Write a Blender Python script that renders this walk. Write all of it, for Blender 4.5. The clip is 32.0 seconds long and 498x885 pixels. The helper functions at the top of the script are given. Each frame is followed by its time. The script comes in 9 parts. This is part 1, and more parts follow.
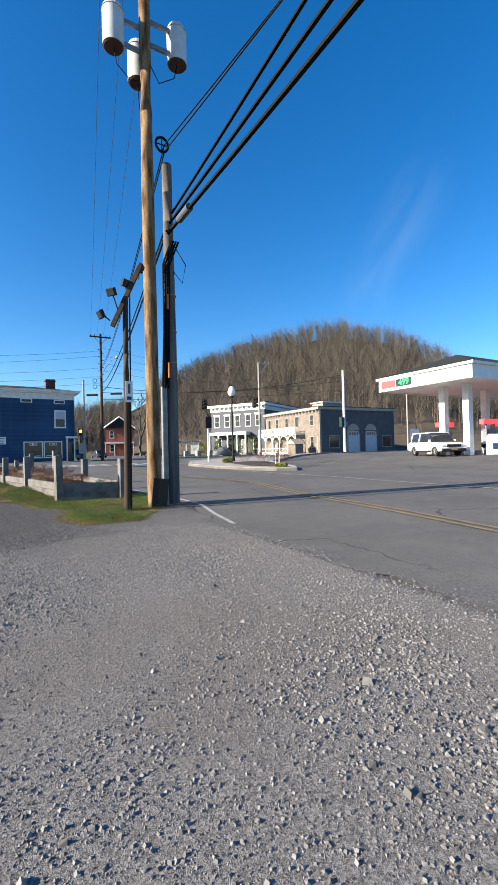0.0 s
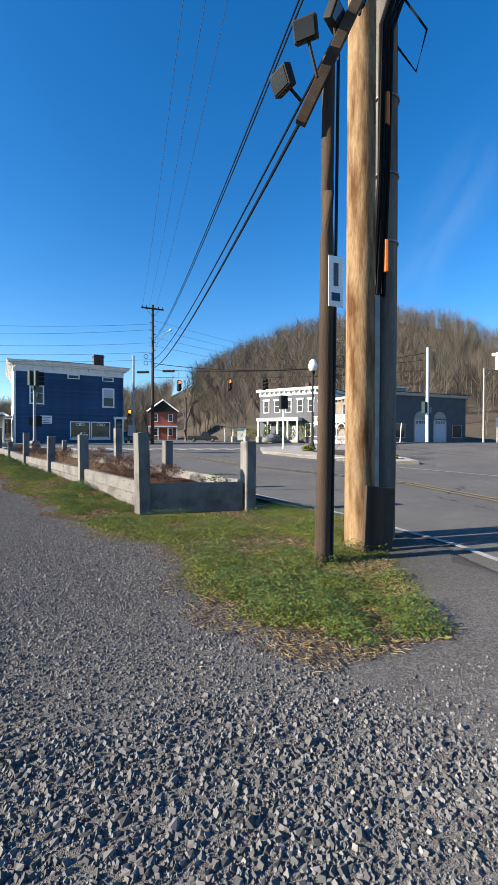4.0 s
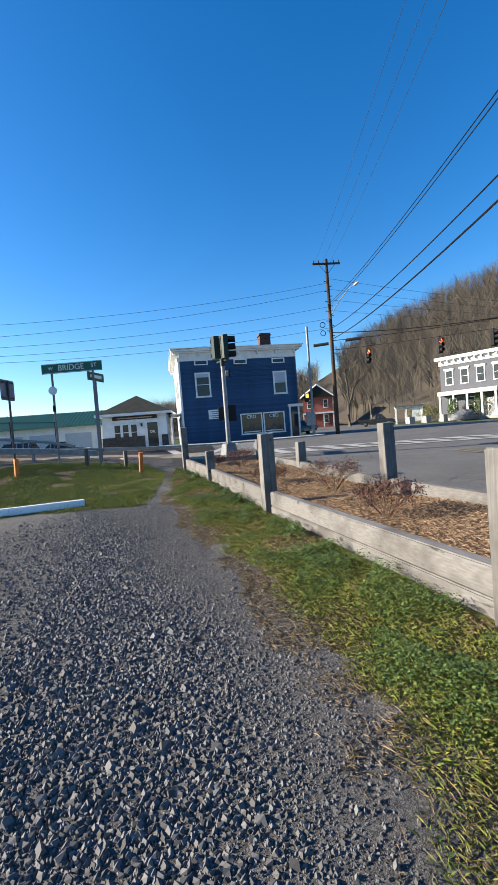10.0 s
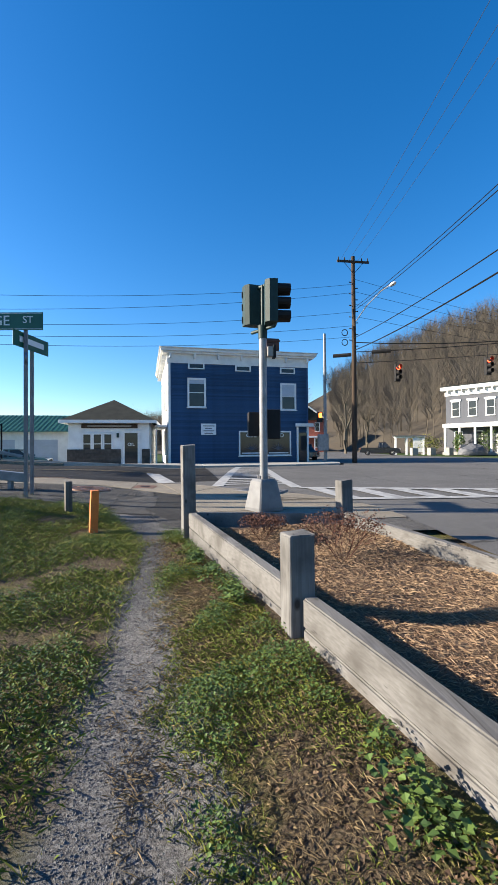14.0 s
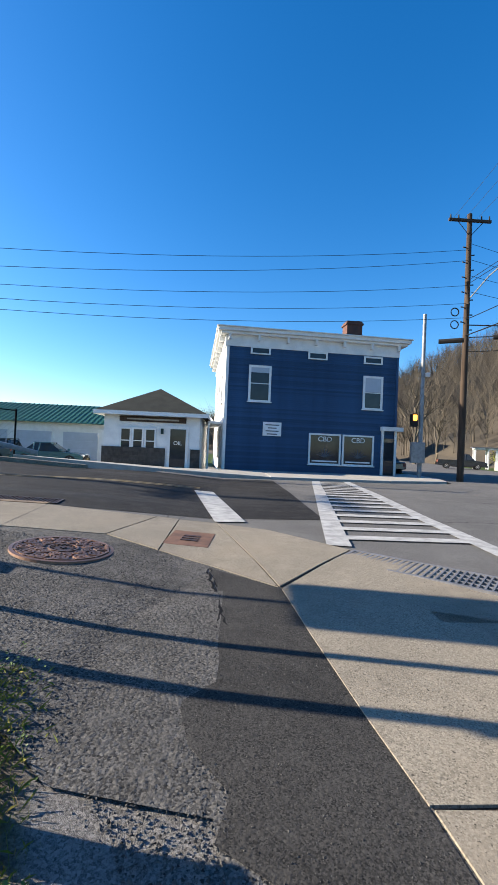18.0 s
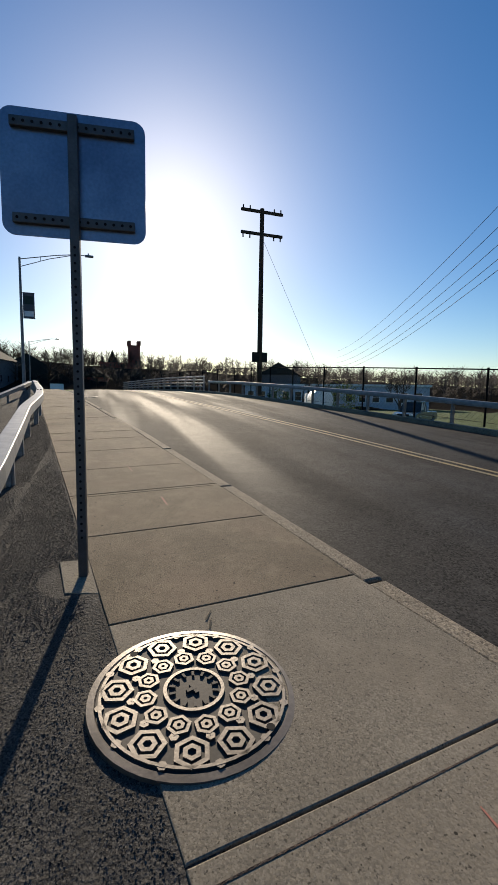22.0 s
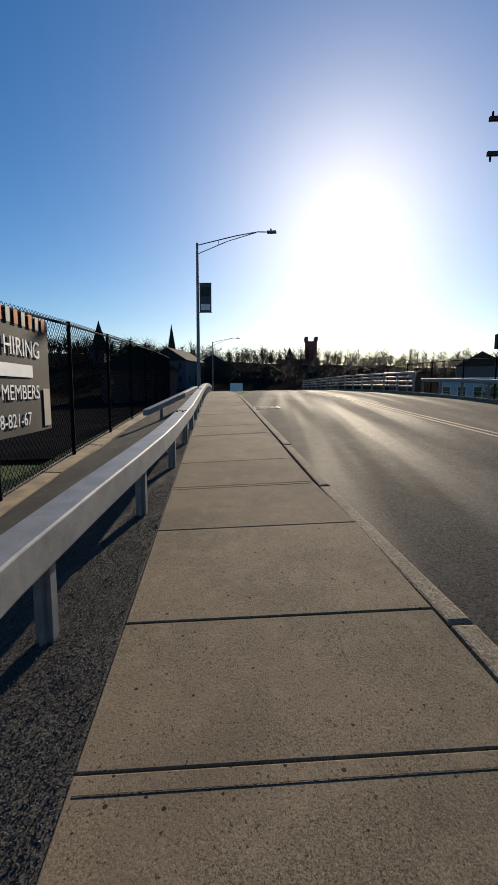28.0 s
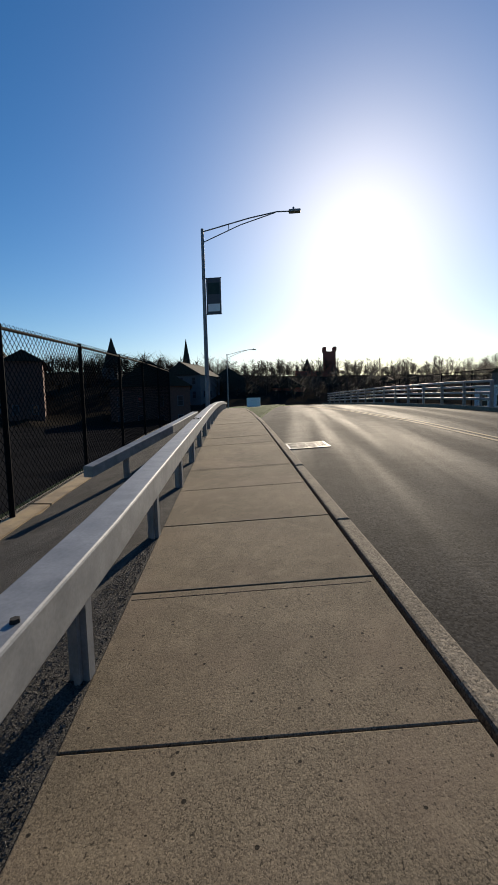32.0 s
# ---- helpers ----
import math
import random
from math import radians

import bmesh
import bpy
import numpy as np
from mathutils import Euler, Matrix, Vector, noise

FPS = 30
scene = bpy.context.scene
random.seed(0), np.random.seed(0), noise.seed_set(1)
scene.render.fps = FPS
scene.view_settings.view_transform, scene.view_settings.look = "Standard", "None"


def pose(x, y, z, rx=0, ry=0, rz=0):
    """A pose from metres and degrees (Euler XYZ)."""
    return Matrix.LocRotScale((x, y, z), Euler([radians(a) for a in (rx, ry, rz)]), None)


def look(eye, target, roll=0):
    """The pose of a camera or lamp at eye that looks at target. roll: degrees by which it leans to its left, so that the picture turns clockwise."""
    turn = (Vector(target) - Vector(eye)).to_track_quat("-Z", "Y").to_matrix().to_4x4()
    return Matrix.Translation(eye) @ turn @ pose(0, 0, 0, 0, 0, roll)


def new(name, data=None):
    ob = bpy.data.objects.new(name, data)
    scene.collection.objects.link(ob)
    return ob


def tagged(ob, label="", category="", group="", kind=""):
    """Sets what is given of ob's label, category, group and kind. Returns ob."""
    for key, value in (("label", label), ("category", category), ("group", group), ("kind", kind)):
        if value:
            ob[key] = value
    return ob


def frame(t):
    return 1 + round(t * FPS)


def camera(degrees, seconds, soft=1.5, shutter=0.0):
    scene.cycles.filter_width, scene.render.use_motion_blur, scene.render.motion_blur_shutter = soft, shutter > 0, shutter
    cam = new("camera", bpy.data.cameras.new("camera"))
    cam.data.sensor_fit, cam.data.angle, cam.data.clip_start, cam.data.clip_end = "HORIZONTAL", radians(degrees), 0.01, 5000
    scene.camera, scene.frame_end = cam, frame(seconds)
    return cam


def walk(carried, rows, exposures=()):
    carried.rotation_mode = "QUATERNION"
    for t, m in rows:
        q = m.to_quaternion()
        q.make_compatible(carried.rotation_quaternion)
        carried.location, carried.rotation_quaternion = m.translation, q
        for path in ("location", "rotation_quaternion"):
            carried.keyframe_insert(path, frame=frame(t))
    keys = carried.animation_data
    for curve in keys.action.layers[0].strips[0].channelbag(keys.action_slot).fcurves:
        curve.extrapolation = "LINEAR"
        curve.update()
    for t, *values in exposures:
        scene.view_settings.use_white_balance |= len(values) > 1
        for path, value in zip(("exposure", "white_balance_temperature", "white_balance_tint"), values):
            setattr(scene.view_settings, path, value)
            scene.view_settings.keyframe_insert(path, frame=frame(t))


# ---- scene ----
cam = camera(59.8, 32.0, 1.0)
PATH = [
    (0, (-2.962, -1.659, 1.164), (-1.978, 0.082, 1.198), -1.4),
    (0.5, (-2.983, -0.894, 1.163), (-1.991, 0.843, 1.185), -0.4),
    (1, (-3.021, -0.171, 1.165), (-2.097, 1.602, 1.185), -0.7),
    (1.5, (-3.012, 0.568, 1.159), (-2.099, 2.347, 1.175), 0.4),
    (2, (-2.963, 1.382, 1.135), (-2.1, 3.187, 1.14), 0.3),
    (2.5, (-2.894, 2.13, 1.093), (-2.034, 3.936, 1.091), 0.9),
    (3, (-2.878, 2.801, 1.073), (-2.06, 4.626, 1.063), 0.3),
    (3.5, (-2.846, 3.448, 1.048), (-2.033, 5.275, 1.035), 0.3),
    (5.5, (-3.64, 7.054, 1.275), (-2.622, 8.774, 1.206), -0.6),
    (6, (-3.682, 7.749, 1.32), (-2.621, 9.443, 1.262), -0.7),
    (6.5, (-3.715, 8.487, 1.317), (-2.805, 10.267, 1.263), -0.8),
    (7, (-3.746, 9.36, 1.303), (-3.088, 11.249, 1.271), -1.4),
    (7.5, (-3.775, 10.139, 1.288), (-3.149, 12.039, 1.267), -1.7),
    (8, (-3.827, 10.905, 1.312), (-3.238, 12.816, 1.292), -1.8),
    (8.5, (-3.918, 11.732, 1.309), (-3.371, 13.655, 1.278), -0.7),
    (9, (-4.093, 12.678, 1.302), (-3.639, 14.626, 1.258), -0.4),
    (9.5, (-4.267, 13.628, 1.291), (-3.848, 15.583, 1.237), -1.3),
    (10, (-4.508, 14.567, 1.284), (-4.302, 16.556, 1.223), -4.4),
    (10.5, (-4.617, 15.392, 1.327), (-4.402, 17.379, 1.253), -3.2),
    (11, (-4.729, 16.267, 1.354), (-4.524, 18.255, 1.275), -3.0),
    (11.5, (-4.771, 17.076, 1.381), (-4.562, 19.064, 1.313), -0.3),
    (12, (-4.817, 17.958, 1.389), (-4.559, 19.941, 1.322), -0.6),
    (12.5, (-4.901, 18.8, 1.413), (-4.593, 20.776, 1.438), -0.6),
    (13, (-5.033, 19.605, 1.419), (-4.734, 21.583, 1.441), -0.6),
    (13.5, (-5.105, 20.429, 1.417), (-4.808, 22.407, 1.437), -0.5),
    (15.5, (-5.297, 23.559, 1.521), (-5.0, 25.536, 1.576), 0.5),
    (16, (-5.429, 24.328, 1.52), (-5.135, 26.306, 1.574), 1.2),
    (16.5, (-5.428, 25.108, 1.515), (-5.148, 27.088, 1.549), 2.0),
    (17, (-5.469, 25.878, 1.551), (-5.207, 27.86, 1.613), 1.8),
    (17.5, (-5.545, 26.62, 1.546), (-5.285, 28.602, 1.605), 3.5),
    (18, (-5.669, 27.416, 1.587), (-5.592, 29.414, 1.617), 2.5),
    (18.5, (-5.841, 28.181, 1.651), (-5.903, 30.18, 1.674), 3.4),
    (19, (-6.004, 28.947, 1.676), (-6.427, 30.9, 1.607), 2.9),
    (19.5, (-6.357, 29.599, 1.774), (-7.215, 31.403, 1.683), 1.5),
    (20, (-6.716, 30.293, 1.787), (-7.867, 31.926, 1.697), 1.4),
    (20.5, (-7.084, 30.766, 1.892), (-8.471, 32.199, 1.755), 0.0),
    (21, (-7.568, 31.217, 1.974), (-9.217, 32.337, 1.813), 0.9),
    (21.5, (-8.078, 31.602, 2.052), (-9.872, 32.464, 1.852), 0.9),
    (22, (-8.533, 32.061, 2.056), (-10.413, 32.71, 1.842), 1.0),
    (22.5, (-8.991, 32.494, 2.05), (-10.933, 32.913, 1.821), 0.7),
    (23, (-9.538, 32.853, 2.114), (-11.513, 33.056, 1.871), -1.0),
    (23.5, (-10.131, 33.027, 2.118), (-12.098, 32.77, 1.861), 0.8),
    (24, (-10.738, 33.06, 2.202), (-12.68, 32.671, 1.927), -1.1),
    (24.5, (-11.485, 32.952, 2.191), (-13.407, 32.474, 1.909), -0.8),
    (25, (-12.266, 32.781, 2.174), (-14.204, 32.33, 1.965), -0.9),
    (25.5, (-13.031, 32.585, 2.182), (-14.964, 32.172, 1.879), -1.0),
    (26, (-13.601, 32.324, 2.307), (-15.552, 32.01, 2.001), -1.0),
    (28.5, (-17.048, 31.762, 2.526), (-19.029, 31.648, 2.282), 0.2),
    (29, (-17.823, 31.605, 2.577), (-19.801, 31.458, 2.316), -0.7),
    (29.5, (-18.594, 31.507, 2.606), (-20.575, 31.33, 2.397), -0.3),
    (30, (-19.356, 31.413, 2.64), (-21.34, 31.204, 2.492), -1.0),
    (30.5, (-20.124, 31.346, 2.702), (-22.107, 31.127, 2.574), -1.2),
    (31, (-20.922, 31.305, 2.723), (-22.906, 31.09, 2.597), -1.4),
    (31.5, (-21.632, 31.275, 2.788), (-23.613, 31.066, 2.61), -1.3),
    (32, (-22.285, 31.246, 2.816), (-24.266, 31.043, 2.633), -1.4),
]
walk(cam, [(t, look(eye, target, roll)) for t, eye, target, roll in PATH],
     [(0, 1.45, 6500, 10), (16, 1.5, 6500, 10), (17.5, 1.58, 6500, 10), (19, 1.42, 6550, 10), (20, 1.05, 6650, 10), (21, 0.62, 6950, 10), (24, 0.36, 7000, 10), (32, 0.36, 6950, 10)])

# ---- world, sun ----
SUN_YAW, SUN_EL = 81.0, 22.0
world = bpy.data.worlds.new("sky")
scene.world = world
world.use_nodes = True
wn = world.node_tree.nodes
wl = world.node_tree.links
sky = wn.new("ShaderNodeTexSky")
sky.sky_type = "NISHITA"
sky.sun_disc = False
sky.sun_elevation = radians(SUN_EL)
sky.sun_rotation = radians(-SUN_YAW)
sky.altitude = 60.0
sky.air_density = 1.0
sky.dust_density = 0.45
sky.ozone_density = 3.5
wn["Background"].inputs[1].default_value = 0.085
hs = wn.new("ShaderNodeHueSaturation")
hs.inputs["Saturation"].default_value = 1.33
hs.inputs["Hue"].default_value = 0.504
wl.new(sky.outputs[0], hs.inputs["Color"])
wl.new(hs.outputs[0], wn["Background"].inputs[0])
sun = new("sun", bpy.data.lights.new("sun", "SUN"))
sun.data.energy = 5.0
sun.data.angle = radians(0.53)
sun.data.color = (1.0, 0.88, 0.72)
_sd = Vector((-math.sin(radians(SUN_YAW)) * math.cos(radians(SUN_EL)), math.cos(radians(SUN_YAW)) * math.cos(radians(SUN_EL)), math.sin(radians(SUN_EL))))
sun.matrix_basis = look(_sd * 50, (0, 0, 0))

# ---- materials ----
def mat(name, c, c2=None, s1=3.0, s2=40.0, rough=0.8, metal=0.0, bump=0.25, dist=0.01, rnd=0.0, stretch=(1, 1, 1), fine=0.25, contrast=(0.35, 0.65), spec=0.5, coord="Object"):
    m = bpy.data.materials.new(name)
    m.use_nodes = True
    n, l = m.node_tree.nodes, m.node_tree.links
    b = n["Principled BSDF"]
    tc = n.new("ShaderNodeTexCoord")
    mp = n.new("ShaderNodeMapping")
    mp.inputs["Scale"].default_value = stretch
    l.new(tc.outputs[coord], mp.inputs[0])
    n1 = n.new("ShaderNodeTexNoise")
    n1.inputs["Scale"].default_value, n1.inputs["Detail"].default_value = s1, 5
    n2 = n.new("ShaderNodeTexNoise")
    n2.inputs["Scale"].default_value, n2.inputs["Detail"].default_value = s2, 4
    l.new(mp.outputs[0], n1.inputs[0]), l.new(mp.outputs[0], n2.inputs[0])
    r = n.new("ShaderNodeMapRange")
    r.inputs[1].default_value, r.inputs[2].default_value = contrast
    l.new(n1.outputs[0], r.inputs[0])
    mix = n.new("ShaderNodeMix")
    mix.data_type = "RGBA"
    c2 = c2 or tuple(v * 0.75 for v in c)
    mix.inputs[6].default_value, mix.inputs[7].default_value = (*c, 1), (*c2, 1)
    l.new(r.outputs[0], mix.inputs[0])
    hsv = n.new("ShaderNodeHueSaturation")
    l.new(mix.outputs[2], hsv.inputs["Color"])
    ma = n.new("ShaderNodeMath")
    ma.operation = "MULTIPLY_ADD"
    ma.inputs[1].default_value, ma.inputs[2].default_value = 2 * fine, 1 - fine
    l.new(n2.outputs[0], ma.inputs[0])
    if rnd:
        oi = n.new("ShaderNodeObjectInfo")
        mb = n.new("ShaderNodeMath")
        mb.operation = "MULTIPLY_ADD"
        mb.inputs[1].default_value, mb.inputs[2].default_value = 2 * rnd, 1 - rnd
        l.new(oi.outputs["Random"], mb.inputs[0])
        mc = n.new("ShaderNodeMath")
        mc.operation = "MULTIPLY"
        l.new(ma.outputs[0], mc.inputs[0]), l.new(mb.outputs[0], mc.inputs[1])
        l.new(mc.outputs[0], hsv.inputs["Value"])
    else:
        l.new(ma.outputs[0], hsv.inputs["Value"])
    l.new(hsv.outputs[0], b.inputs["Base Color"])
    b.inputs["Roughness"].default_value = rough
    b.inputs["Metallic"].default_value = metal
    b.inputs["Specular IOR Level"].default_value = spec
    if bump:
        bp = n.new("ShaderNodeBump")
        bp.inputs["Strength"].default_value, bp.inputs["Distance"].default_value = bump, dist
        l.new(n2.outputs[0], bp.inputs["Height"]), l.new(bp.outputs[0], b.inputs["Normal"])
    return m


def island_mat(name, c, c2, rough=0.9, spec=0.3):
    """A material whose colour varies from loose piece to loose piece."""
    m = bpy.data.materials.new(name)
    m.use_nodes = True
    n, l = m.node_tree.nodes, m.node_tree.links
    b = n["Principled BSDF"]
    g = n.new("ShaderNodeNewGeometry")
    mix = n.new("ShaderNodeMix")
    mix.data_type = "RGBA"
    mix.inputs[6].default_value, mix.inputs[7].default_value = (*c, 1), (*c2, 1)
    l.new(g.outputs["Random Per Island"], mix.inputs[0])
    l.new(mix.outputs[2], b.inputs["Base Color"])
    b.inputs["Roughness"].default_value = rough
    b.inputs["Specular IOR Level"].default_value = spec
    return m


def glow(name, c, power):
    m = bpy.data.materials.new(name)
    m.use_nodes = True
    b = m.node_tree.nodes["Principled BSDF"]
    b.inputs["Base Color"].default_value = (*c, 1)
    b.inputs["Emission Color"].default_value = (*c, 1)
    b.inputs["Emission Strength"].default_value = power
    return m


def aggregate(name, dark, light, scale, rough, spec, patches=None, pits=0.0, cracks=0.0, bump=0.6, dist=0.006, tint=None, rnd=0.0, streak=False):
    """Stone-and-binder surface: grains by cell, broad patches, fine dirt, pits and hairline cracks."""
    m = bpy.data.materials.new(name)
    m.use_nodes = True
    n, l = m.node_tree.nodes, m.node_tree.links
    b = n["Principled BSDF"]
    tc = n.new("ShaderNodeTexCoord")

    def tex(kind, sc, detail=4):
        k = n.new(kind)
        k.inputs["Scale"].default_value = sc
        if kind == "ShaderNodeTexNoise":
            k.inputs["Detail"].default_value = detail
        l.new(tc.outputs["Object"], k.inputs[0])
        return k

    def rng_(v, a, c, lo=0.0, hi=1.0):
        k = n.new("ShaderNodeMapRange")
        for i, q in enumerate((a, c, lo, hi)):
            k.inputs[i + 1].default_value = q
        l.new(v, k.inputs[0])
        return k.outputs[0]

    def blend(f, a, c, how="MIX"):
        k = n.new("ShaderNodeMix")
        k.data_type, k.blend_type = "RGBA", how
        l.new(f, k.inputs[0])
        for i, v in ((6, a), (7, c)):
            if isinstance(v, tuple):
                k.inputs[i].default_value = (*v, 1)
            else:
                l.new(v, k.inputs[i])
        return k.outputs[2]

    vor = tex("ShaderNodeTexVoronoi", scale)
    sep = n.new("ShaderNodeSeparateColor")
    l.new(vor.outputs["Color"], sep.inputs[0])
    col = blend(rng_(sep.outputs[0], 0.1, 1.0), dark, light)
    fine = tex("ShaderNodeTexNoise", scale * 0.35, 6)
    mid = tuple((p + q) / 2 for p, q in zip(dark, light))
    col = blend(rng_(fine.outputs[0], 0.42, 0.62, 0.0, 0.55), col, mid)
    if tint:
        t1 = tex("ShaderNodeTexNoise", 1.3, 5)
        col = blend(rng_(t1.outputs[0], 0.46, 0.66, 0.0, 0.6), col, tint)
    if patches:
        t2 = tex("ShaderNodeTexNoise", patches, 6)
        col = blend(rng_(t2.outputs[0], 0.40, 0.62, 0.0, 0.40), col, dark)
        t3 = tex("ShaderNodeTexNoise", patches * 6, 6)
        col = blend(rng_(t3.outputs[0], 0.50, 0.72, 0.0, 0.30), col, light)
    if pits:
        pv = tex("ShaderNodeTexVoronoi", 15.0)
        pn_ = tex("ShaderNodeTexNoise", 60, 3)
        ps = n.new("ShaderNodeSeparateColor")
        l.new(pv.outputs["Color"], ps.inputs[0])
        ad = n.new("ShaderNodeMath")
        ad.operation = "MULTIPLY_ADD"
        ad.inputs[1].default_value = 0.09
        l.new(pn_.outputs[0], ad.inputs[0]), l.new(pv.outputs["Distance"], ad.inputs[2])
        sz = n.new("ShaderNodeMath")
        sz.operation = "MULTIPLY_ADD"
        sz.inputs[1].default_value, sz.inputs[2].default_value = pits, 0.02
        l.new(ps.outputs[1], sz.inputs[0])
        lt = n.new("ShaderNodeMath")
        lt.operation = "LESS_THAN"
        l.new(ad.outputs[0], lt.inputs[0]), l.new(sz.outputs[0], lt.inputs[1])
        col = blend(lt.outputs[0], col, tuple(v * 0.25 for v in dark))
        sp_ = tex("ShaderNodeTexNoise", 70, 2)
        col = blend(rng_(sp_.outputs[0], 0.63, 0.70, 0.0, 0.85), col, tuple(v * 0.4 for v in dark))
    if cracks:
        wn_ = tex("ShaderNodeTexNoise", 2.5, 6)
        mv = n.new("ShaderNodeVectorMath")
        mv.operation = "MULTIPLY_ADD"
        mv.inputs[1].default_value = (0.55, 0.55, 0.0)
        l.new(wn_.outputs["Color"], mv.inputs[0]), l.new(tc.outputs["Object"], mv.inputs[2])
        cv = n.new("ShaderNodeTexVoronoi")
        cv.feature = "DISTANCE_TO_EDGE"
        cv.inputs["Scale"].default_value = cracks
        l.new(mv.outputs[0], cv.inputs[0])
        gate = tex("ShaderNodeTexNoise", 0.45, 2)
        ml = n.new("ShaderNodeMath")
        ml.operation = "MULTIPLY"
        l.new(rng_(cv.outputs[0], 0.003, 0.009 * max(cracks, 0.5), 0.8, 0.0), ml.inputs[0]), l.new(rng_(gate.outputs[0], 0.46, 0.56), ml.inputs[1])
        col = blend(ml.outputs[0], col, tuple(v * 0.35 for v in dark))
    if rnd:
        oi = n.new("ShaderNodeObjectInfo")
        hv = n.new("ShaderNodeHueSaturation")
        l.new(rng_(oi.outputs["Random"], 0, 1, 1 - rnd, 1 + rnd), hv.inputs["Value"])
        l.new(col, hv.inputs["Color"])
        col = hv.outputs[0]
    l.new(col, b.inputs["Base Color"])
    b.inputs["Roughness"].default_value = rough
    if streak:
        mp = n.new("ShaderNodeMapping")
        mp.inputs["Rotation"].default_value = (0, 0, -0.138)
        mp.inputs["Scale"].default_value = (0.03, 1.1, 1)
        l.new(tc.outputs["Object"], mp.inputs[0])
        sn = n.new("ShaderNodeTexNoise")
        sn.inputs["Scale"].default_value = 1.0
        l.new(mp.outputs[0], sn.inputs[0])
        l.new(rng_(sn.outputs[0], 0.40, 0.60, rough + 0.06, rough - 0.10), b.inputs["Roughness"])
    b.inputs["Specular IOR Level"].default_value = spec
    bp = n.new("ShaderNodeBump")
    bp.inputs["Strength"].default_value, bp.inputs["Distance"].default_value = bump, dist
    l.new(fine.outputs[0], bp.inputs["Height"])
    b2 = n.new("ShaderNodeBump")
    b2.inputs["Strength"].default_value, b2.inputs["Distance"].default_value = bump, dist * 0.5
    l.new(sep.outputs[1], b2.inputs["Height"]), l.new(bp.outputs[0], b2.inputs["Normal"])
    l.new(b2.outputs[0], b.inputs["Normal"])
    return m


def timber(name, grain, light, dark):
    """Silvered sawn timber: long grain, drying checks, knots and grey-brown stains; grain names the stretch along the fibre."""
    m = bpy.data.materials.new(name)
    m.use_nodes = True
    n, l = m.node_tree.nodes, m.node_tree.links
    b = n["Principled BSDF"]
    tc = n.new("ShaderNodeTexCoord")
    oi = n.new("ShaderNodeObjectInfo")
    sh = n.new("ShaderNodeVectorMath")
    sh.operation = "MULTIPLY_ADD"
    cb = n.new("ShaderNodeCombineXYZ")
    for k in range(3):
        l.new(oi.outputs["Random"], cb.inputs[k])
    sh.inputs[1].default_value = (17.0, 31.0, 23.0)
    l.new(cb.outputs[0], sh.inputs[0]), l.new(tc.outputs["Object"], sh.inputs[2])

    def field(kind, scale, stretch, detail=5):
        mp = n.new("ShaderNodeMapping")
        mp.inputs["Scale"].default_value = stretch
        l.new(sh.outputs[0], mp.inputs[0])
        k = n.new(kind)
        k.inputs["Scale"].default_value = scale
        if kind == "ShaderNodeTexNoise":
            k.inputs["Detail"].default_value = detail
        l.new(mp.outputs[0], k.inputs[0])
        return k

    def ramp(v, a, c, lo=0.0, hi=1.0):
        k = n.new("ShaderNodeMapRange")
        for q, w in enumerate((a, c, lo, hi)):
            k.inputs[q + 1].default_value = w
        l.new(v, k.inputs[0])
        return k.outputs[0]

    def blend(f, a, c):
        k = n.new("ShaderNodeMix")
        k.data_type = "RGBA"
        l.new(f, k.inputs[0])
        for q, v in ((6, a), (7, c)):
            if isinstance(v, tuple):
                k.inputs[q].default_value = (*v, 1)
            else:
                l.new(v, k.inputs[q])
        return k.outputs[2]

    fibre = field("ShaderNodeTexNoise", 70.0, grain)
    stain = field("ShaderNodeTexNoise", 3.2, (1, 1, 1))
    check = field("ShaderNodeTexNoise", 24.0, tuple(v * 0.6 if v < 1 else v for v in grain), 3)
    knot = field("ShaderNodeTexVoronoi", 4.0, tuple(0.55 if v < 1 else 1.0 for v in grain))
    mid = tuple((p + q) / 2 for p, q in zip(light, dark))
    col = blend(ramp(fibre.outputs[0], 0.36, 0.64, 0.0, 0.8), light, mid)
    col = blend(ramp(stain.outputs[0], 0.46, 0.68, 0.0, 0.75), col, dark)
    col = blend(ramp(check.outputs[0], 0.66, 0.72, 0.0, 0.8), col, tuple(v * 0.45 for v in dark))
    col = blend(ramp(knot.outputs["Distance"], 0.05, 0.11, 0.9, 0.0), col, tuple(v * 0.4 for v in dark))
    hv = n.new("ShaderNodeHueSaturation")
    l.new(ramp(oi.outputs["Random"], 0, 1, 0.85, 1.15), hv.inputs["Value"]), l.new(col, hv.inputs["Color"])
    l.new(hv.outputs[0], b.inputs["Base Color"])
    b.inputs["Roughness"].default_value, b.inputs["Specular IOR Level"].default_value = 0.9, 0.25
    bp = n.new("ShaderNodeBump")
    bp.inputs["Strength"].default_value, bp.inputs["Distance"].default_value = 0.7, 0.004
    l.new(fibre.outputs[0], bp.inputs["Height"]), l.new(bp.outputs[0], b.inputs["Normal"])
    return m


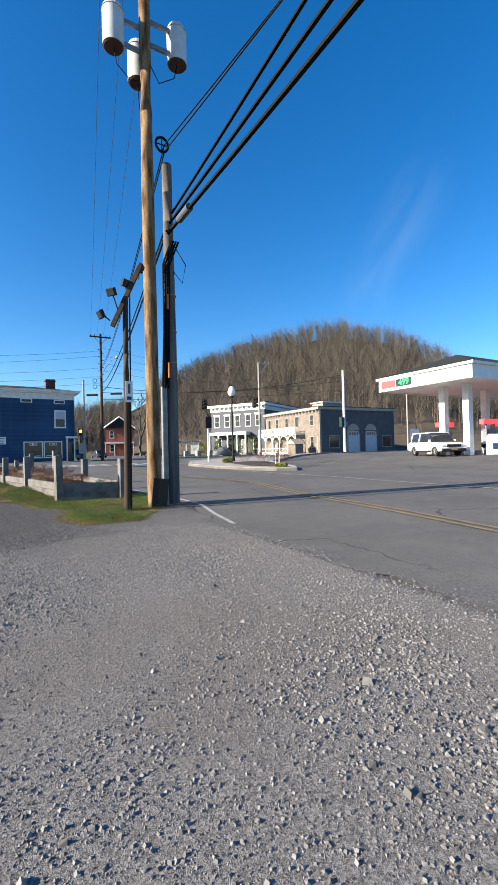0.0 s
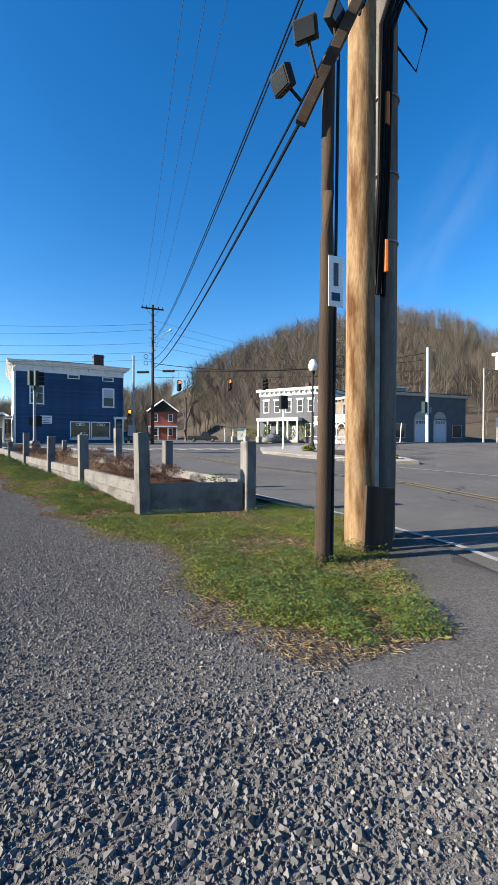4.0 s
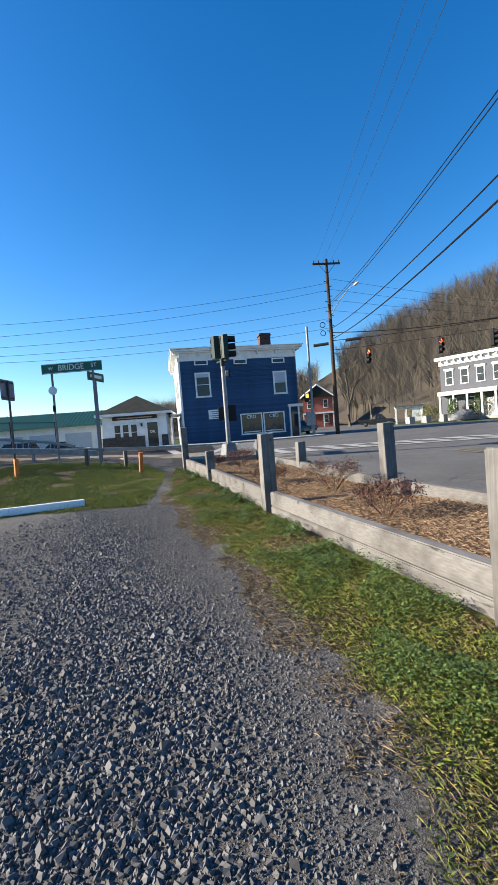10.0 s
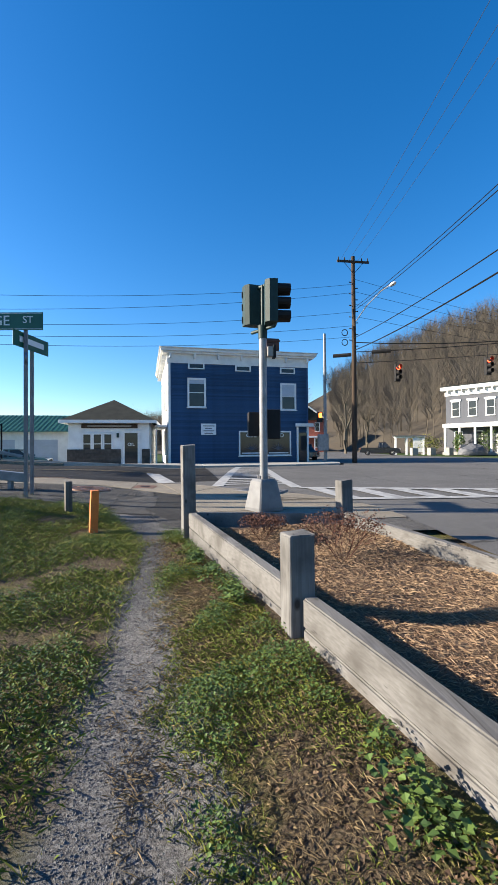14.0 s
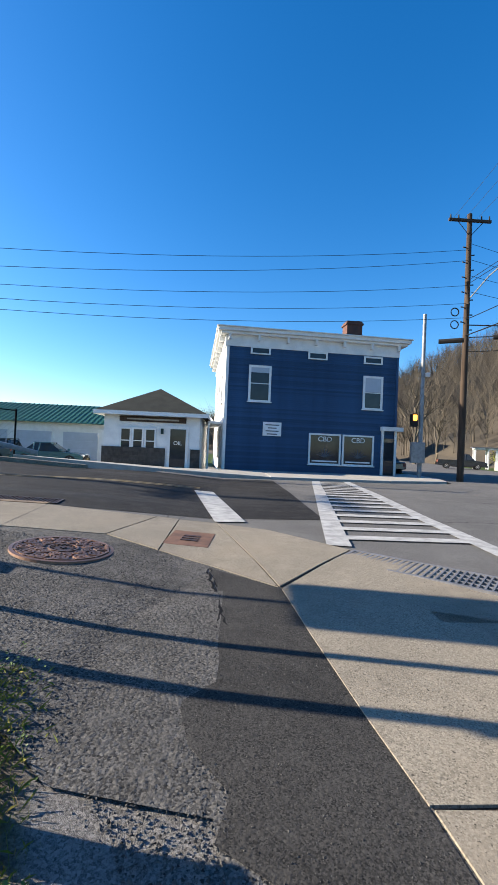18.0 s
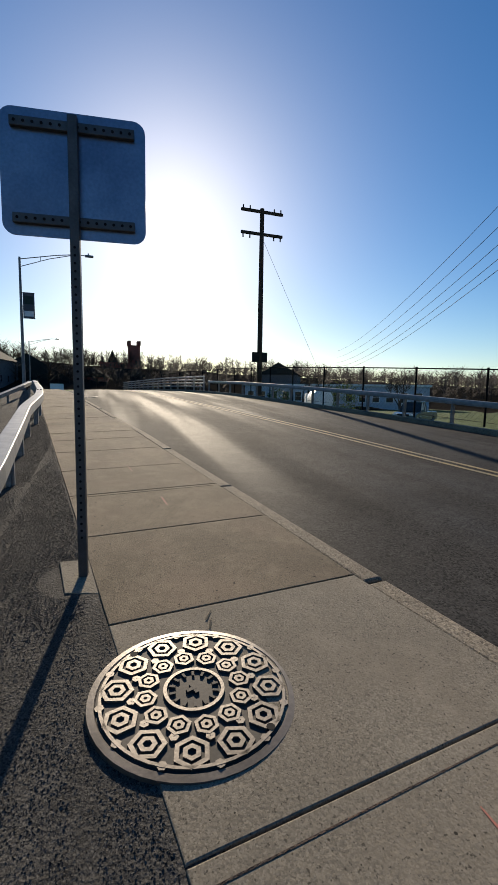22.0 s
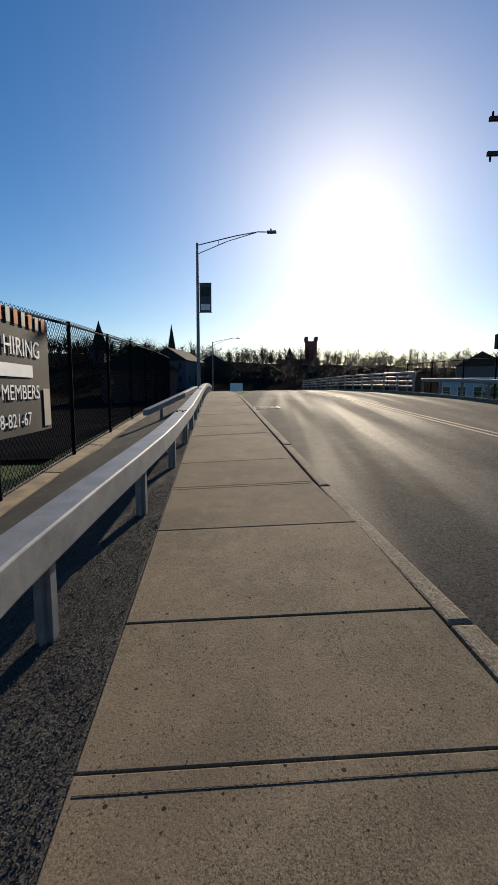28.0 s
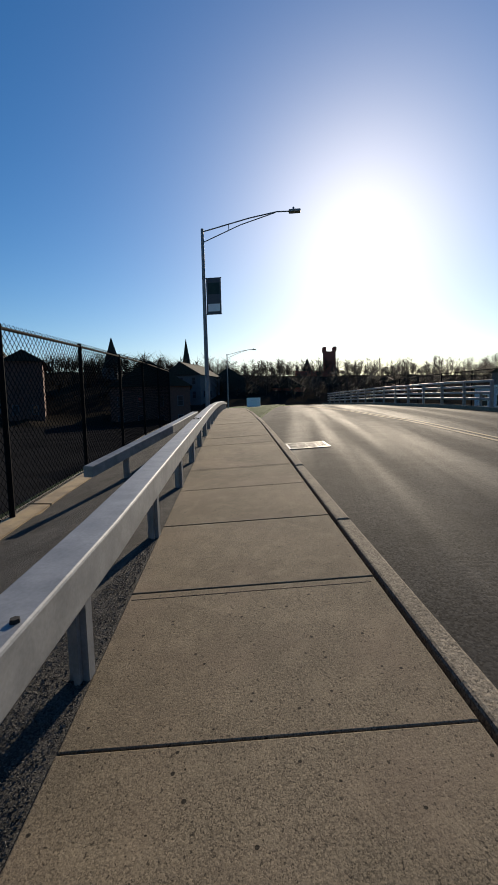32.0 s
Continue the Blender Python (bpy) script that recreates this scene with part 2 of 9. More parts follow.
WOODG = timber("weathered_timber", (1, 1, 0.05), (0.178, 0.174, 0.166), (0.062, 0.058, 0.053))
WOODB = timber("weathered_board", (1, 0.05, 1), (0.180, 0.175, 0.166), (0.070, 0.064, 0.057))
POLE_L = mat("new_pole_wood", (0.235, 0.160, 0.088), (0.085, 0.038, 0.014), 3.4, 28, 0.88, bump=0.6, dist=0.006, stretch=(3, 3, 0.5), fine=0.55, contrast=(0.42, 0.66), spec=0.2)
POLE_G = mat("grey_pole_wood", (0.165, 0.150, 0.132), (0.085, 0.077, 0.068), 1.5, 25, 0.9, bump=0.5, dist=0.006, stretch=(5, 5, 0.5), fine=0.45, spec=0.2)
POLE_D = mat("dark_pole_wood", (0.040, 0.029, 0.022), (0.072, 0.052, 0.038), 1.5, 25, 0.9, bump=0.5, dist=0.006, stretch=(5, 5, 0.5), fine=0.4, spec=0.15)
CABLE = mat("cable_black", (0.009, 0.009, 0.010), None, 5, 40, 0.8, bump=0, spec=0.12)
WIRE = mat("wire_grey", (0.045, 0.05, 0.055), None, 5, 40, 0.6, bump=0, spec=0.2)
GALV = mat("galvanised_steel", (0.243, 0.252, 0.261), (0.171, 0.18, 0.189), 6, 60, 0.5, 0.3, bump=0.08, dist=0.002)
PEDM = mat("cast_aluminium", (0.155, 0.158, 0.162), (0.115, 0.118, 0.122), 5, 70, 0.6, 0.2, bump=0.15, dist=0.003)
GALVD = mat("dull_steel", (0.22, 0.22, 0.23), (0.15, 0.15, 0.155), 4, 60, 0.6, 0.5, bump=0.1, dist=0.002)
TANK = mat("transformer_grey", (0.55, 0.57, 0.58), (0.47, 0.48, 0.48), 4, 60, 0.4, 0.0, bump=0.05)
DARKM = mat("dark_metal", (0.014, 0.014, 0.015), (0.022, 0.020, 0.019), 4, 60, 0.7, 0.0, bump=0.05, spec=0.2)
SIGGREEN = mat("signal_green_paint", (0.009, 0.027, 0.024), (0.014, 0.037, 0.033), 4, 60, 0.55, 0.0, bump=0.05, spec=0.3)
SIGNGREEN = mat("sign_green", (0.0, 0.085, 0.05), (0.0, 0.075, 0.045), 4, 60, 0.4, bump=0.0)
SIGNWHITE = mat("sign_white", (0.75, 0.76, 0.76), (0.68, 0.69, 0.69), 4, 60, 0.5, bump=0.0)
PLATEY = mat("brown_steel_plate", (0.19, 0.125, 0.065), (0.11, 0.07, 0.04), 5, 60, 0.8, 0.1, bump=0.4, dist=0.003)
SCRAPE = mat("faded_red_marking_paint", (0.40, 0.13, 0.09), (0.30, 0.16, 0.12), 8, 80, 0.9, bump=0.1)
POSTD = mat("aged_post_steel", (0.10, 0.10, 0.105), (0.06, 0.06, 0.062), 4, 60, 0.55, 0.5, bump=0.1, dist=0.002)
# bare aluminium; the blue of the reflected sky is put into its base colour
SIGNBACK = mat("sky_tinted_aluminium", (0.20, 0.235, 0.31), (0.14, 0.17, 0.24), 3, 50, 0.35, 0.75, bump=0.04)
CONC = aggregate("sidewalk_concrete", (0.066, 0.053, 0.036), (0.262, 0.210, 0.142), 230, 0.93, 0.25, 1.1, 0.17, 0, 0.7, 0.003, (0.19, 0.143, 0.10), 0.08)
CONCL = mat("pale_concrete", (0.3344, 0.3168, 0.2816), (0.264, 0.2508, 0.2244), 2, 45, 0.9, bump=0.3, dist=0.004, rnd=0.05)
CONCY = mat("stained_concrete", (0.2964, 0.2262, 0.1326), (0.156, 0.117, 0.078), 3, 40, 0.95, bump=0.4, dist=0.006)
CONCM = aggregate("corner_concrete", (0.1248, 0.1092, 0.0842), (0.312, 0.2746, 0.2122), 150, 0.93, 0.25, 0.9, 0.12, 0, 0.7, 0.003, (0.225, 0.19, 0.142), 0.06)
KERB = aggregate("kerb_stone", (0.0936, 0.078, 0.0585), (0.3432, 0.2925, 0.2184), 100, 0.93, 0.25, 3.0, 0.10, 0, 1.0, 0.006, None, 0.1)
ASPH = aggregate("road_asphalt", (0.068, 0.066, 0.0626), (0.172, 0.167, 0.158), 110, 0.9, 0.2, 0.35, 0, 0.22, 0.6, 0.005)
ASPHB = aggregate("bridge_asphalt", (0.006, 0.006, 0.0062), (0.072, 0.070, 0.067), 75, 0.82, 0.06, 0.5, 0, 0, 0.8, 0.006, streak=True)
ASPHC = aggregate("coarse_asphalt", (0.009, 0.009, 0.009), (0.118, 0.112, 0.102), 170, 0.92, 0.2, 1.4, 0, 0, 1.0, 0.010)
# corner asphalt: worn, with the side light on its aggregate toned in lighter
ASPHW = aggregate("worn_sidelit_asphalt", (0.020, 0.0195, 0.0183), (0.178, 0.170, 0.157), 115, 0.92, 0.2, 1.2, 0, 0.5, 1.0, 0.012)
ASPHP = aggregate("patch_asphalt", (0.010, 0.010, 0.0098), (0.070, 0.067, 0.062), 170, 0.92, 0.2, 1.6, 0, 0, 0.8, 0.006)
LINEW = mat("road_paint_white", (0.39, 0.39, 0.3744), (0.234, 0.234, 0.2262), 5, 60, 0.8, bump=0.2, dist=0.003)
LINEY = mat("road_paint_yellow", (0.235, 0.175, 0.075), (0.140, 0.118, 0.078), 3, 60, 0.85, bump=0.2, dist=0.003)
BLUE = mat("blue_clapboard_paint", (0.027, 0.072, 0.150), (0.019, 0.052, 0.112), 1.6, 30, 0.6, bump=0.1, rnd=0.2, fine=0.35, spec=0.3)
WHITE = mat("white_paint", (0.76, 0.76, 0.74), (0.66, 0.66, 0.64), 2, 40, 0.6, bump=0.08)
ROOFB = mat("dark_green_shingles", (0.022, 0.028, 0.024), (0.016, 0.020, 0.018), 2, 30, 0.95, bump=0.5, spec=0.2)
ROOFG = mat("green_metal_roof", (0.018, 0.095, 0.06), (0.014, 0.08, 0.05), 1, 20, 0.5, 0.0, bump=0.05)
ROOFD = mat("dark_shingles", (0.026, 0.030, 0.027), (0.018, 0.021, 0.019), 2, 30, 0.95, bump=0.5, spec=0.2)
STONEW = mat("grey_stone_veneer", (0.0663, 0.0608, 0.053), (0.039, 0.0359, 0.032), 5, 40, 0.9, bump=0.6, dist=0.01, rnd=0.25)
BRICKR = mat("red_brick_wall", (0.30, 0.085, 0.055), (0.22, 0.065, 0.045), 3, 40, 0.9, bump=0.3)
# deep-toned brick, then near-black yard asphalt without gloss
BRICKD = mat("dark_brick_wall", (0.12, 0.055, 0.042), (0.08, 0.042, 0.035), 3, 40, 0.95, bump=0.3)
LOTD = mat("yard_dark_asphalt", (0.020, 0.020, 0.021), (0.012, 0.012, 0.013), 0.3, 30, 1.0, bump=0.3, spec=0.0)
BEIGE = mat("beige_brick_wall", (0.215, 0.182, 0.150), (0.145, 0.120, 0.098), 1.5, 40, 0.9, bump=0.2)
GREYW = mat("dark_grey_wall", (0.075, 0.085, 0.095), (0.06, 0.068, 0.078), 1.0, 30, 0.8, bump=0.15)
GREYV = mat("slate_grey_siding", (0.075, 0.082, 0.098), (0.064, 0.070, 0.084), 1.0, 30, 0.75, bump=0.1)
CREAM = mat("cream_trim", (0.34, 0.31, 0.26), (0.28, 0.255, 0.21), 2, 30, 0.7, bump=0.08)
DOORP = mat("pale_blue_door", (0.42, 0.46, 0.52), (0.38, 0.42, 0.47), 2, 30, 0.6, bump=0.05)
GLASS = mat("dark_window_glass", (0.02, 0.025, 0.03), (0.03, 0.035, 0.04), 2, 8, 0.06, 0.0, bump=0.0, fine=0.1, spec=0.4)
ORANGE = mat("orange_paint", (0.62, 0.17, 0.03), (0.45, 0.12, 0.03), 3, 40, 0.8, bump=0.2)
RUST = mat("rusty_cast_iron", (0.075, 0.038, 0.024), (0.045, 0.026, 0.018), 4, 60, 0.55, 0.4, bump=0.3, dist=0.003)
IRON = mat("worn_cast_iron", (0.050, 0.044, 0.039), (0.028, 0.025, 0.022), 4, 60, 0.75, 0.2, bump=0.3, dist=0.003)
RUSTL = mat("rubbed_rusty_iron", (0.22, 0.115, 0.065), (0.11, 0.06, 0.04), 5, 60, 0.45, 0.45, bump=0.3, dist=0.003)
IRONL = mat("rubbed_cast_iron", (0.15, 0.133, 0.117), (0.09, 0.078, 0.068), 4, 60, 0.48, 0.6, bump=0.3, dist=0.003)
RUSTP = mat("rust_plate", (0.17, 0.085, 0.052), (0.10, 0.055, 0.036), 5, 60, 0.8, 0.2, bump=0.4, dist=0.003)
MULCH = mat("mulch_soil", (0.085, 0.052, 0.037), (0.030, 0.021, 0.017), 2.2, 90, 0.95, bump=1.0, dist=0.03, fine=0.6)
STRAWB = mat("matted_straw", (0.165, 0.105, 0.062), (0.062, 0.042, 0.026), 3.0, 150, 0.95, bump=1.0, dist=0.02, fine=0.7)
STRAW = island_mat("dry_straw", (0.36, 0.255, 0.16), (0.14, 0.088, 0.052))
TWIG = island_mat("dry_shrub_twigs", (0.130, 0.056, 0.036), (0.055, 0.032, 0.024))
LEAF = island_mat("weed_leaves", (0.100, 0.155, 0.030), (0.028, 0.058, 0.014), 0.6, 0.35)
GRASS = island_mat("grass_blades", (0.080, 0.132, 0.018), (0.185, 0.170, 0.040), 0.8, 0.2)
LITTER = island_mat("dead_leaves", (0.20, 0.135, 0.080), (0.055, 0.034, 0.022), 0.85, 0.2)
DRYG = island_mat("dead_grass", (0.24, 0.18, 0.095), (0.10, 0.072, 0.04), 0.9, 0.2)
STONES = island_mat("crushed_stone", (0.225, 0.219, 0.210), (0.085, 0.082, 0.079), 0.85, 0.3)
STONED = island_mat("dark_crushed_stone", (0.150, 0.147, 0.145), (0.050, 0.049, 0.048), 0.85, 0.3)
BARK = island_mat("bare_woodland", (0.1131, 0.0952, 0.0702), (0.0468, 0.0406, 0.0312))
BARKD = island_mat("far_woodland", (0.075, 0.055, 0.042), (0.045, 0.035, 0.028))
TYRE = mat("tyre_rubber", (0.015, 0.015, 0.016), None, 5, 50, 0.9, bump=0.1)
RIM = mat("alloy_rim", (0.45, 0.46, 0.47), None, 5, 50, 0.35, 0.8, bump=0)
TARP = mat("black_tarp", (0.022, 0.022, 0.024), (0.035, 0.035, 0.037), 3, 50, 0.75, bump=0.1, spec=0.2)
TARPG = mat("grey_tarp", (0.13, 0.135, 0.145), (0.08, 0.083, 0.09), 2.5, 50, 0.6, bump=0.3, dist=0.03)
MESHW = mat("chain_link_wire", (0.008, 0.008, 0.009), None, 5, 50, 0.9, 0.0, bump=0, spec=0.05)
REDM = glow("red_lamp", (1.0, 0.06, 0.02), 6.0)
AMBER = glow("amber_hand", (1.0, 0.25, 0.03), 3.0)
GREENL = glow("price_green", (0.02, 0.75, 0.12), 0.9)
REDL = glow("price_red", (0.85, 0.05, 0.05), 0.6)


def ground_mat():
    """Lot ground: crushed stone, trodden grey dirt and patchy spring grass in one sheet."""
    m = bpy.data.materials.new("lot_ground")
    m.use_nodes = True
    n, l = m.node_tree.nodes, m.node_tree.links
    b = n["Principled BSDF"]
    tc = n.new("ShaderNodeTexCoord")
    sep = n.new("ShaderNodeSeparateXYZ")
    l.new(tc.outputs["Object"], sep.inputs[0])

    def noise(scale, detail=5):
        k = n.new("ShaderNodeTexNoise")
        k.inputs["Scale"].default_value, k.inputs["Detail"].default_value = scale, detail
        l.new(tc.outputs["Object"], k.inputs[0])
        return k.outputs[0]

    def op(kind, a, c=None, d=None):
        k = n.new("ShaderNodeMath")
        k.operation = kind
        for i, v in enumerate((a, c, d)):
            if v is None:
                continue
            if isinstance(v, (int, float)):
                k.inputs[i].default_value = v
            else:
                l.new(v, k.inputs[i])
        return k.outputs[0]

    def ramp(v, a, c):
        k = n.new("ShaderNodeMapRange")
        k.interpolation_type = "SMOOTHSTEP"
        k.inputs[1].default_value, k.inputs[2].default_value = a, c
        l.new(v, k.inputs[0])
        return k.outputs[0]

    def blend(f, a, c):
        k = n.new("ShaderNodeMix")
        k.data_type = "RGBA"
        l.new(f, k.inputs[0])
        for i, v in ((6, a), (7, c)):
            if isinstance(v, tuple):
                k.inputs[i].default_value = (*v, 1)
            else:
                l.new(v, k.inputs[i])
        return k.outputs[2]

    x, y = sep.outputs[0], sep.outputs[1]
    wob = op("MULTIPLY_ADD", noise(0.9), 0.6, -0.3)
    wob2 = op("MULTIPLY_ADD", noise(3.5), 0.34, -0.17)
    wob2 = op("ADD", wob2, op("MULTIPLY_ADD", noise(9.0), 0.7, -0.35))
    wob2 = op("ADD", wob2, op("MULTIPLY_ADD", noise(34.0), 0.5, -0.25))
    s = op("ADD", op("ADD", op("MULTIPLY_ADD", y, 0.19, 0.05), x), op("ADD", wob, wob2))
    inside = op("SUBTRACT", 1.0, ramp(op("ADD", op("MULTIPLY_ADD", y, -0.58, 4.35), op("ADD", x, op("MULTIPLY", op("ADD", wob, wob2), 2.2))), -0.2, 0.2))
    inside = op("MULTIPLY", inside, op("MAXIMUM", ramp(y, 8.7, 9.2), ramp(op("ADD", x, wob2), -2.15, -1.85)))
    strip = op("MULTIPLY", op("MULTIPLY", inside, ramp(s, -0.64, -0.48)), op("MULTIPLY", op("MULTIPLY", ramp(op("ADD", y, op("MULTIPLY", op("ADD", wob, wob2), 3.0)), 6.1, 7.3), op("SUBTRACT", 1.0, ramp(y, 27.3, 27.7))), op("MAXIMUM", op("SUBTRACT", 1.0, ramp(y, 23.2, 24.4)), ramp(op("ADD", x, wob2), -5.5, -5.2))))
    north = op("MULTIPLY", ramp(op("ADD", y, op("MULTIPLY", wob, 2.0)), 22.2, 23.0), op("SUBTRACT", 1.0, ramp(op("ADD", op("MULTIPLY_ADD", op("MAXIMUM", op("SUBTRACT", y, 27.0), 0.0), 0.36, x), op("MULTIPLY", wob, 0.6)), -5.8, -5.55)))
    far = op("MAXIMUM", ramp(y, 60.0, 64.0), ramp(op("MULTIPLY", x, -1.0), 11.5, 13.0))
    green = op("MAXIMUM", op("MAXIMUM", strip, north), far)
    thatch = blend(ramp(noise(60.0, 4), 0.35, 0.65), (0.070, 0.050, 0.032), (0.175, 0.132, 0.082))
    moss = blend(ramp(noise(26.0), 0.35, 0.65), (0.070, 0.092, 0.016), (0.150, 0.142, 0.032))
    gr = blend(ramp(op("ADD", noise(1.6), op("MULTIPLY", ramp(y, 21.5, 24.5), 0.10)), 0.42, 0.60), moss, thatch)
    gv = n.new("ShaderNodeTexVoronoi")
    gv.inputs["Scale"].default_value = 110.0
    l.new(tc.outputs["Object"], gv.inputs[0])
    gs = n.new("ShaderNodeSeparateColor")
    l.new(gv.outputs["Color"], gs.inputs[0])
    fine = noise(260.0, 4)
    cell = op("ADD", op("MULTIPLY", gs.outputs[0], 0.30), op("MULTIPLY", fine, 0.90))
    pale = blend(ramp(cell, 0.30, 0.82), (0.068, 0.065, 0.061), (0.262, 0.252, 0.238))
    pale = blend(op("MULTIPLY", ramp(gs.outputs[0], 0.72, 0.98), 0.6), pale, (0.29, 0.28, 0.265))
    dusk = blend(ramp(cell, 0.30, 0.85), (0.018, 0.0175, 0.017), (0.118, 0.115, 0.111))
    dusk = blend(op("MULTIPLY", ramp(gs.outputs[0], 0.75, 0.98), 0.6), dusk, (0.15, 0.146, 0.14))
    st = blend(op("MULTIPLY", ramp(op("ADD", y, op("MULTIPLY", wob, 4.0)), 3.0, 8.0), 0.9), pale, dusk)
    st = blend(op("MULTIPLY", ramp(noise(0.55, 6), 0.44, 0.60), op("SUBTRACT", 0.5, op("MULTIPLY", ramp(y, 4.0, 8.0), 0.42))), st, blend(ramp(fine, 0.35, 0.65), (0.125, 0.112, 0.094), (0.205, 0.188, 0.164)))
    st = blend(op("MULTIPLY", ramp(y, 20.5, 24.5), 0.75), st, pale)
    st = blend(op("MULTIPLY", ramp(noise(1.7), 0.58, 0.74), 0.18), st, (0.11, 0.086, 0.058))
    gr = blend(far, gr, (0.045, 0.075, 0.013))
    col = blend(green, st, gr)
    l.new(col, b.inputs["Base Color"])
    b.inputs["Roughness"].default_value = 0.95
    b.inputs["Specular IOR Level"].default_value = 0.25
    bp = n.new("ShaderNodeBump")
    bp.inputs["Strength"].default_value, bp.inputs["Distance"].default_value = 1.0, 0.010
    l.new(op("ADD", op("MULTIPLY", gs.outputs[1], 0.5), op("MULTIPLY", op("ADD", green, 0.35), op("MULTIPLY", fine, 3.0))), bp.inputs["Height"])
    l.new(bp.outputs[0], b.inputs["Normal"])
    return m


GROUND = ground_mat()
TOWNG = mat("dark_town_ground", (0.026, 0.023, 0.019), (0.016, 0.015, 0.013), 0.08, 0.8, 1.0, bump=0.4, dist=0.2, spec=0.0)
HILLG = mat("leaf_litter", (0.070, 0.054, 0.034), (0.042, 0.035, 0.024), 0.05, 0.6, 0.95, bump=0.4, dist=0.3)

# ---- mesh helpers ----
def box(bm, x0, x1, y0, y1, z0, z1, bevel=0.0, m=None):
    r = bmesh.ops.create_cube(bm, size=1.0)
    vs = r["verts"]
    for v in vs:
        v.co = Vector((x0 + (v.co.x + 0.5) * (x1 - x0), y0 + (v.co.y + 0.5) * (y1 - y0), z0 + (v.co.z + 0.5) * (z1 - z0)))
    if m is not None:
        bmesh.ops.transform(bm, matrix=m, verts=vs)
    if bevel:
        es = list({e for v in vs for e in v.link_edges})
        bmesh.ops.bevel(bm, geom=es, offset=bevel, segments=2, affect="EDGES", profile=0.6)


def cyl(bm, p0, p1, r0, r1=None, n=12, caps=True):
    p0, p1 = Vector(p0), Vector(p1)
    d = p1 - p0
    r = bmesh.ops.create_cone(bm, cap_ends=caps, segments=n, radius1=r0, radius2=r0 if r1 is None else r1, depth=d.length)
    bmesh.ops.transform(bm, matrix=Matrix.Translation((p0 + p1) / 2) @ d.to_track_quat("Z", "Y").to_matrix().to_4x4(), verts=r["verts"])


def pipe(bm, pts, r, n=8):
    """A bent tube through the points."""
    pts = [Vector(p) for p in pts]
    rings = []
    for i, p in enumerate(pts):
        d = (pts[min(i + 1, len(pts) - 1)] - pts[max(i - 1, 0)]).normalized()
        q = d.to_track_quat("Z", "Y")
        rr = r[i] if isinstance(r, (list, tuple)) else r
        rings.append([bm.verts.new(p + q @ Vector((rr * math.cos(2 * math.pi * k / n), rr * math.sin(2 * math.pi * k / n), 0))) for k in range(n)])
    for a, b in zip(rings, rings[1:]):
        for k in range(n):
            bm.faces.new((a[k], a[(k + 1) % n], b[(k + 1) % n], b[k]))
    bm.faces.new(rings[0][::-1]), bm.faces.new(rings[-1])


def prism(bm, poly, z0, z1):
    """An upright prism over a plan outline (counter-clockwise)."""
    lo = [bm.verts.new((x, y, z0)) for x, y in poly]
    hi = [bm.verts.new((x, y, z1)) for x, y in poly]
    bm.faces.new(lo[::-1]), bm.faces.new(hi)
    for i in range(len(poly)):
        j = (i + 1) % len(poly)
        bm.faces.new((lo[i], lo[j], hi[j], hi[i]))


def profile(bm, pts, x0, x1):
    """A solid swept along x from an outline in y, z."""
    a = [bm.verts.new((x0, y, z)) for y, z in pts]
    b = [bm.verts.new((x1, y, z)) for y, z in pts]
    bm.faces.new(a), bm.faces.new(b[::-1])
    for i in range(len(pts)):
        j = (i + 1) % len(pts)
        bm.faces.new((a[j], a[i], b[i], b[j]))


def mesh_of(bm, name, material, smooth=False):
    bmesh.ops.recalc_face_normals(bm, faces=bm.faces)
    me = bpy.data.meshes.new(name)
    bm.to_mesh(me)
    bm.free()
    me.materials.append(material)
    if smooth:
        for p in me.polygons:
            p.use_smooth = True
        me.set_sharp_from_angle(angle=radians(40))
    return me


def part(name, bm, material, parent=None, label="", smooth=False):
    ob = new(name, mesh_of(bm, name, material, smooth))
    ob.parent = parent
    if label:
        ob["label"] = label
    return ob


def thing(name, m, label, category, group="", kind=""):
    ob = new(name)
    ob.empty_display_size = 0.1
    ob.matrix_basis = m
    return tagged(ob, label, category, group, kind)


def solid(name, bm, material, label, category, kind="", smooth=False, group=""):
    return tagged(part(name, bm, material, smooth=smooth), label, category, group, kind)


def B(*boxes, bevel=0.0):
    bm = bmesh.new()
    for b in boxes:
        box(bm, *b, bevel=bevel)
    return bm


def C(*cyls):
    bm = bmesh.new()
    for c in cyls:
        cyl(bm, *c)
    return bm


def words(text, size, m, material, parent, name="lettering", label=""):
    """Raised lettering as a mesh, in the x-z plane of the pose m."""
    cu = bpy.data.curves.new(name, "FONT")
    cu.body, cu.size, cu.extrude, cu.align_x, cu.align_y = text, size, 0.004, "CENTER", "CENTER"
    tmp = bpy.data.objects.new(name, cu)
    scene.collection.objects.link(tmp)
    dg = bpy.context.evaluated_depsgraph_get()
    me = bpy.data.meshes.new_from_object(tmp.evaluated_get(dg))
    bpy.data.objects.remove(tmp)
    me.transform(m @ pose(0, 0, 0, 90, 0, 0))
    me.materials.clear()
    me.materials.append(material)
    ob = new(name, me)
    ob.parent = parent
    if label:
        ob["label"] = label
    return ob


# ---- lie of the land ----
def sstep(a, b, v):
    t = min(1.0, max(0.0, (v - a) / (b - a)))
    return t * t * (3 - 2 * t)


def rise(x):
    return float(np.interp(x, [-75, -55, -44, -36, -31.5, -23.8, -21.2, -15, -12.5, -11.3, -8.3, -6], [2.1, 2.14, 2.0, 1.78, 1.55, 1.14, 0.98, 0.57, 0.41, 0.32, 0.17, 0]))


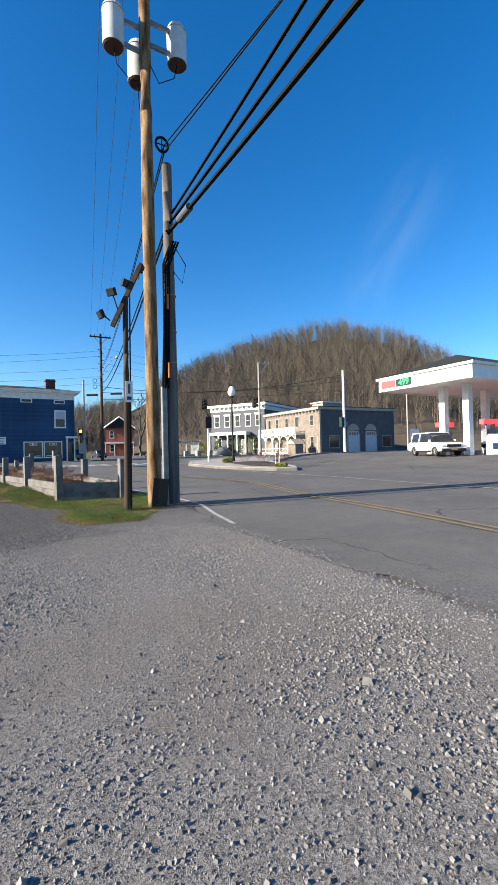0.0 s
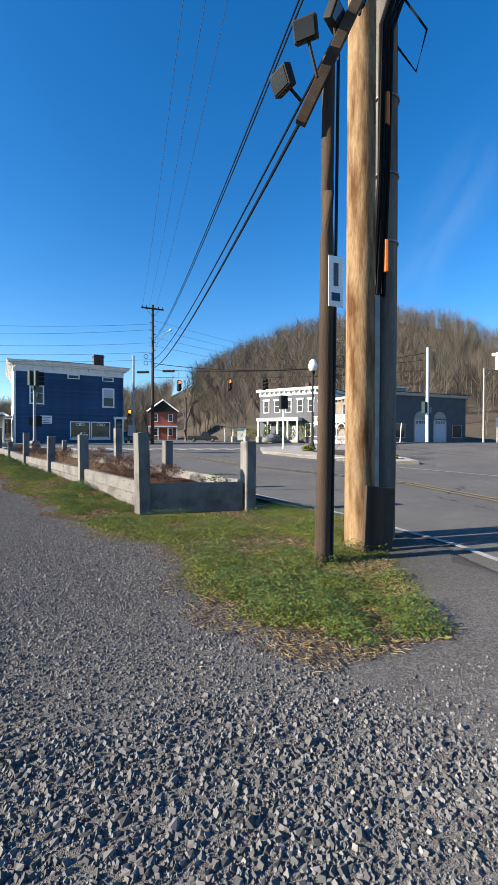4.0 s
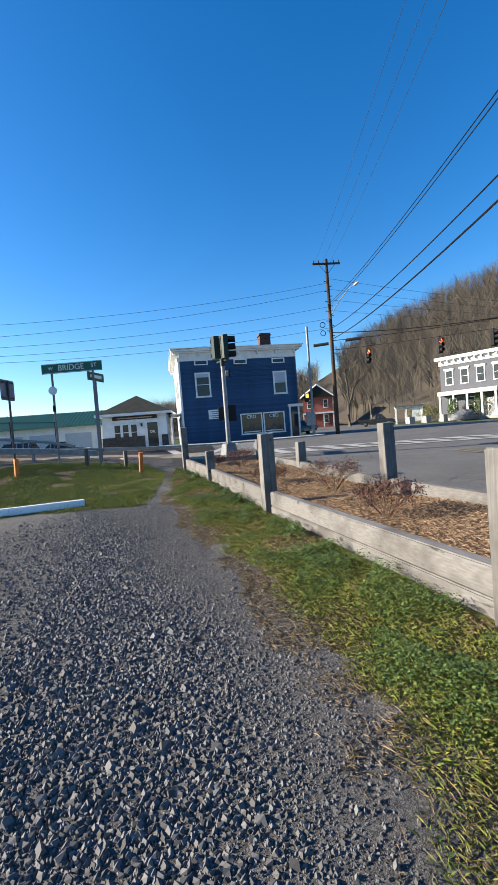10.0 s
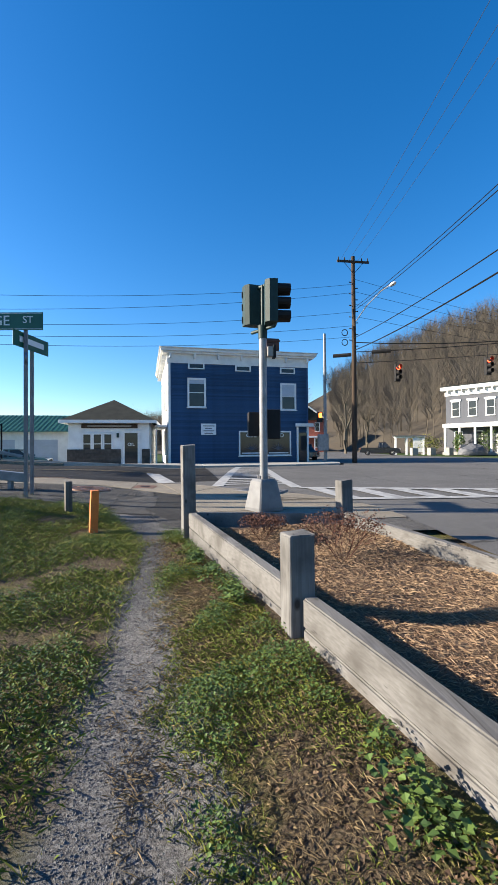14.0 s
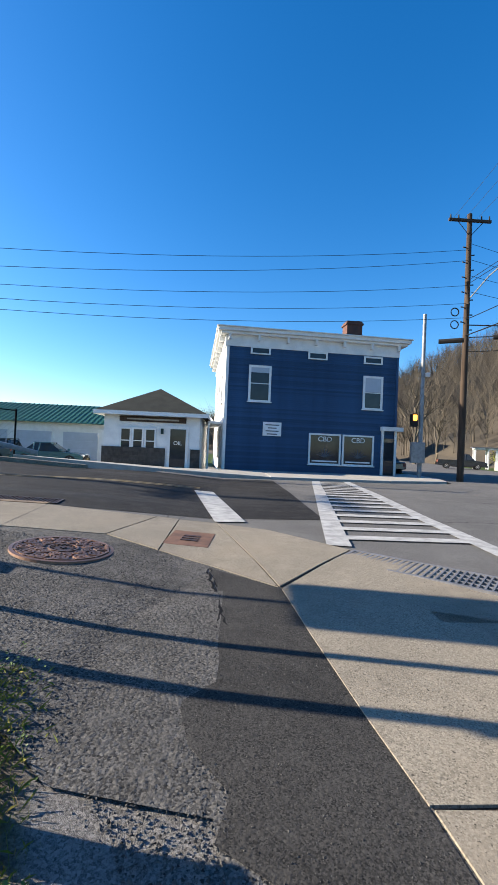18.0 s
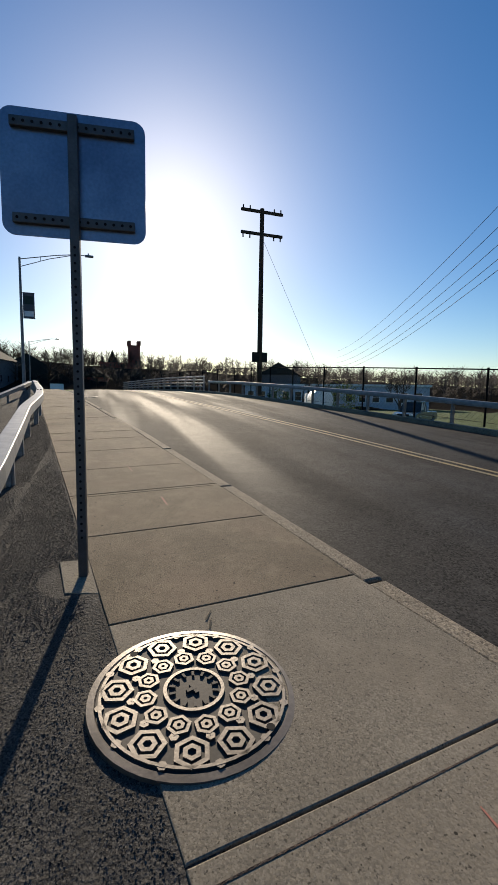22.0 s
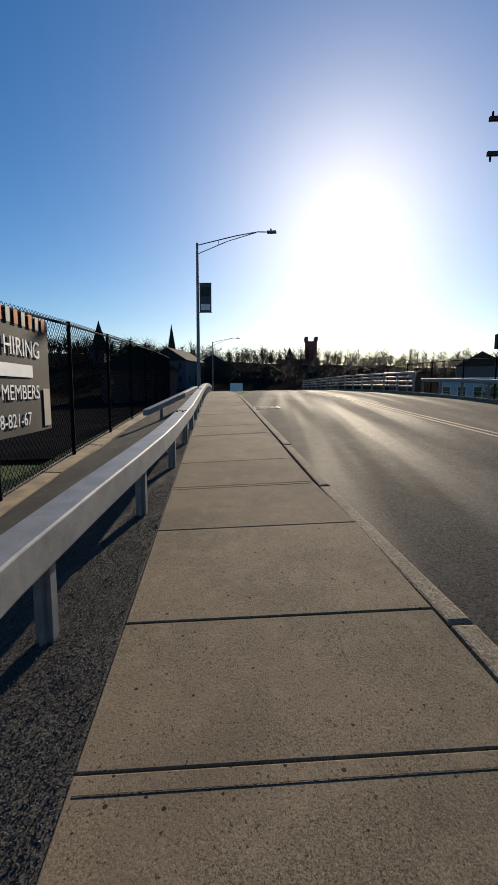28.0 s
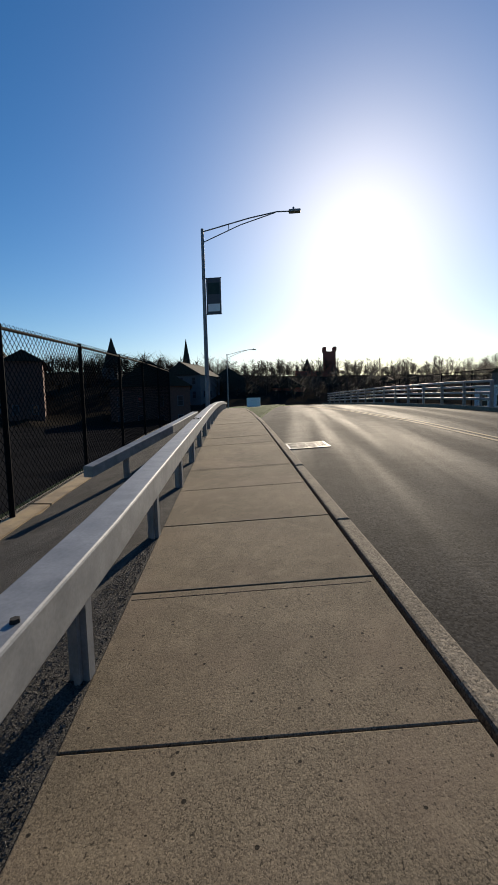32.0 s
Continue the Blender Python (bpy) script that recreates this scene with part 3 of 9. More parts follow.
def base(x, y):
    z = float(np.interp(y, [-60, 10, 20, 26, 32, 40, 52, 300], [-0.06, -0.05, 0.0, 0.15, 0.40, 0.42, 0.28, 0.28]))
    z += 0.22 * math.exp(-((x + 9.4) / 2.0) ** 2 - ((y - 28.2) / 1.6) ** 2)
    s = x + 1.70 + 0.200 * (y - 10.45)
    z += 0.15 * sstep(-1.1, -0.05, s) * sstep(1.95, 1.55, s) * sstep(10.3, 12.5, y) * sstep(27.4, 24.0, y)
    return z + 0.45 * sstep(14, 26, x) * sstep(40, 24, y)


def walk_edge(x):
    return 32.48 + 0.139 * (x + 8.3)


def kerb_line(x):
    return 34.23 + 0.139 * (x + 8.3) - 0.12 * sstep(-19.5, -22.0, x)


def fence_line(x):
    return 28.2 + 0.139 * (x + 22)


def gz(x, y):
    """Height of the made ground: lot, road bed and bridge ramp."""
    lo, hi = fence_line(x), kerb_line(x) + 11.5
    k = sstep(lo - 3.2, lo - 0.1, y) * sstep(hi + 4.5, hi, y)
    dip = 0.30 * sstep(walk_edge(x) - 0.2, lo, y) * sstep(-10, -14, x)
    return base(x, y) + rise(x) * k - dip * k - 0.35 * (1 - k) * sstep(-10, -18, x)


def drape(poly, dz, step=1.0, thick=0.0):
    """A sheet over a plan outline that follows the land."""
    bm = bmesh.new()
    bm.faces.new([bm.verts.new((x, y, 0)) for x, y in poly])
    bmesh.ops.triangulate(bm, faces=bm.faces[:])
    xs, ys = [p[0] for p in poly], [p[1] for p in poly]
    for ax, lo, hi in ((0, min(xs), max(xs)), (1, min(ys), max(ys))):
        v = math.floor(lo / step) * step + step
        while v < hi:
            co, no = [0, 0, 0], [0, 0, 0]
            co[ax], no[ax] = v, 1
            bmesh.ops.bisect_plane(bm, geom=bm.verts[:] + bm.edges[:] + bm.faces[:], plane_co=co, plane_no=no, dist=1e-5)
            v += step
    if thick:
        top = bm.faces[:]
        r = bmesh.ops.extrude_face_region(bm, geom=top)
        low = {v for v in r["geom"] if isinstance(v, bmesh.types.BMVert)}
        for v in bm.verts:
            v.co.z = gz(v.co.x, v.co.y) + (dz if v in low else dz - thick)
    else:
        for v in bm.verts:
            v.co.z = gz(v.co.x, v.co.y) + dz
    return bm


def sheet(name, poly, dz, material, label, category, step=1.0, thick=0.0):
    bm = drape(poly, dz, step, thick)
    if not thick:
        bmesh.ops.recalc_face_normals(bm, faces=bm.faces)
        if sum(f.normal.z for f in bm.faces) < 0:
            bmesh.ops.reverse_faces(bm, faces=bm.faces)
    me = bpy.data.meshes.new(name)
    bm.to_mesh(me)
    bm.free()
    me.materials.append(material)
    return tagged(new(name, me), label, category, "", "structure")


# ---- ground ----
def rx0(y):
    return -0.15 - 0.165 * (y - 10.15) if y > 9.6 else float(np.interp(y, [-30, -4, 0.2, 4.7, 7.5], [-1.2, 0.0, 0.12, 0.17, 0.72]))


def build_ground():
    xs = sorted(set(list(np.arange(-70, 30.1, 0.7).round(2)) + list(np.arange(-14, 2.2, 0.35).round(2)) + [-1500, -600, -300, -200, -140, -100, -85] + [34, 40, 50, 65, 80, 100, 140, 200, 300, 600, 1500]))
    ys = sorted(set(list(np.arange(-8, 62.1, 0.7).round(2)) + list(np.arange(-3.1, 33, 0.35).round(2)) + [-1500, -500, -200, -100, -60, -40, -25, -15] + [66, 72, 80, 90, 105, 120, 150, 200, 300, 600, 1500]))
    co = [(x, y, gz(x, y) - (0.24 if y > walk_edge(x) + 0.5 and x < 140 and y < 170 and y > 30 else 0.06 if x > rx0(y) or (y > 27.9 and x > -4.6) or (y > 30.4 and x > -12) or (x < -10 and y > fence_line(x)) else 0.0)) for y in ys for x in xs]
    w = len(xs)
    fc = [(j * w + i, j * w + i + 1, (j + 1) * w + i + 1, (j + 1) * w + i) for j in range(len(ys) - 1) for i in range(w - 1)]
    me = bpy.data.meshes.new("ground")
    me.from_pydata(co, [], fc)
    me.materials.append(GROUND)
    tagged(new("ground", me), "crushed stone lot with patchy spring grass and trodden dirt", "ground", "", "structure")


build_ground()
EDGE = [(-1.2, -30), (0.0, -4), (0.12, 0.2), (0.22, 1.3), (-0.1, 2.0), (-0.2, 2.7), (0.02, 3.6), (0.12, 4.5), (0.06, 5.2), (0.34, 6.2), (0.72, 7.5), (0.75, 9.5), (0.35, 13), (-0.25, 17), (-0.95, 22), (-1.45, 26), (-1.4, 27.6), (-1.33, 28.2), (-1.42, 29.2), (-1.82, 30.15), (-2.3, 30.76), (-2.9, 31.48), (-3.46, 32.13), (-4.15, 32.68), (-4.7, 33.34), (-5.08, 33.78), (-5.84, 34.16), (-8.6, 34.45)]
sheet("road", EDGE + [(-8.6, 45.2), (-4, 45.6), (1.5, 46.4), (5.0, 48), (6.2, 51), (8.5, 70), (14, 100), (30, 160), (48, 160), (30, 100), (24, 75), (26, 60), (36, 53), (140, 56), (140, -30)][::1], -0.012, ASPH, "worn grey asphalt junction with faded markings", "road", 2.0)
bx = [-4.0] + list(np.arange(-8.6, -76, -3.0))
def bz(x, y):
    """Height of the bridge road's surface."""
    return gz(x, y) - 0.006 - 0.095 * sstep(-8.6, -12.5, x)


rb = drape([(x, kerb_line(x) + 0.14) for x in bx] + [(x, kerb_line(x) + 10.0) for x in bx[::-1]], 0.0, 1.0)
for v in rb.verts:
    v.co.z = bz(v.co.x, v.co.y)
solid("road_bridge", rb, ASPHB, "dark smooth asphalt of the bridge road", "road", "structure")
ax = list(np.arange(-9.5, -76, -3.0))
sheet("pavement_asphalt", [(x, walk_edge(x) + 0.1) for x in ax] + [(x, fence_line(x) - 0.3) for x in ax[::-1] if x < -13] + [(-12, 29.9), (-9.5, 29.8)], 0.012, ASPHC, "coarse dark asphalt strip beside the sidewalk", "pavement", 0.8)
sheet("pavement_worn", [(-8.4, 32.6), (-9.49, 32.4), (-9.49, 29.8), (-7.3, 29.65), (-6.75, 29.45), (-6.3, 29.05), (-5.68, 28.95), (-5.55, 28.4), (-5.5, 27.9), (-5.2, 27.8), (-4.92, 27.35), (-1.45, 27.15), (-1.4, 28.05), (-4.70, 27.88), (-4.94, 29.5), (-5.07, 30.36), (-5.18, 31.22), (-5.78, 31.76), (-6.40, 32.2), (-7.1, 32.68)], 0.012, ASPHW, "worn grey asphalt at the corner, toned lighter for side light", "pavement", 0.8)

sheet("pavement_patch", [(-5.84, 31.70), (-5.74, 31.2), (-5.70, 30.7), (-5.80, 30.05), (-5.88, 29.6), (-5.80, 29.3), (-5.62, 29.05), (-5.67, 28.85), (-5.47, 28.72), (-5.40, 28.42), (-5.18, 28.45), (-5.05, 28.18), (-4.80, 28.25), (-4.94, 29.5), (-5.07, 30.36), (-5.19, 31.21)], 0.0155, ASPHP, "darker smooth asphalt patch beside the corner slabs", "pavement", 0.5)

# ---- bridge sidewalk, kerbs, rails ----
def slab_quad(parent, name, pts, dz, thick, material, bevel=0.012):
    """A cast slab over four plan points, each at the land's height."""
    bm = bmesh.new()
    lo = [bm.verts.new((x, y, gz(x, y) + dz - thick)) for x, y in pts]
    hi = [bm.verts.new((x, y, gz(x, y) + dz)) for x, y in pts]
    bm.faces.new(lo[::-1])
    top = bm.faces.new(hi)
    for i in range(len(pts)):
        j = (i + 1) % len(pts)
        bm.faces.new((lo[i], lo[j], hi[j], hi[i]))
    if bevel:
        bmesh.ops.bevel(bm, geom=list(top.edges), offset=bevel, segments=2, affect="EDGES", profile=0.5)
    return part(name, bm, material, parent)


JOINTS = [-8.36, -9.76, -11.12, -12.5, -13.8, -15.06, -16.45, -17.72, -18.62, -19.98, -21.29, -22.56, -23.84, -25.1, -26.46, -27.86, -29.2]
while JOINTS[-1] > -74:
    JOINTS.append(JOINTS[-1] - 1.32)
walkway = tagged(new("pavement_sidewalk"), "tan concrete sidewalk slabs with dark joints", "sidewalk", "", "structure")
for i, (a, b) in enumerate(zip(JOINTS, JOINTS[1:])):
    g = 0.004 + 0.003 * random.random()
    up = random.uniform(-0.002, 0.002)
    slab_quad(walkway, "slab", [(a - g + 0.09, walk_edge(a)), (a - g - 0.10, kerb_line(a)), (b + g - 0.10, kerb_line(b)), (b + g + 0.09, walk_edge(b))][::-1], 0.02 + up, 0.2, CONCM if i < 2 else CONC, 0.006)
    if i % 3 == 0:
        slab_quad(walkway, "tooled_groove", [(b + 0.175, walk_edge(b) + 0.03), (b - 0.015, kerb_line(b) - 0.03), (b - 0.022, kerb_line(b) - 0.03), (b + 0.168, walk_edge(b) + 0.03)], 0.0215 + up, 0.004, MULCH, 0)
def kerb_gap(x):
    """Width of the open joint between slabs and kerb stones."""
    return float(np.interp(-x, [15, 21], [0.030, 0.065]))


kerb = tagged(new("trim_kerb"), "worn stone kerb along the bridge road", "kerb", "", "structure")
for i, (a, b) in enumerate(zip(JOINTS[::2], JOINTS[2::2])):
    a = min(a, -9.78)
    slab_quad(kerb, "kerb_stone", [(a - 0.01, kerb_line(a) + kerb_gap(a)), (a - 0.03, kerb_line(a) + 0.20), (b + 0.01, kerb_line(b) + 0.20), (b + 0.03, kerb_line(b) + kerb_gap(b))][::-1], 0.006 + random.uniform(-0.008, 0.004), 0.3, KERB, 0.02)
kx = list(np.arange(-11, -76, -3.0))
for a, b in zip(kx, kx[1:]):
    slab_quad(kerb, "kerb_stone", [(a, kerb_line(a) + 9.7), (a, kerb_line(a) + 9.9), (b, kerb_line(b) + 9.9), (b, kerb_line(b) + 9.7)][::-1], 0.06, 0.4, KERB, 0.02)

corner = tagged(new("pavement_corner"), "pale concrete corner sidewalk slabs fanning round the kerb ramp", "sidewalk", "", "structure")
for pts in (
    [(-8.36, 32.50), (-8.46, 34.22), (-6.79, 34.18), (-7.14, 32.66)],
    [(-7.11, 32.65), (-6.76, 34.18), (-6.44, 34.15), (-6.425, 32.18)],
    [(-6.41, 32.17), (-6.425, 34.15), (-5.86, 34.10), (-5.21, 31.23), (-5.8, 31.74)],
    [(-5.195, 31.25), (-5.84, 34.09), (-5.1, 33.72), (-4.72, 33.28), (-4.19, 32.63)],
    [(-5.175, 31.20), (-3.3, 29.93), (-1.88, 30.12), (-2.33, 30.72), (-2.93, 31.43), (-3.5, 32.08), (-4.17, 32.61)],
    [(-5.18, 31.17), (-5.08, 30.35), (-4.96, 29.49), (-4.88, 29.01), (-1.47, 29.11), (-1.87, 30.09), (-3.3, 29.91)],
    [(-4.87, 28.99), (-4.73, 27.87), (-3.96, 27.94), (-3.76, 28.99)],
    [(-3.74, 28.99), (-3.94, 27.95), (-3.35, 28.0), (-2.6, 28.0), (-1.4, 28.1), (-1.46, 29.09)],
):
    area = sum(a[0] * b[1] - b[0] * a[1] for a, b in zip(pts, pts[1:] + pts[:1]))
    part("slab", drape(pts if area > 0 else pts[::-1], 0.021 + random.uniform(-0.002, 0.002), 0.45, 0.2), CONCM, corner)

sheet("pavement_corner_bed", [(-7.1, 32.68), (-6.43, 32.2), (-5.8, 31.77), (-5.2, 31.24), (-5.07, 30.36), (-4.94, 29.5), (-4.71, 27.9), (-1.4, 28.08), (-1.47, 29.2), (-1.88, 30.1), (-2.93, 31.43), (-4.19, 32.62), (-4.74, 33.28), (-5.1, 33.72), (-5.88, 34.1), (-6.8, 34.17)], 0.008, MULCH, "dark earth in the joints between the corner slabs", "sidewalk", 0.8)

# sidewalk before the blue house and office
for poly in ([(-14.5, 45.3), (-8.6, 45.4), (-8.6, 51.4), (-14.5, 51.4)], [(-8.58, 45.4), (-4, 45.8), (-4, 52.7), (-8.58, 51.4)], [(-3.98, 45.8), (1.5, 46.6), (1.5, 52.7), (-3.98, 52.7)], [(1.52, 46.6), (4.9, 48.2), (6.0, 51.2), (6.3, 56), (4.6, 56), (4.3, 52.7), (1.52, 52.7)]):
    slab_quad(tagged(new("pavement_house"), "concrete sidewalk before the blue house", "sidewalk", "", "structure"), "slab", poly, 0.09, 0.3, CONCL, 0.02)

# traffic island
ISL = [(9.95, 18.2), (10.9, 17.6), (12.4, 19.8), (14.8, 26.2), (20, 30.0), (30, 34.0), (46, 38.4), (46, 40.2), (30, 36.4), (20, 33.4), (12, 31), (9.4, 29.5), (8.1, 26.5), (8.45, 22.6)]
isl = tagged(new("pavement_island"), "long kerbed concrete traffic island with a planted bed", "traffic island", "", "structure")
bm = drape(ISL, 0.13, 3.0, 0.4)
part("slab", bm, CONCL, isl)
for a, b in zip(ISL, ISL[1:] + ISL[:1]):
    q = Vector((b[0] - a[0], b[1] - a[1])).normalized() * 0.30
    slab_quad(isl, "kerb_stone", [(a[0] - q.y, a[1] + q.x), a, b, (b[0] - q.y, b[1] + q.x)], 0.145, 0.4, CONCL, 0.02)
bed = [(11.3, 19.5), (12.4, 20.8), (13.9, 25.5), (13.2, 26.6), (10.8, 25.8), (10.3, 22)]
part("planting_bed", drape(bed, 0.16, 1.0), MULCH, isl, "bark mulch bed")

# ---- road markings ----
def stripe(pts, w, material, label, dz=0.0, name="road_marking", under=gz):
    """A painted line along plan points."""
    bm = bmesh.new()
    fine = []
    for a, b in zip(pts, pts[1:]):
        k = max(1, int(math.dist(a, b) / 1.0))
        fine += [(a[0] + (b[0] - a[0]) * i / k, a[1] + (b[1] - a[1]) * i / k) for i in range(k)]
    fine.append(pts[-1])
    prev = None
    for i, p in enumerate(fine):
        q0, q1 = fine[max(i - 1, 0)], fine[min(i + 1, len(fine) - 1)]
        d = Vector((q1[0] - q0[0], q1[1] - q0[1])).normalized()
        nrm = Vector((-d.y, d.x)) * w / 2
        row = [bm.verts.new((p[0] + s * nrm.x, p[1] + s * nrm.y, under(p[0] + s * nrm.x, p[1] + s * nrm.y) + dz)) for s in (-1, 1)]
        if prev:
            bm.faces.new((prev[0], row[0], row[1], prev[1]))
        prev = row
    ob = part(name, bm, material)
    return tagged(ob, label, "road marking", "", "structure")


R1 = 0.006
stripe([(x + 0.2, y) for x, y in ((0.12, 4.7), (0.36, 6.0), (0.72, 7.5), (0.75, 9.5), (0.35, 13), (-0.25, 17), (-0.95, 22), (-1.45, 26))], 0.085, LINEW, "faded white edge line", R1)
YEL = [(1.9, -4), (2.9, 1.6), (3.38, 4.1), (3.85, 7.6), (4.9, 12.2), (4.6, 15), (3.9, 19), (3.0, 27)]
stripe(YEL, 0.10, LINEY, "faded yellow centre line", R1)
stripe([(x + 0.24, y) for x, y in YEL], 0.10, LINEY, "faded yellow centre line", R1)
byel = [(x, kerb_line(x) + 4.75) for x in np.arange(-6.5, -75, -2.0)]
stripe(byel, 0.11, LINEY, "yellow centre line of the bridge road", 0.008, under=bz)
stripe([(x, y + 0.26) for x, y in byel], 0.11, LINEY, "yellow centre line of the bridge road", 0.008, under=bz)
stripe([(-5.64, 34.35), (-6.35, 38.7)], 0.5, LINEW, "white stop line across the lane", R1)
stripe([(-4.25, 32.9), (-3.79, 35.67), (-2.55, 43.0), (-2.1, 45.5)], 0.32, LINEW, "white crosswalk border", R1)
stripe([(-2.25, 32.15), (-1.98, 35.6), (-1.25, 41.8), (-0.7, 45.9)], 0.30, LINEW, "white crosswalk border", R1)
for k in range(17):
    y = 33.45 + 0.70 * k
    stripe([(-4.13 + 0.166 * (y - 33.45) + 0.08, y), (-2.15 + 0.115 * (y - 33.45), y + 0.02)], 0.27, LINEW, "white crosswalk bar", R1 + 0.001)
stripe([(-1.95, 30.2), (2.1, 29.93), (9.0, 29.0)], 0.24, LINEW, "white crosswalk border", R1)
stripe([(-2.2, 32.12), (0.3, 31.55), (2.9, 31.02), (9.6, 30.35)], 0.24, LINEW, "white crosswalk border", R1)
for k in range(11):
    x = -1.75 + 1.0 * k
    stripe([(x - 0.1, 31.9 - 0.21 * (x + 1.4) if x < 3 else 30.95 - 0.1 * (x - 3)), (x + 0.25, 30.2 - 0.09 * (x + 1.9))], 0.42, LINEW, "white crosswalk bar", R1 + 0.001)
stripe([(7.6, -4), (8.6, 4), (9.0, 12), (8.6, 20)], 0.10, LINEW, "faded white lane line", R1)
stripe([(16, 9), (30, 13.5)], 0.10, LINEW, "faded white lane line", R1)

# ---- box-beam guardrail ----
def rail_y(x):
    return float(np.interp(-x, [8.4, 12.7, 15.1, 17, 18, 19.5, 20.6, 22, 24.5, 75], [31.30, 31.15, 30.96, 30.775, 30.68, 30.615, 30.585, 30.47, 30.19, walk_edge(-75) - 0.05]))


def beam(bm, pts, w, h):
    """A square tube through points, with rounded long edges."""
    prof = []
    for sx, sz in ((-1, -1), (1, -1), (1, 1), (-1, 1)):
        for a in (0, 1, 2):
            ang = math.atan2(sz, sx) + (a - 1) * math.pi / 4
            prof.append((sx * (w / 2 - 0.012) + 0.012 * math.cos(ang), sz * (h / 2 - 0.012) + 0.012 * math.sin(ang)))
    prev = None
    pts = [Vector(p) for p in pts]
    for i, p in enumerate(pts):
        d = pts[min(i + 1, len(pts) - 1)] - pts[max(i - 1, 0)]
        side = Vector((d.y, -d.x, 0)).normalized()
        ring = [bm.verts.new(p + side * u + Vector((0, 0, v))) for u, v in prof]
        if prev:
            for k in range(len(prof)):
                bm.faces.new((prev[k], prev[(k + 1) % len(prof)], ring[(k + 1) % len(prof)], ring[k]))
        else:
            bm.faces.new(ring[::-1])
        prev = ring
    bm.faces.new(prev)


gr = thing("guardrail", pose(0, 0, 0), "galvanised box-beam guardrail on steel posts beside the sidewalk", "guardrail")
gx = [-8.5, -9.3, -10.2, -11.5, -13, -14.8, -16.0, -17.0, -18.0, -19.0, -20.0, -21.0, -22, -23.2, -24.5, -26, -30, -34, -38, -42, -48, -56, -66, -74]
def rail_top(x):
    return gz(x, rail_y(x)) + float(np.interp(-x, [8.5, 10.5, 14], [0.36, 0.52, 0.69]))


bm = bmesh.new()
beam(bm, [(x, rail_y(x), rail_top(x) - 0.10) for x in gx], 0.20, 0.20)
part("box_beam", bm, GALV, gr, "smooth galvanised box beam")
px = -8.84
for k in range(34):
    yy = rail_y(px)
    bm = bmesh.new()
    box(bm, -0.03, 0.03, -0.05, 0.05, -0.5, rail_top(px) - gz(px, yy) - 0.20)
    box(bm, -0.06, 0.06, -0.015, 0.015, -0.5, rail_top(px) - gz(px, yy) - 0.20)
    ob = part("post", bm, GALV, gr)
    ob.location = (px, yy - 0.02, gz(px, yy))
    px -= 1.92
for sx in (-23.4, -31.2):
    yy = rail_y(sx)
    for a in range(2):
        for s in (-0.045, 0.045):
            part("splice_bolt", C(((sx - 0.12 + a * 0.22, yy + s, rail_top(sx) - 0.005), (sx - 0.12 + a * 0.22, yy + s, rail_top(sx) + 0.018), 0.019, 0.016, 6)), DARKM, gr, "dark splice bolt")
g2 = thing("guardrail_end", pose(0, 0, 0), "short flared guardrail end behind the main rail", "guardrail")
bm = bmesh.new()
beam(bm, [(x, y, gz(x, y) + h) for x, y, h in ((-33.5, rail_y(-33.5) - 0.25, 0.62), (-31, 28.7, 0.55), (-28.5, 28.15, 0.40))], 0.17, 0.17)
part("box_beam", bm, GALV, g2)
for x, y in ((-32, 28.85), (-29.5, 28.35)):
    part("post", B((x - 0.04, x + 0.04, y - 0.04, y + 0.04, gz(x, y) - 0.3, gz(x, y) + 0.42)), GALVD, g2)

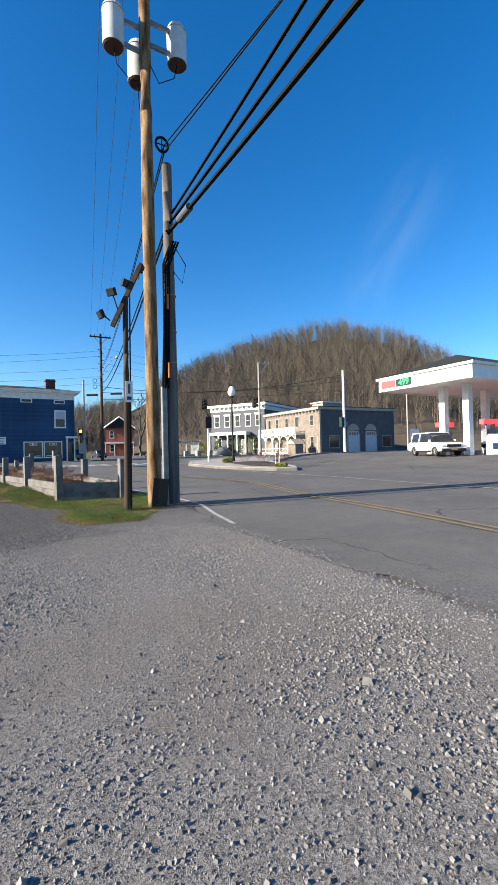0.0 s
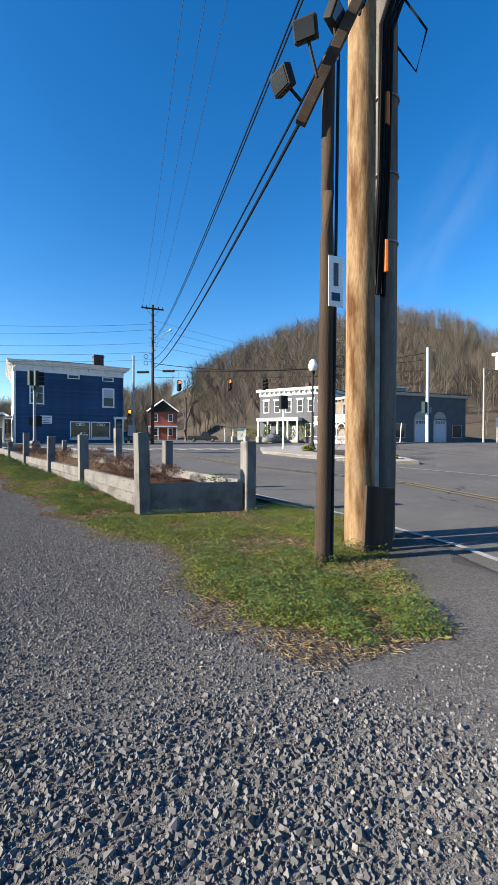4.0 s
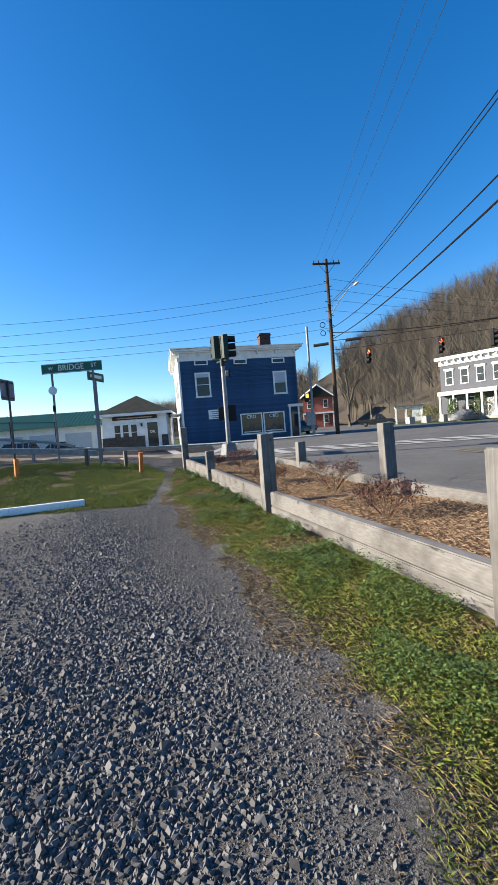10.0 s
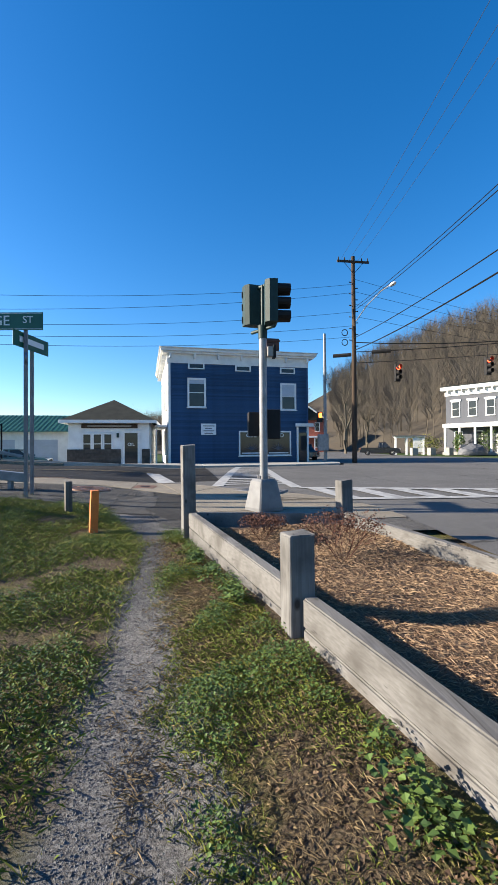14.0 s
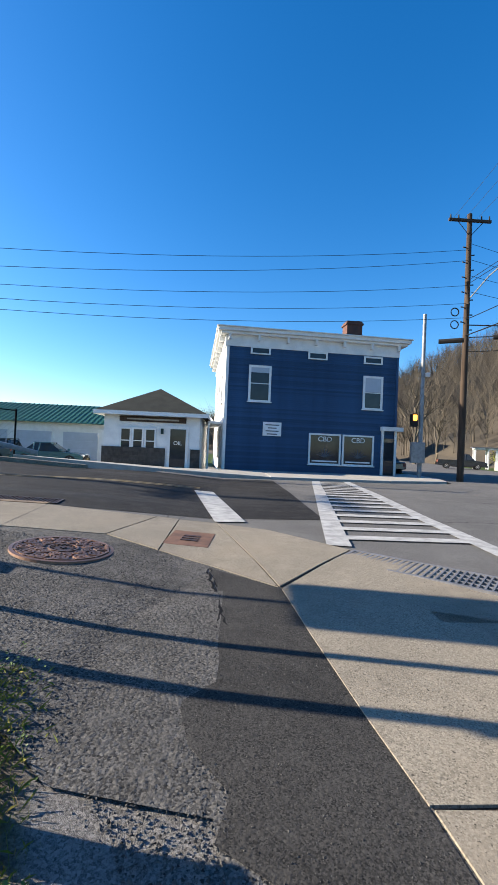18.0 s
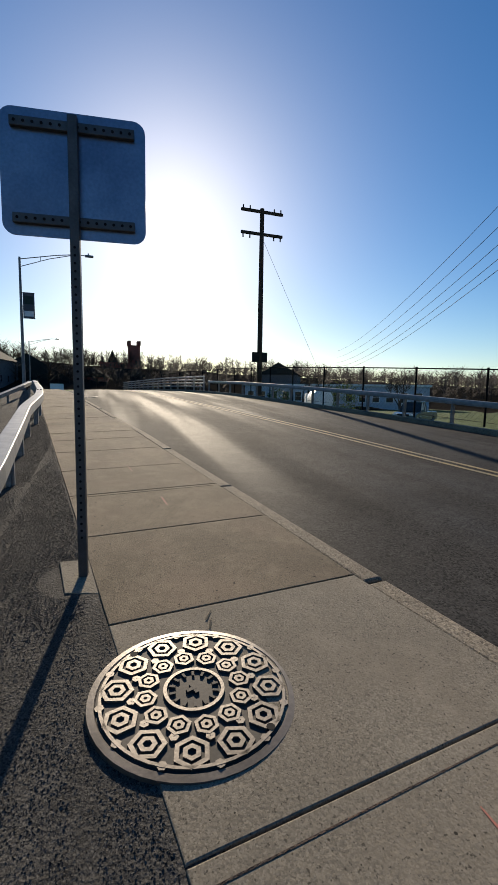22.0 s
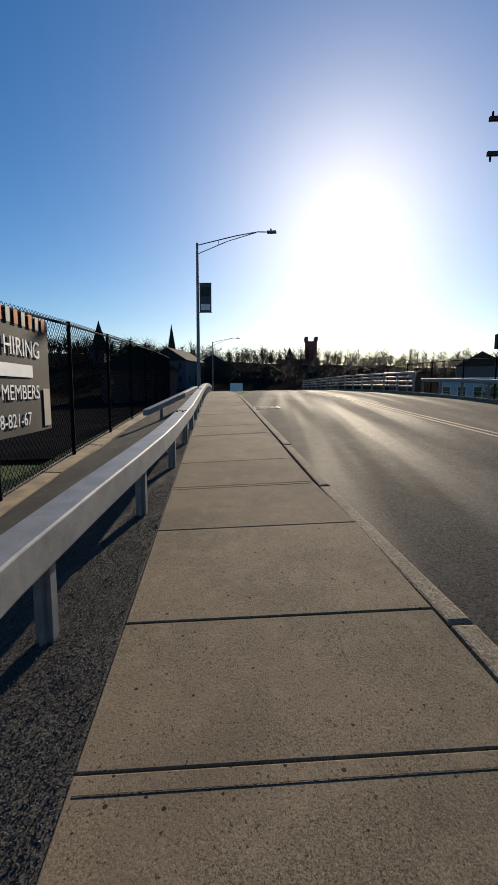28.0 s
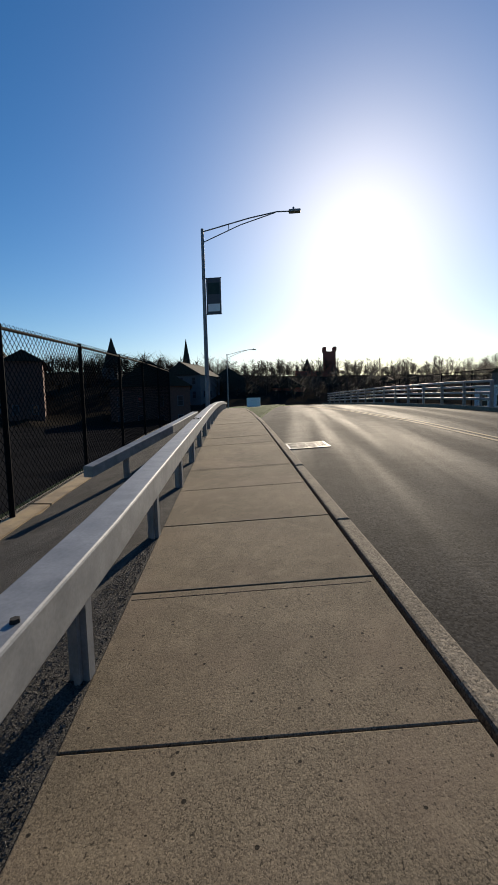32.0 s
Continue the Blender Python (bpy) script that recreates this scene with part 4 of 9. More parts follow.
# ---- chain-link fences ----
def chain_fence(name, pts, height, label, wire=0.0048, pitch=0.062, post_gap=3.05, knuckles=True):
    """Diamond mesh between round posts along plan points with foot heights."""
    f = thing(name, pose(0, 0, 0), label, "fence")
    for (x0, y0, z0), (x1, y1, z1) in zip(pts, pts[1:]):
        L = math.dist((x0, y0), (x1, y1))
        ux, uy = (x1 - x0) / L, (y1 - y0) / L
        at = lambda s, h: (x0 + ux * s, y0 + uy * s, z0 + (z1 - z0) * s / L + h)  # noqa: E731
        n = max(1, round(L / post_gap))
        for i in range(n + (1 if (x1, y1, z1) == pts[-1] else 0)):
            bm = bmesh.new()
            cyl(bm, at(L * i / n, -0.1), at(L * i / n, height), 0.038, n=10)
            cyl(bm, at(L * i / n, height), at(L * i / n, height + 0.03), 0.045, 0.03, n=10)
            part("fence_post", bm, MESHW, f)
        bm = bmesh.new()
        cyl(bm, at(0, height - 0.03), at(L, height - 0.03), 0.024, n=8)
        part("top_rail", bm, MESHW, f)
        bm = bmesh.new()
        cyl(bm, at(0, 0.06), at(L, 0.06), 0.006, n=4)
        part("tension_wire", bm, DARKM, f)
        co, fc = [], []
        dz = pitch * 2.0
        for sgn in (1, -1):
            s = -height
            while s < L + height:
                a, b = (s, 0.02), (s + sgn * height * pitch * 2 / dz, height + (0.04 if knuckles else 0))
                if sgn < 0:
                    a, b = (s + height, 0.02), (s, height + (0.04 if knuckles else 0))
                lo, hi = sorted((a, b))
                t0, t1 = 0.0, 1.0
                d = hi[0] - lo[0]
                if lo[0] < 0:
                    t0 = -lo[0] / d
                if hi[0] > L:
                    t1 = (L - lo[0]) / d
                if t1 > t0:
                    p = [at(lo[0] + d * t, lo[1] + (hi[1] - lo[1]) * t) for t in (t0, t1)]
                    k = len(co)
                    nx, ny = -uy * wire, ux * wire
                    for q in p:
                        co += [(q[0] - nx, q[1] - ny, q[2]), (q[0] + nx, q[1] + ny, q[2]), (q[0] + ux * wire, q[1] + uy * wire, q[2] + wire)]
                    fc += [(k, k + 1, k + 4, k + 3), (k + 1, k + 2, k + 5, k + 4), (k + 2, k, k + 3, k + 5)]
                s += pitch * 2
        me = bpy.data.meshes.new("wire_mesh")
        me.from_pydata(co, [], fc)
        me.materials.append(MESHW)
        ob = new("wire_mesh", me)
        ob.parent = f
        tagged(ob, "black diamond wire mesh", kind="stuff")
    return f


def cap_z(x):
    return gz(x, fence_line(x) + 0.35) + 0.04


fx = [-12.5, -18.6, -24.7, -30.8, -36.9, -43.0]
near_fence = chain_fence("chain_link_fence", [(x, fence_line(x), cap_z(x)) for x in fx], 2.58, "black chain-link fence on a concrete footing")
capw = tagged(new("trim_footing"), "stained concrete footing under the chain-link fence", "footing", "", "structure")
for a, b in zip(np.arange(-12.8, -44, -2.6), np.arange(-15.4, -47, -2.6)):
    bm = bmesh.new()
    pts = [(a, fence_line(a) - 0.12), (b + 0.01, fence_line(b) - 0.12), (b + 0.01, fence_line(b) + 0.30), (a, fence_line(a) + 0.30)]
    lo = [bm.verts.new((x, y, cap_z(x) - 0.9)) for x, y in pts]
    hi = [bm.verts.new((x, y, cap_z(x))) for x, y in pts]
    bm.faces.new(lo[::-1])
    t = bm.faces.new(hi)
    for i in range(4):
        bm.faces.new((lo[i], lo[(i + 1) % 4], hi[(i + 1) % 4], hi[i]))
    bmesh.ops.bevel(bm, geom=list(t.edges), offset=0.03, segments=2, affect="EDGES")
    part("footing_block", bm, CONCY, capw)

def far_rail_y(x):
    return kerb_line(x) + 10.4


fr = thing("guardrail_far", pose(0, 0, 0), "galvanised box-beam guardrail on the opposite kerb", "guardrail")
bm = bmesh.new()
pp = [(-13.2, far_rail_y(-13.2) + 0.6, 0.25), (-14.5, far_rail_y(-14.5) + 0.25, 0.5)] + [(x, far_rail_y(x), 0.72) for x in np.arange(-17, -43, -3.0)]
beam(bm, [(x, y, gz(x, y) + h) for x, y, h in pp], 0.18, 0.18)
part("box_beam", bm, GALV, fr, smooth=True)
for x in np.arange(-16, -43, -1.92):
    y = far_rail_y(x)
    part("post", B((x - 0.04, x + 0.04, y - 0.05, y + 0.05, gz(x, y) - 0.3, gz(x, y) + 0.64)), GALVD, fr)
brail = thing("bridge_railing", pose(0, 0, 0), "grey steel bridge railing with four tubes on posts", "railing")
brx = [-42.0, -46, -50, -55, -60, -66, -74]
for k, h in enumerate((0.35, 0.62, 0.89, 1.14)):
    bm = bmesh.new()
    beam(bm, [(x, far_rail_y(x), gz(x, far_rail_y(x)) + h) for x in brx], 0.09, 0.11)
    part("tube_rail", bm, GALV, brail, smooth=True)
for x in np.arange(-42, -74, -2.2):
    y = far_rail_y(x)
    part("post", B((x - 0.06, x + 0.06, y - 0.10, y + 0.02, gz(x, y) - 0.2, gz(x, y) + 1.12)), GALVD, brail)
far_fence = chain_fence("chain_link_fence_far", [(x, far_rail_y(x) + 1.6, gz(x, far_rail_y(x) + 1.6)) for x in (-14.5, -20, -26, -32, -40, -50, -60)], 1.9, "dark chain-link fence behind the opposite guardrail", wire=0.003, pitch=0.11, knuckles=False)

# ---- planter ----
NY = [10.62, 13.65, 16.65, 20.38, 23.98, 27.32]
RY = [10.34, 13.4, 16.75, 20.6, 23.9, 27.0]
def nx(y):
    return -1.70 - 0.200 * (y - 10.45)


def rx_(y):
    return -0.15 - 0.165 * (y - 10.15)


NTOP = [1.14, 1.12, 1.09, 1.21, 0.88, 1.48]
RTOP = [1.01, 1.0, 1.32, 1.23, 0.93, 0.98]
planter = thing("planter", pose(0, 0, 0), "long weathered timber planter with square posts along the road", "planter")
def board_base(y):
    return float(np.interp(y, [10, 14, 21, 24, 27.5], [-0.02, 0.0, 0.0, 0.07, 0.13]))


def plank(bm, a, b, z0, z1, t):
    d = Vector((b[0] - a[0], b[1] - a[1], 0)).normalized()
    nrm = Vector((-d.y, d.x, 0)) * t / 2
    q = [Vector((*a, 0)) + nrm, Vector((*b, 0)) + nrm, Vector((*b, 0)) - nrm, Vector((*a, 0)) - nrm]
    zs = [board_base(a[1]), board_base(b[1]), board_base(b[1]), board_base(a[1])]
    lo = [bm.verts.new((v.x, v.y, z + z0)) for v, z in zip(q, zs)]
    hi = [bm.verts.new((v.x, v.y, z + z1)) for v, z in zip(q, zs)]
    bm.faces.new(lo), bm.faces.new(hi[::-1])
    for i in range(4):
        bm.faces.new((lo[i], hi[i], hi[(i + 1) % 4], lo[(i + 1) % 4]))
    bmesh.ops.bevel(bm, geom=bm.edges[:], offset=0.010, segments=2, affect="EDGES")


for side, ysl, fx_, tops in ((0, NY, nx, NTOP), (1, RY, rx_, RTOP)):
    for y, top in zip(ysl, tops):
        bm = bmesh.new()
        w = 0.088
        top -= gz(fx_(y), y)
        box(bm, -w, w, -w, w, -0.4, top, 0.012)
        for v in bm.verts:
            v.co.x += random.uniform(-0.004, 0.004)
            v.co.y += random.uniform(-0.004, 0.004)
            if v.co.z > top - 0.05:
                v.co.z += random.uniform(-0.008, 0.006) + 0.04 * v.co.x
        p = part("timber_post", bm, WOODG, planter)
        p.matrix_basis = pose(fx_(y), y, gz(fx_(y), y), random.uniform(-1, 1), random.uniform(-1, 1), 10 + random.uniform(-3, 3))
    for y0, y1 in zip(ysl, ysl[1:]):
        off = 0.03
        for z0, z1 in ((0.06, 0.24), (0.246, 0.43)):
            bm = bmesh.new()
            a, b = (fx_(y0 + 0.1) + off * (1 - 2 * side), y0 + 0.1), (fx_(y1 - 0.1) + off * (1 - 2 * side), y1 - 0.1)
            plank(bm, a, b, z0 + random.uniform(-0.004, 0.004), z1, 0.10 + random.uniform(-0.01, 0.01))
            part("timber_board", bm, WOODB, planter)
for ya, yb in ((NY[0], RY[0]), (NY[-1], RY[-1])):
    bm = bmesh.new()
    plank(bm, (nx(ya) + 0.1, ya + 0.01), (rx_(yb) - 0.1, yb - 0.01), -0.03, 0.41, 0.08)
    part("timber_board", bm, WOODB, planter)
for y0, y1, material, label in ((10.72, 15.4, MULCH, "red-brown mulch and dark soil"), (15.4, 27.0, STRAWB, "matted dry straw cover")):
    soil = [(nx(y) + 0.07, y) for y in np.linspace(y0, y1, 8)] + [(rx_(y) - 0.07, y) for y in np.linspace(min(y1, 26.8), y0 - 0.25 if y0 < 11 else y0, 8)]
    sb = drape(soil, 0.0, 0.35)
    for v in sb.verts:
        v.co.z = board_base(v.co.y) + 0.27 + 0.06 * noise.noise(Vector((v.co.x * 1.3, v.co.y * 1.3, 0)))
    part("soil", sb, material, planter, label, True)

# ---- buildings ----
def window(parent, m, w, h, frame_m=WHITE, sash=True, sill=True, depth=0.12):
    """A sash window: casing, glass and sill, with the wall's plane at y = 0 facing -y and origin at bottom centre."""
    win = new("window")
    win.parent = parent
    win.matrix_basis = m
    t = 0.13 if sash and h > 1.6 else 0.10
    bm = B((-w / 2, -w / 2 + t, -0.05, 0.03, 0, h), (w / 2 - t, w / 2, -0.05, 0.03, 0, h), (-w / 2 + t, w / 2 - t, -0.05, 0.03, h - t, h), (-w / 2 + t, w / 2 - t, -0.05, 0.03, 0, t * 0.7))
    if sash:
        box(bm, -w / 2 + t, w / 2 - t, -0.035, 0.02, h * 0.5 - 0.025, h * 0.5 + 0.025)
    part("window_frame", bm, frame_m, win)
    part("pane", B((-w / 2 + t * 0.6, w / 2 - t * 0.6, -0.012, 0.006, t * 0.5, h - t * 0.6)), GLASS, win)
    if sill:
        part("window_sill", B((-w / 2 - 0.06, w / 2 + 0.06, -0.12, 0.0, -0.06, 0.0), bevel=0.008), frame_m, win)
    return win


HZ = 0.22
house = thing("blue_house", pose(-6.2, 52.9, 0, 0, 0, 5) @ Matrix.Diagonal((1.04, 1, 1, 1)) @ pose(6.2, -52.9, 0), "two-storey blue clapboard corner house with a white bracketed cornice", "house")
part("wall", B((-6.2, 4.0, 52.9, 64.5, HZ - 0.3, 8.0)), BLUE, house)
rows = []
z = HZ + 0.05
while z < 7.55:
    rows.append(z)
    z += 0.115
cl = None
for z in rows:
    bm = bmesh.new()
    profile(bm, [(52.9, 0), (52.9, 0.118), (52.885, 0.118), (52.858, 0.0)], -6.1, 3.9)
    if cl is None:
        cl = mesh_of(bm, "clapboard", BLUE)
    else:
        bm.free()
    ob = new("clapboard", cl)
    ob.parent = house
    ob.location = (0, 0, z)
part("corner_board", B((-6.24, -6.08, 52.84, 53.0, HZ, 7.7)), WHITE, house)
part("corner_board", B((3.9, 4.04, 52.84, 53.0, HZ, 7.7)), BLUE, house)
part("side_wall", B((-6.26, -6.205, 53.0, 64.4, HZ, 7.9)), WHITE, house, "white side wall")
part("frieze", B((-6.25, 4.05, 52.80, 52.9, 7.62, 8.3), (-6.32, -6.21, 52.8, 64.5, 7.62, 8.3)), WHITE, house)
bm = B((-6.75, 4.55, 52.35, 65.0, 8.42, 8.62), (-6.6, 4.4, 52.5, 64.9, 8.28, 8.42), (-6.85, 4.65, 52.25, 65.1, 8.62, 8.68), bevel=0.02)
part("cornice", bm, WHITE, house)
for x in np.linspace(-6.1, 3.9, 7):
    part("bracket", B((x - 0.06, x + 0.06, 52.45, 52.8, 7.95, 8.28), bevel=0.02), WHITE, house)
for y in np.linspace(53.4, 64, 8):
    part("bracket", B((-6.65, -6.32, y - 0.06, y + 0.06, 7.95, 8.28), bevel=0.02), WHITE, house)
bm = bmesh.new()
v = [bm.verts.new(p) for p in ((-6.8, 52.3, 8.66), (4.6, 52.3, 8.66), (4.6, 65, 8.66), (-6.8, 65, 8.66), (-2.6, 57, 9.55), (0.6, 57, 9.55), (0.6, 61, 9.55), (-2.6, 61, 9.55))]
for f in ((0, 1, 5, 4), (1, 2, 6, 5), (2, 3, 7, 6), (3, 0, 4, 7), (4, 5, 6, 7)):
    bm.faces.new([v[i] for i in f])
part("roof", bm, ROOFB, house)
part("chimney", B((1.35, 2.35, 54.6, 55.5, 8.8, 10.25), (1.28, 2.42, 54.53, 55.57, 10.0, 10.12), bevel=0.02), BRICKD, house)
for cx, zb, w, h, s in ((-4.27, 4.42, 1.3, 2.15, True), (2.48, 4.32, 1.22, 2.05, True)):
    hw = window(house, pose(cx, 52.84, zb), w, h)
    # pale panel just outside the pane, covering its upper part
    part("upper_panel", B((-w / 2 + 0.09, w / 2 - 0.09, -0.022, -0.014, h * (0.52 if cx > 0 else 0.80), h - 0.09)), DOORP, hw, "pale panel over the upper part of the glass")
for cx, zb in ((-4.3, 7.22), (-0.94, 7.15), (2.42, 7.1)):
    window(house, pose(cx, 52.80, zb), 1.15, 0.46, sash=False, sill=False)
for cx in (-0.31, 1.70):
    wdw = window(house, pose(cx, 52.84, 0.85), 1.92, 1.86, sash=False)
    words("CBD", 0.42, pose(0, -0.02, 1.52), SIGNWHITE, wdw, label="white letters on the shop window")
    part("window_decal", B((-0.75, 0.75, -0.018, -0.013, 0.16, 0.24)), SIGNWHITE, wdw, "white lettering bar on the glass")
    bm = bmesh.new()
    for k in range(7):
        cyl(bm, (0, -0.016, 0.45), (math.sin((k - 3) * 0.42) * 0.55, -0.016, 0.45 + math.cos((k - 3) * 0.42) * 0.55), 0.05, 0.012, 6)
    part("window_decal", bm, GREYV, wdw, "pale leaf picture on the glass")
pl = part("plaque", B((-3.99, -2.92, 52.79, 52.835, 2.42, 3.24), bevel=0.008), SIGNWHITE, house, "white notice board with small lettering")
for k, wd in enumerate((0.8, 0.5, 0.75, 0.6)):
    part("lettering", B((-3.45 - wd / 2, -3.45 + wd / 2, 52.78, 52.79, 3.04 - k * 0.18, 3.10 - k * 0.18)), GREYV, pl)
part("door_surround", B((3.1, 3.24, 52.74, 52.86, HZ, 3.2), (3.9, 4.04, 52.74, 52.84, HZ, 3.2), (3.02, 4.35, 52.55, 52.86, 3.05, 3.3), bevel=0.01), WHITE, house)
part("door", B((3.24, 3.9, 52.8, 52.85, HZ + 0.1, 2.6), bevel=0.01), GLASS, house)
part("side_porch", B((-7.1, -6.33, 53.2, 58.5, 3.0, 3.15), (-7.1, -7.0, 53.2, 53.3, HZ, 3.0), (-7.1, -7.0, 58.4, 58.5, HZ, 3.0), bevel=0.01), WHITE, house)
for y in (54.8, 57.4, 60.2):
    for zb in (4.4, 1.0):
        window(house, pose(-6.27, y, zb, 0, 0, -90), 1.0, 1.9)

office = thing("office_building", pose(0, 0, 0), "small white office with a stone wainscot and a hipped roof", "house")
OX0, OX1, OY = -12.75, -7.5, 51.5
part("wall", B((OX0, OX1, OY, OY + 5.5, 0.0, 3.3)), WHITE, office)
bm = bmesh.new()
e = 0.45
v = [bm.verts.new(p) for p in ((OX0 - e, OY - e, 3.36), (OX1 + e, OY - e, 3.36), (OX1 + e, OY + 5.5 + e, 3.36), (OX0 - e, OY + 5.5 + e, 3.36), (-10.2, OY + 2.75, 5.05), (OX0 - e, OY - e, 3.30), (OX1 + e, OY - e, 3.30), (OX1 + e, OY + 5.95, 3.30), (OX0 - e, OY + 5.95, 3.30))]
for f in ((0, 1, 4), (1, 2, 4), (2, 3, 4), (3, 0, 4), (8, 7, 6, 5), (5, 6, 1, 0), (6, 7, 2, 1), (7, 8, 3, 2), (8, 5, 0, 3)):
    bm.faces.new([v[i] for i in f])
part("roof", bm, ROOFD, office, "dark shingle hip roof")
part("fascia", B((OX0 - 0.47, OX1 + 0.47, OY - 0.50, OY - 0.452, 3.16, 3.37), (OX0 - 0.5, OX0 - 0.452, OY - 0.45, OY + 5.9, 3.16, 3.37), (OX1 + 0.452, OX1 + 0.5, OY - 0.45, OY + 5.9, 3.16, 3.37)), WHITE, office)
part("wainscot", B((OX0 - 0.06, -9.36, OY - 0.085, OY - 0.004, 0.05, 1.42), (-7.97, OX1 + 0.06, OY - 0.085, OY - 0.004, 0.05, 1.42)), STONEW, office, "grey stone wainscot")
for k in range(6):
    for j in range(16):
        x0 = OX0 - 0.05 + j * 0.335 + (0.16 if k % 2 else 0)
        x1 = min(x0 + 0.32, OX1 + 0.05)
        if x1 - x0 < 0.05 or (x1 > -9.35 and x0 < -7.98):
            continue
        part("stone", B((x0, x1, OY - 0.10 + random.uniform(-0.01, 0.01), OY + 0.0, 0.12 + k * 0.215, 0.32 + k * 0.215)), STONEW, office)
for cx in (-11.55, -10.88, -10.2):
    window(office, pose(cx, OY - 0.01, 1.05), 0.66, 1.46, sash=True, sill=False)
od = part("door", B((-9.25, -8.1, OY - 0.06, OY - 0.01, 0.2, 2.7), bevel=0.01), WHITE, office, "white glazed door")
part("pane", B((-9.1, -8.25, OY - 0.075, OY - 0.06, 0.4, 2.5)), GLASS, od)
words("OIL", 0.3, pose(-8.68, OY - 0.08, 1.72), SIGNWHITE, od)
sgn = part("sign_board", B((-11.9, -8.25, OY - 0.10, OY - 0.03, 2.83, 3.12), bevel=0.02), POLE_D, office, "dark carved name board")
part("lettering", B((-11.5, -8.65, OY - 0.11, OY - 0.10, 2.93, 3.02)), CREAM, sgn)
part("wall_lantern", B((-9.62, -9.48, OY - 0.16, OY - 0.01, 2.2, 2.5), bevel=0.02), SIGGREEN, office)

garage = thing("garage_building", pose(0, 0, 0), "long white garage with a green metal roof and roll-up doors", "garage")
part("wall", B((-27.0, -15.4, 62.0, 70.0, -0.4, 3.1)), WHITE, garage)
bm = bmesh.new()
v = [bm.verts.new(p) for p in ((-27.6, 61.4, 3.0), (-14.8, 61.4, 3.0), (-14.8, 70.6, 3.0), (-27.6, 70.6, 3.0), (-27.6, 66, 4.75), (-14.8, 66, 4.75))]
for f in ((0, 1, 5, 4), (2, 3, 4, 5), (0, 4, 3), (1, 2, 5), (3, 2, 1, 0)):
    bm.faces.new([v[i] for i in f])
part("roof", bm, ROOFG, garage, "green standing-seam roof")
for k in range(32):
    x = -27.5 + 0.4 * k
    bm = bmesh.new()
    cyl(bm, (x, 61.4, 3.03), (x, 66, 4.78), 0.025, n=4)
    part("roof_seam", bm, ROOFG, garage)
for cx in (-24.6, -21.2, -17.6):
    d = part("garage_door", B((cx - 1.35, cx + 1.35, 61.95, 61.99, -0.3, 2.3)), DOORP, garage, "pale blue-white roll-up door")
    for k in range(4):
        part("door_panel", B((cx - 1.32, cx + 1.32, 61.925, 61.95, -0.28 + k * 0.65, 0.33 + k * 0.65), bevel=0.01), DOORP, d)

# ---- utility poles and cables ----
def sag_line(a, b, sag, n=14):
    a, b = Vector(a), Vector(b)
    return [a.lerp(b, i / n) - Vector((0, 0, sag * 4 * (i / n) * (1 - i / n))) for i in range(n + 1)]


def cable(a, b, r, sag, label, material=CABLE, n=14, name="overhead_cable"):
    bm = bmesh.new()
    pipe(bm, sag_line(a, b, sag, n), r, 5)
    return solid(name, bm, material, label, "cable")


def round_pole(parent, h, r0, r1, material, name="pole", lean=0.0):
    bm = bmesh.new()
    pts, rr = [], []
    for i in range(13):
        t = i / 12
        pts.append((lean * t * h + 0.012 * math.sin(5 * t + r0 * 90), 0.012 * math.cos(4 * t), -0.3 + t * (h + 0.3)))
        rr.append(r0 + (r1 - r0) * t)
    pipe(bm, pts, rr, 14)
    return part(name, bm, material, parent, smooth=True)


pA = thing("utility_pole", pose(-0.05, 7.86, -0.06), "tall pale wooden utility pole with three grey transformers", "utility pole")
round_pole(pA, 13.5, 0.155, 0.125, POLE_L)
part("kick_board", B((-0.16, 0.20, -0.30, -0.26, -0.05, 0.62), bevel=0.01), POLE_D, pA, "dark board leaning on the pole foot").matrix_basis = pose(0, 0.03, 0, -6, 8, 0)
for k, (dx, dy, dz) in enumerate(((-0.70, 0.05, 10.2), (0.82, 0.15, 10.5), (-0.05, 0.45, 9.95))):
    t = part("transformer", C(((dx, dy, dz), (dx, dy, dz + 0.78), 0.235, 0.235, 20)), TANK, pA, "grey cylindrical transformer tank", True)
    part("lid", C(((dx, dy, dz + 0.78), (dx, dy, dz + 0.90), 0.25, 0.20, 20)), TANK, t)
    part("base_ring", C(((dx, dy, dz - 0.03), (dx, dy, dz), 0.20, 0.23, 20)), RUST, t)
    part("bushing", C(((dx + 0.05, dy, dz + 0.83), (dx + 0.05, dy, dz + 1.08), 0.05, 0.03, 8)), CONCL, t)
    part("bracket", B((min(dx, 0), max(dx, 0), dy * 0.5 - 0.03, dy * 0.5 + 0.03, dz + 0.62, dz + 0.72)), GALV, pA)
    part("bracket", B((min(dx, 0), max(dx, 0), dy * 0.5 - 0.03, dy * 0.5 + 0.03, dz + 0.08, dz + 0.18)), GALV, pA)
    bm = bmesh.new()
    pipe(bm, [(dx, dy, dz), (dx * 0.9, dy, dz - 0.35), (dx * 0.45, dy, dz - 0.62), (0.12, 0.05, dz - 0.35)], 0.012, 5)
    part("lead_wire", bm, CABLE, pA)
part("crossarm", B((-1.2, 1.2, -0.2, -0.1, 12.55, 12.67), bevel=0.01), POLE_G, pA)
bm = bmesh.new()
ring = [(0.38 + 0.15 * math.cos(a), 0.1, 8.4 + 0.17 * math.sin(a)) for a in np.linspace(0, 2 * math.pi, 17)]
pipe(bm, ring, 0.03, 6)
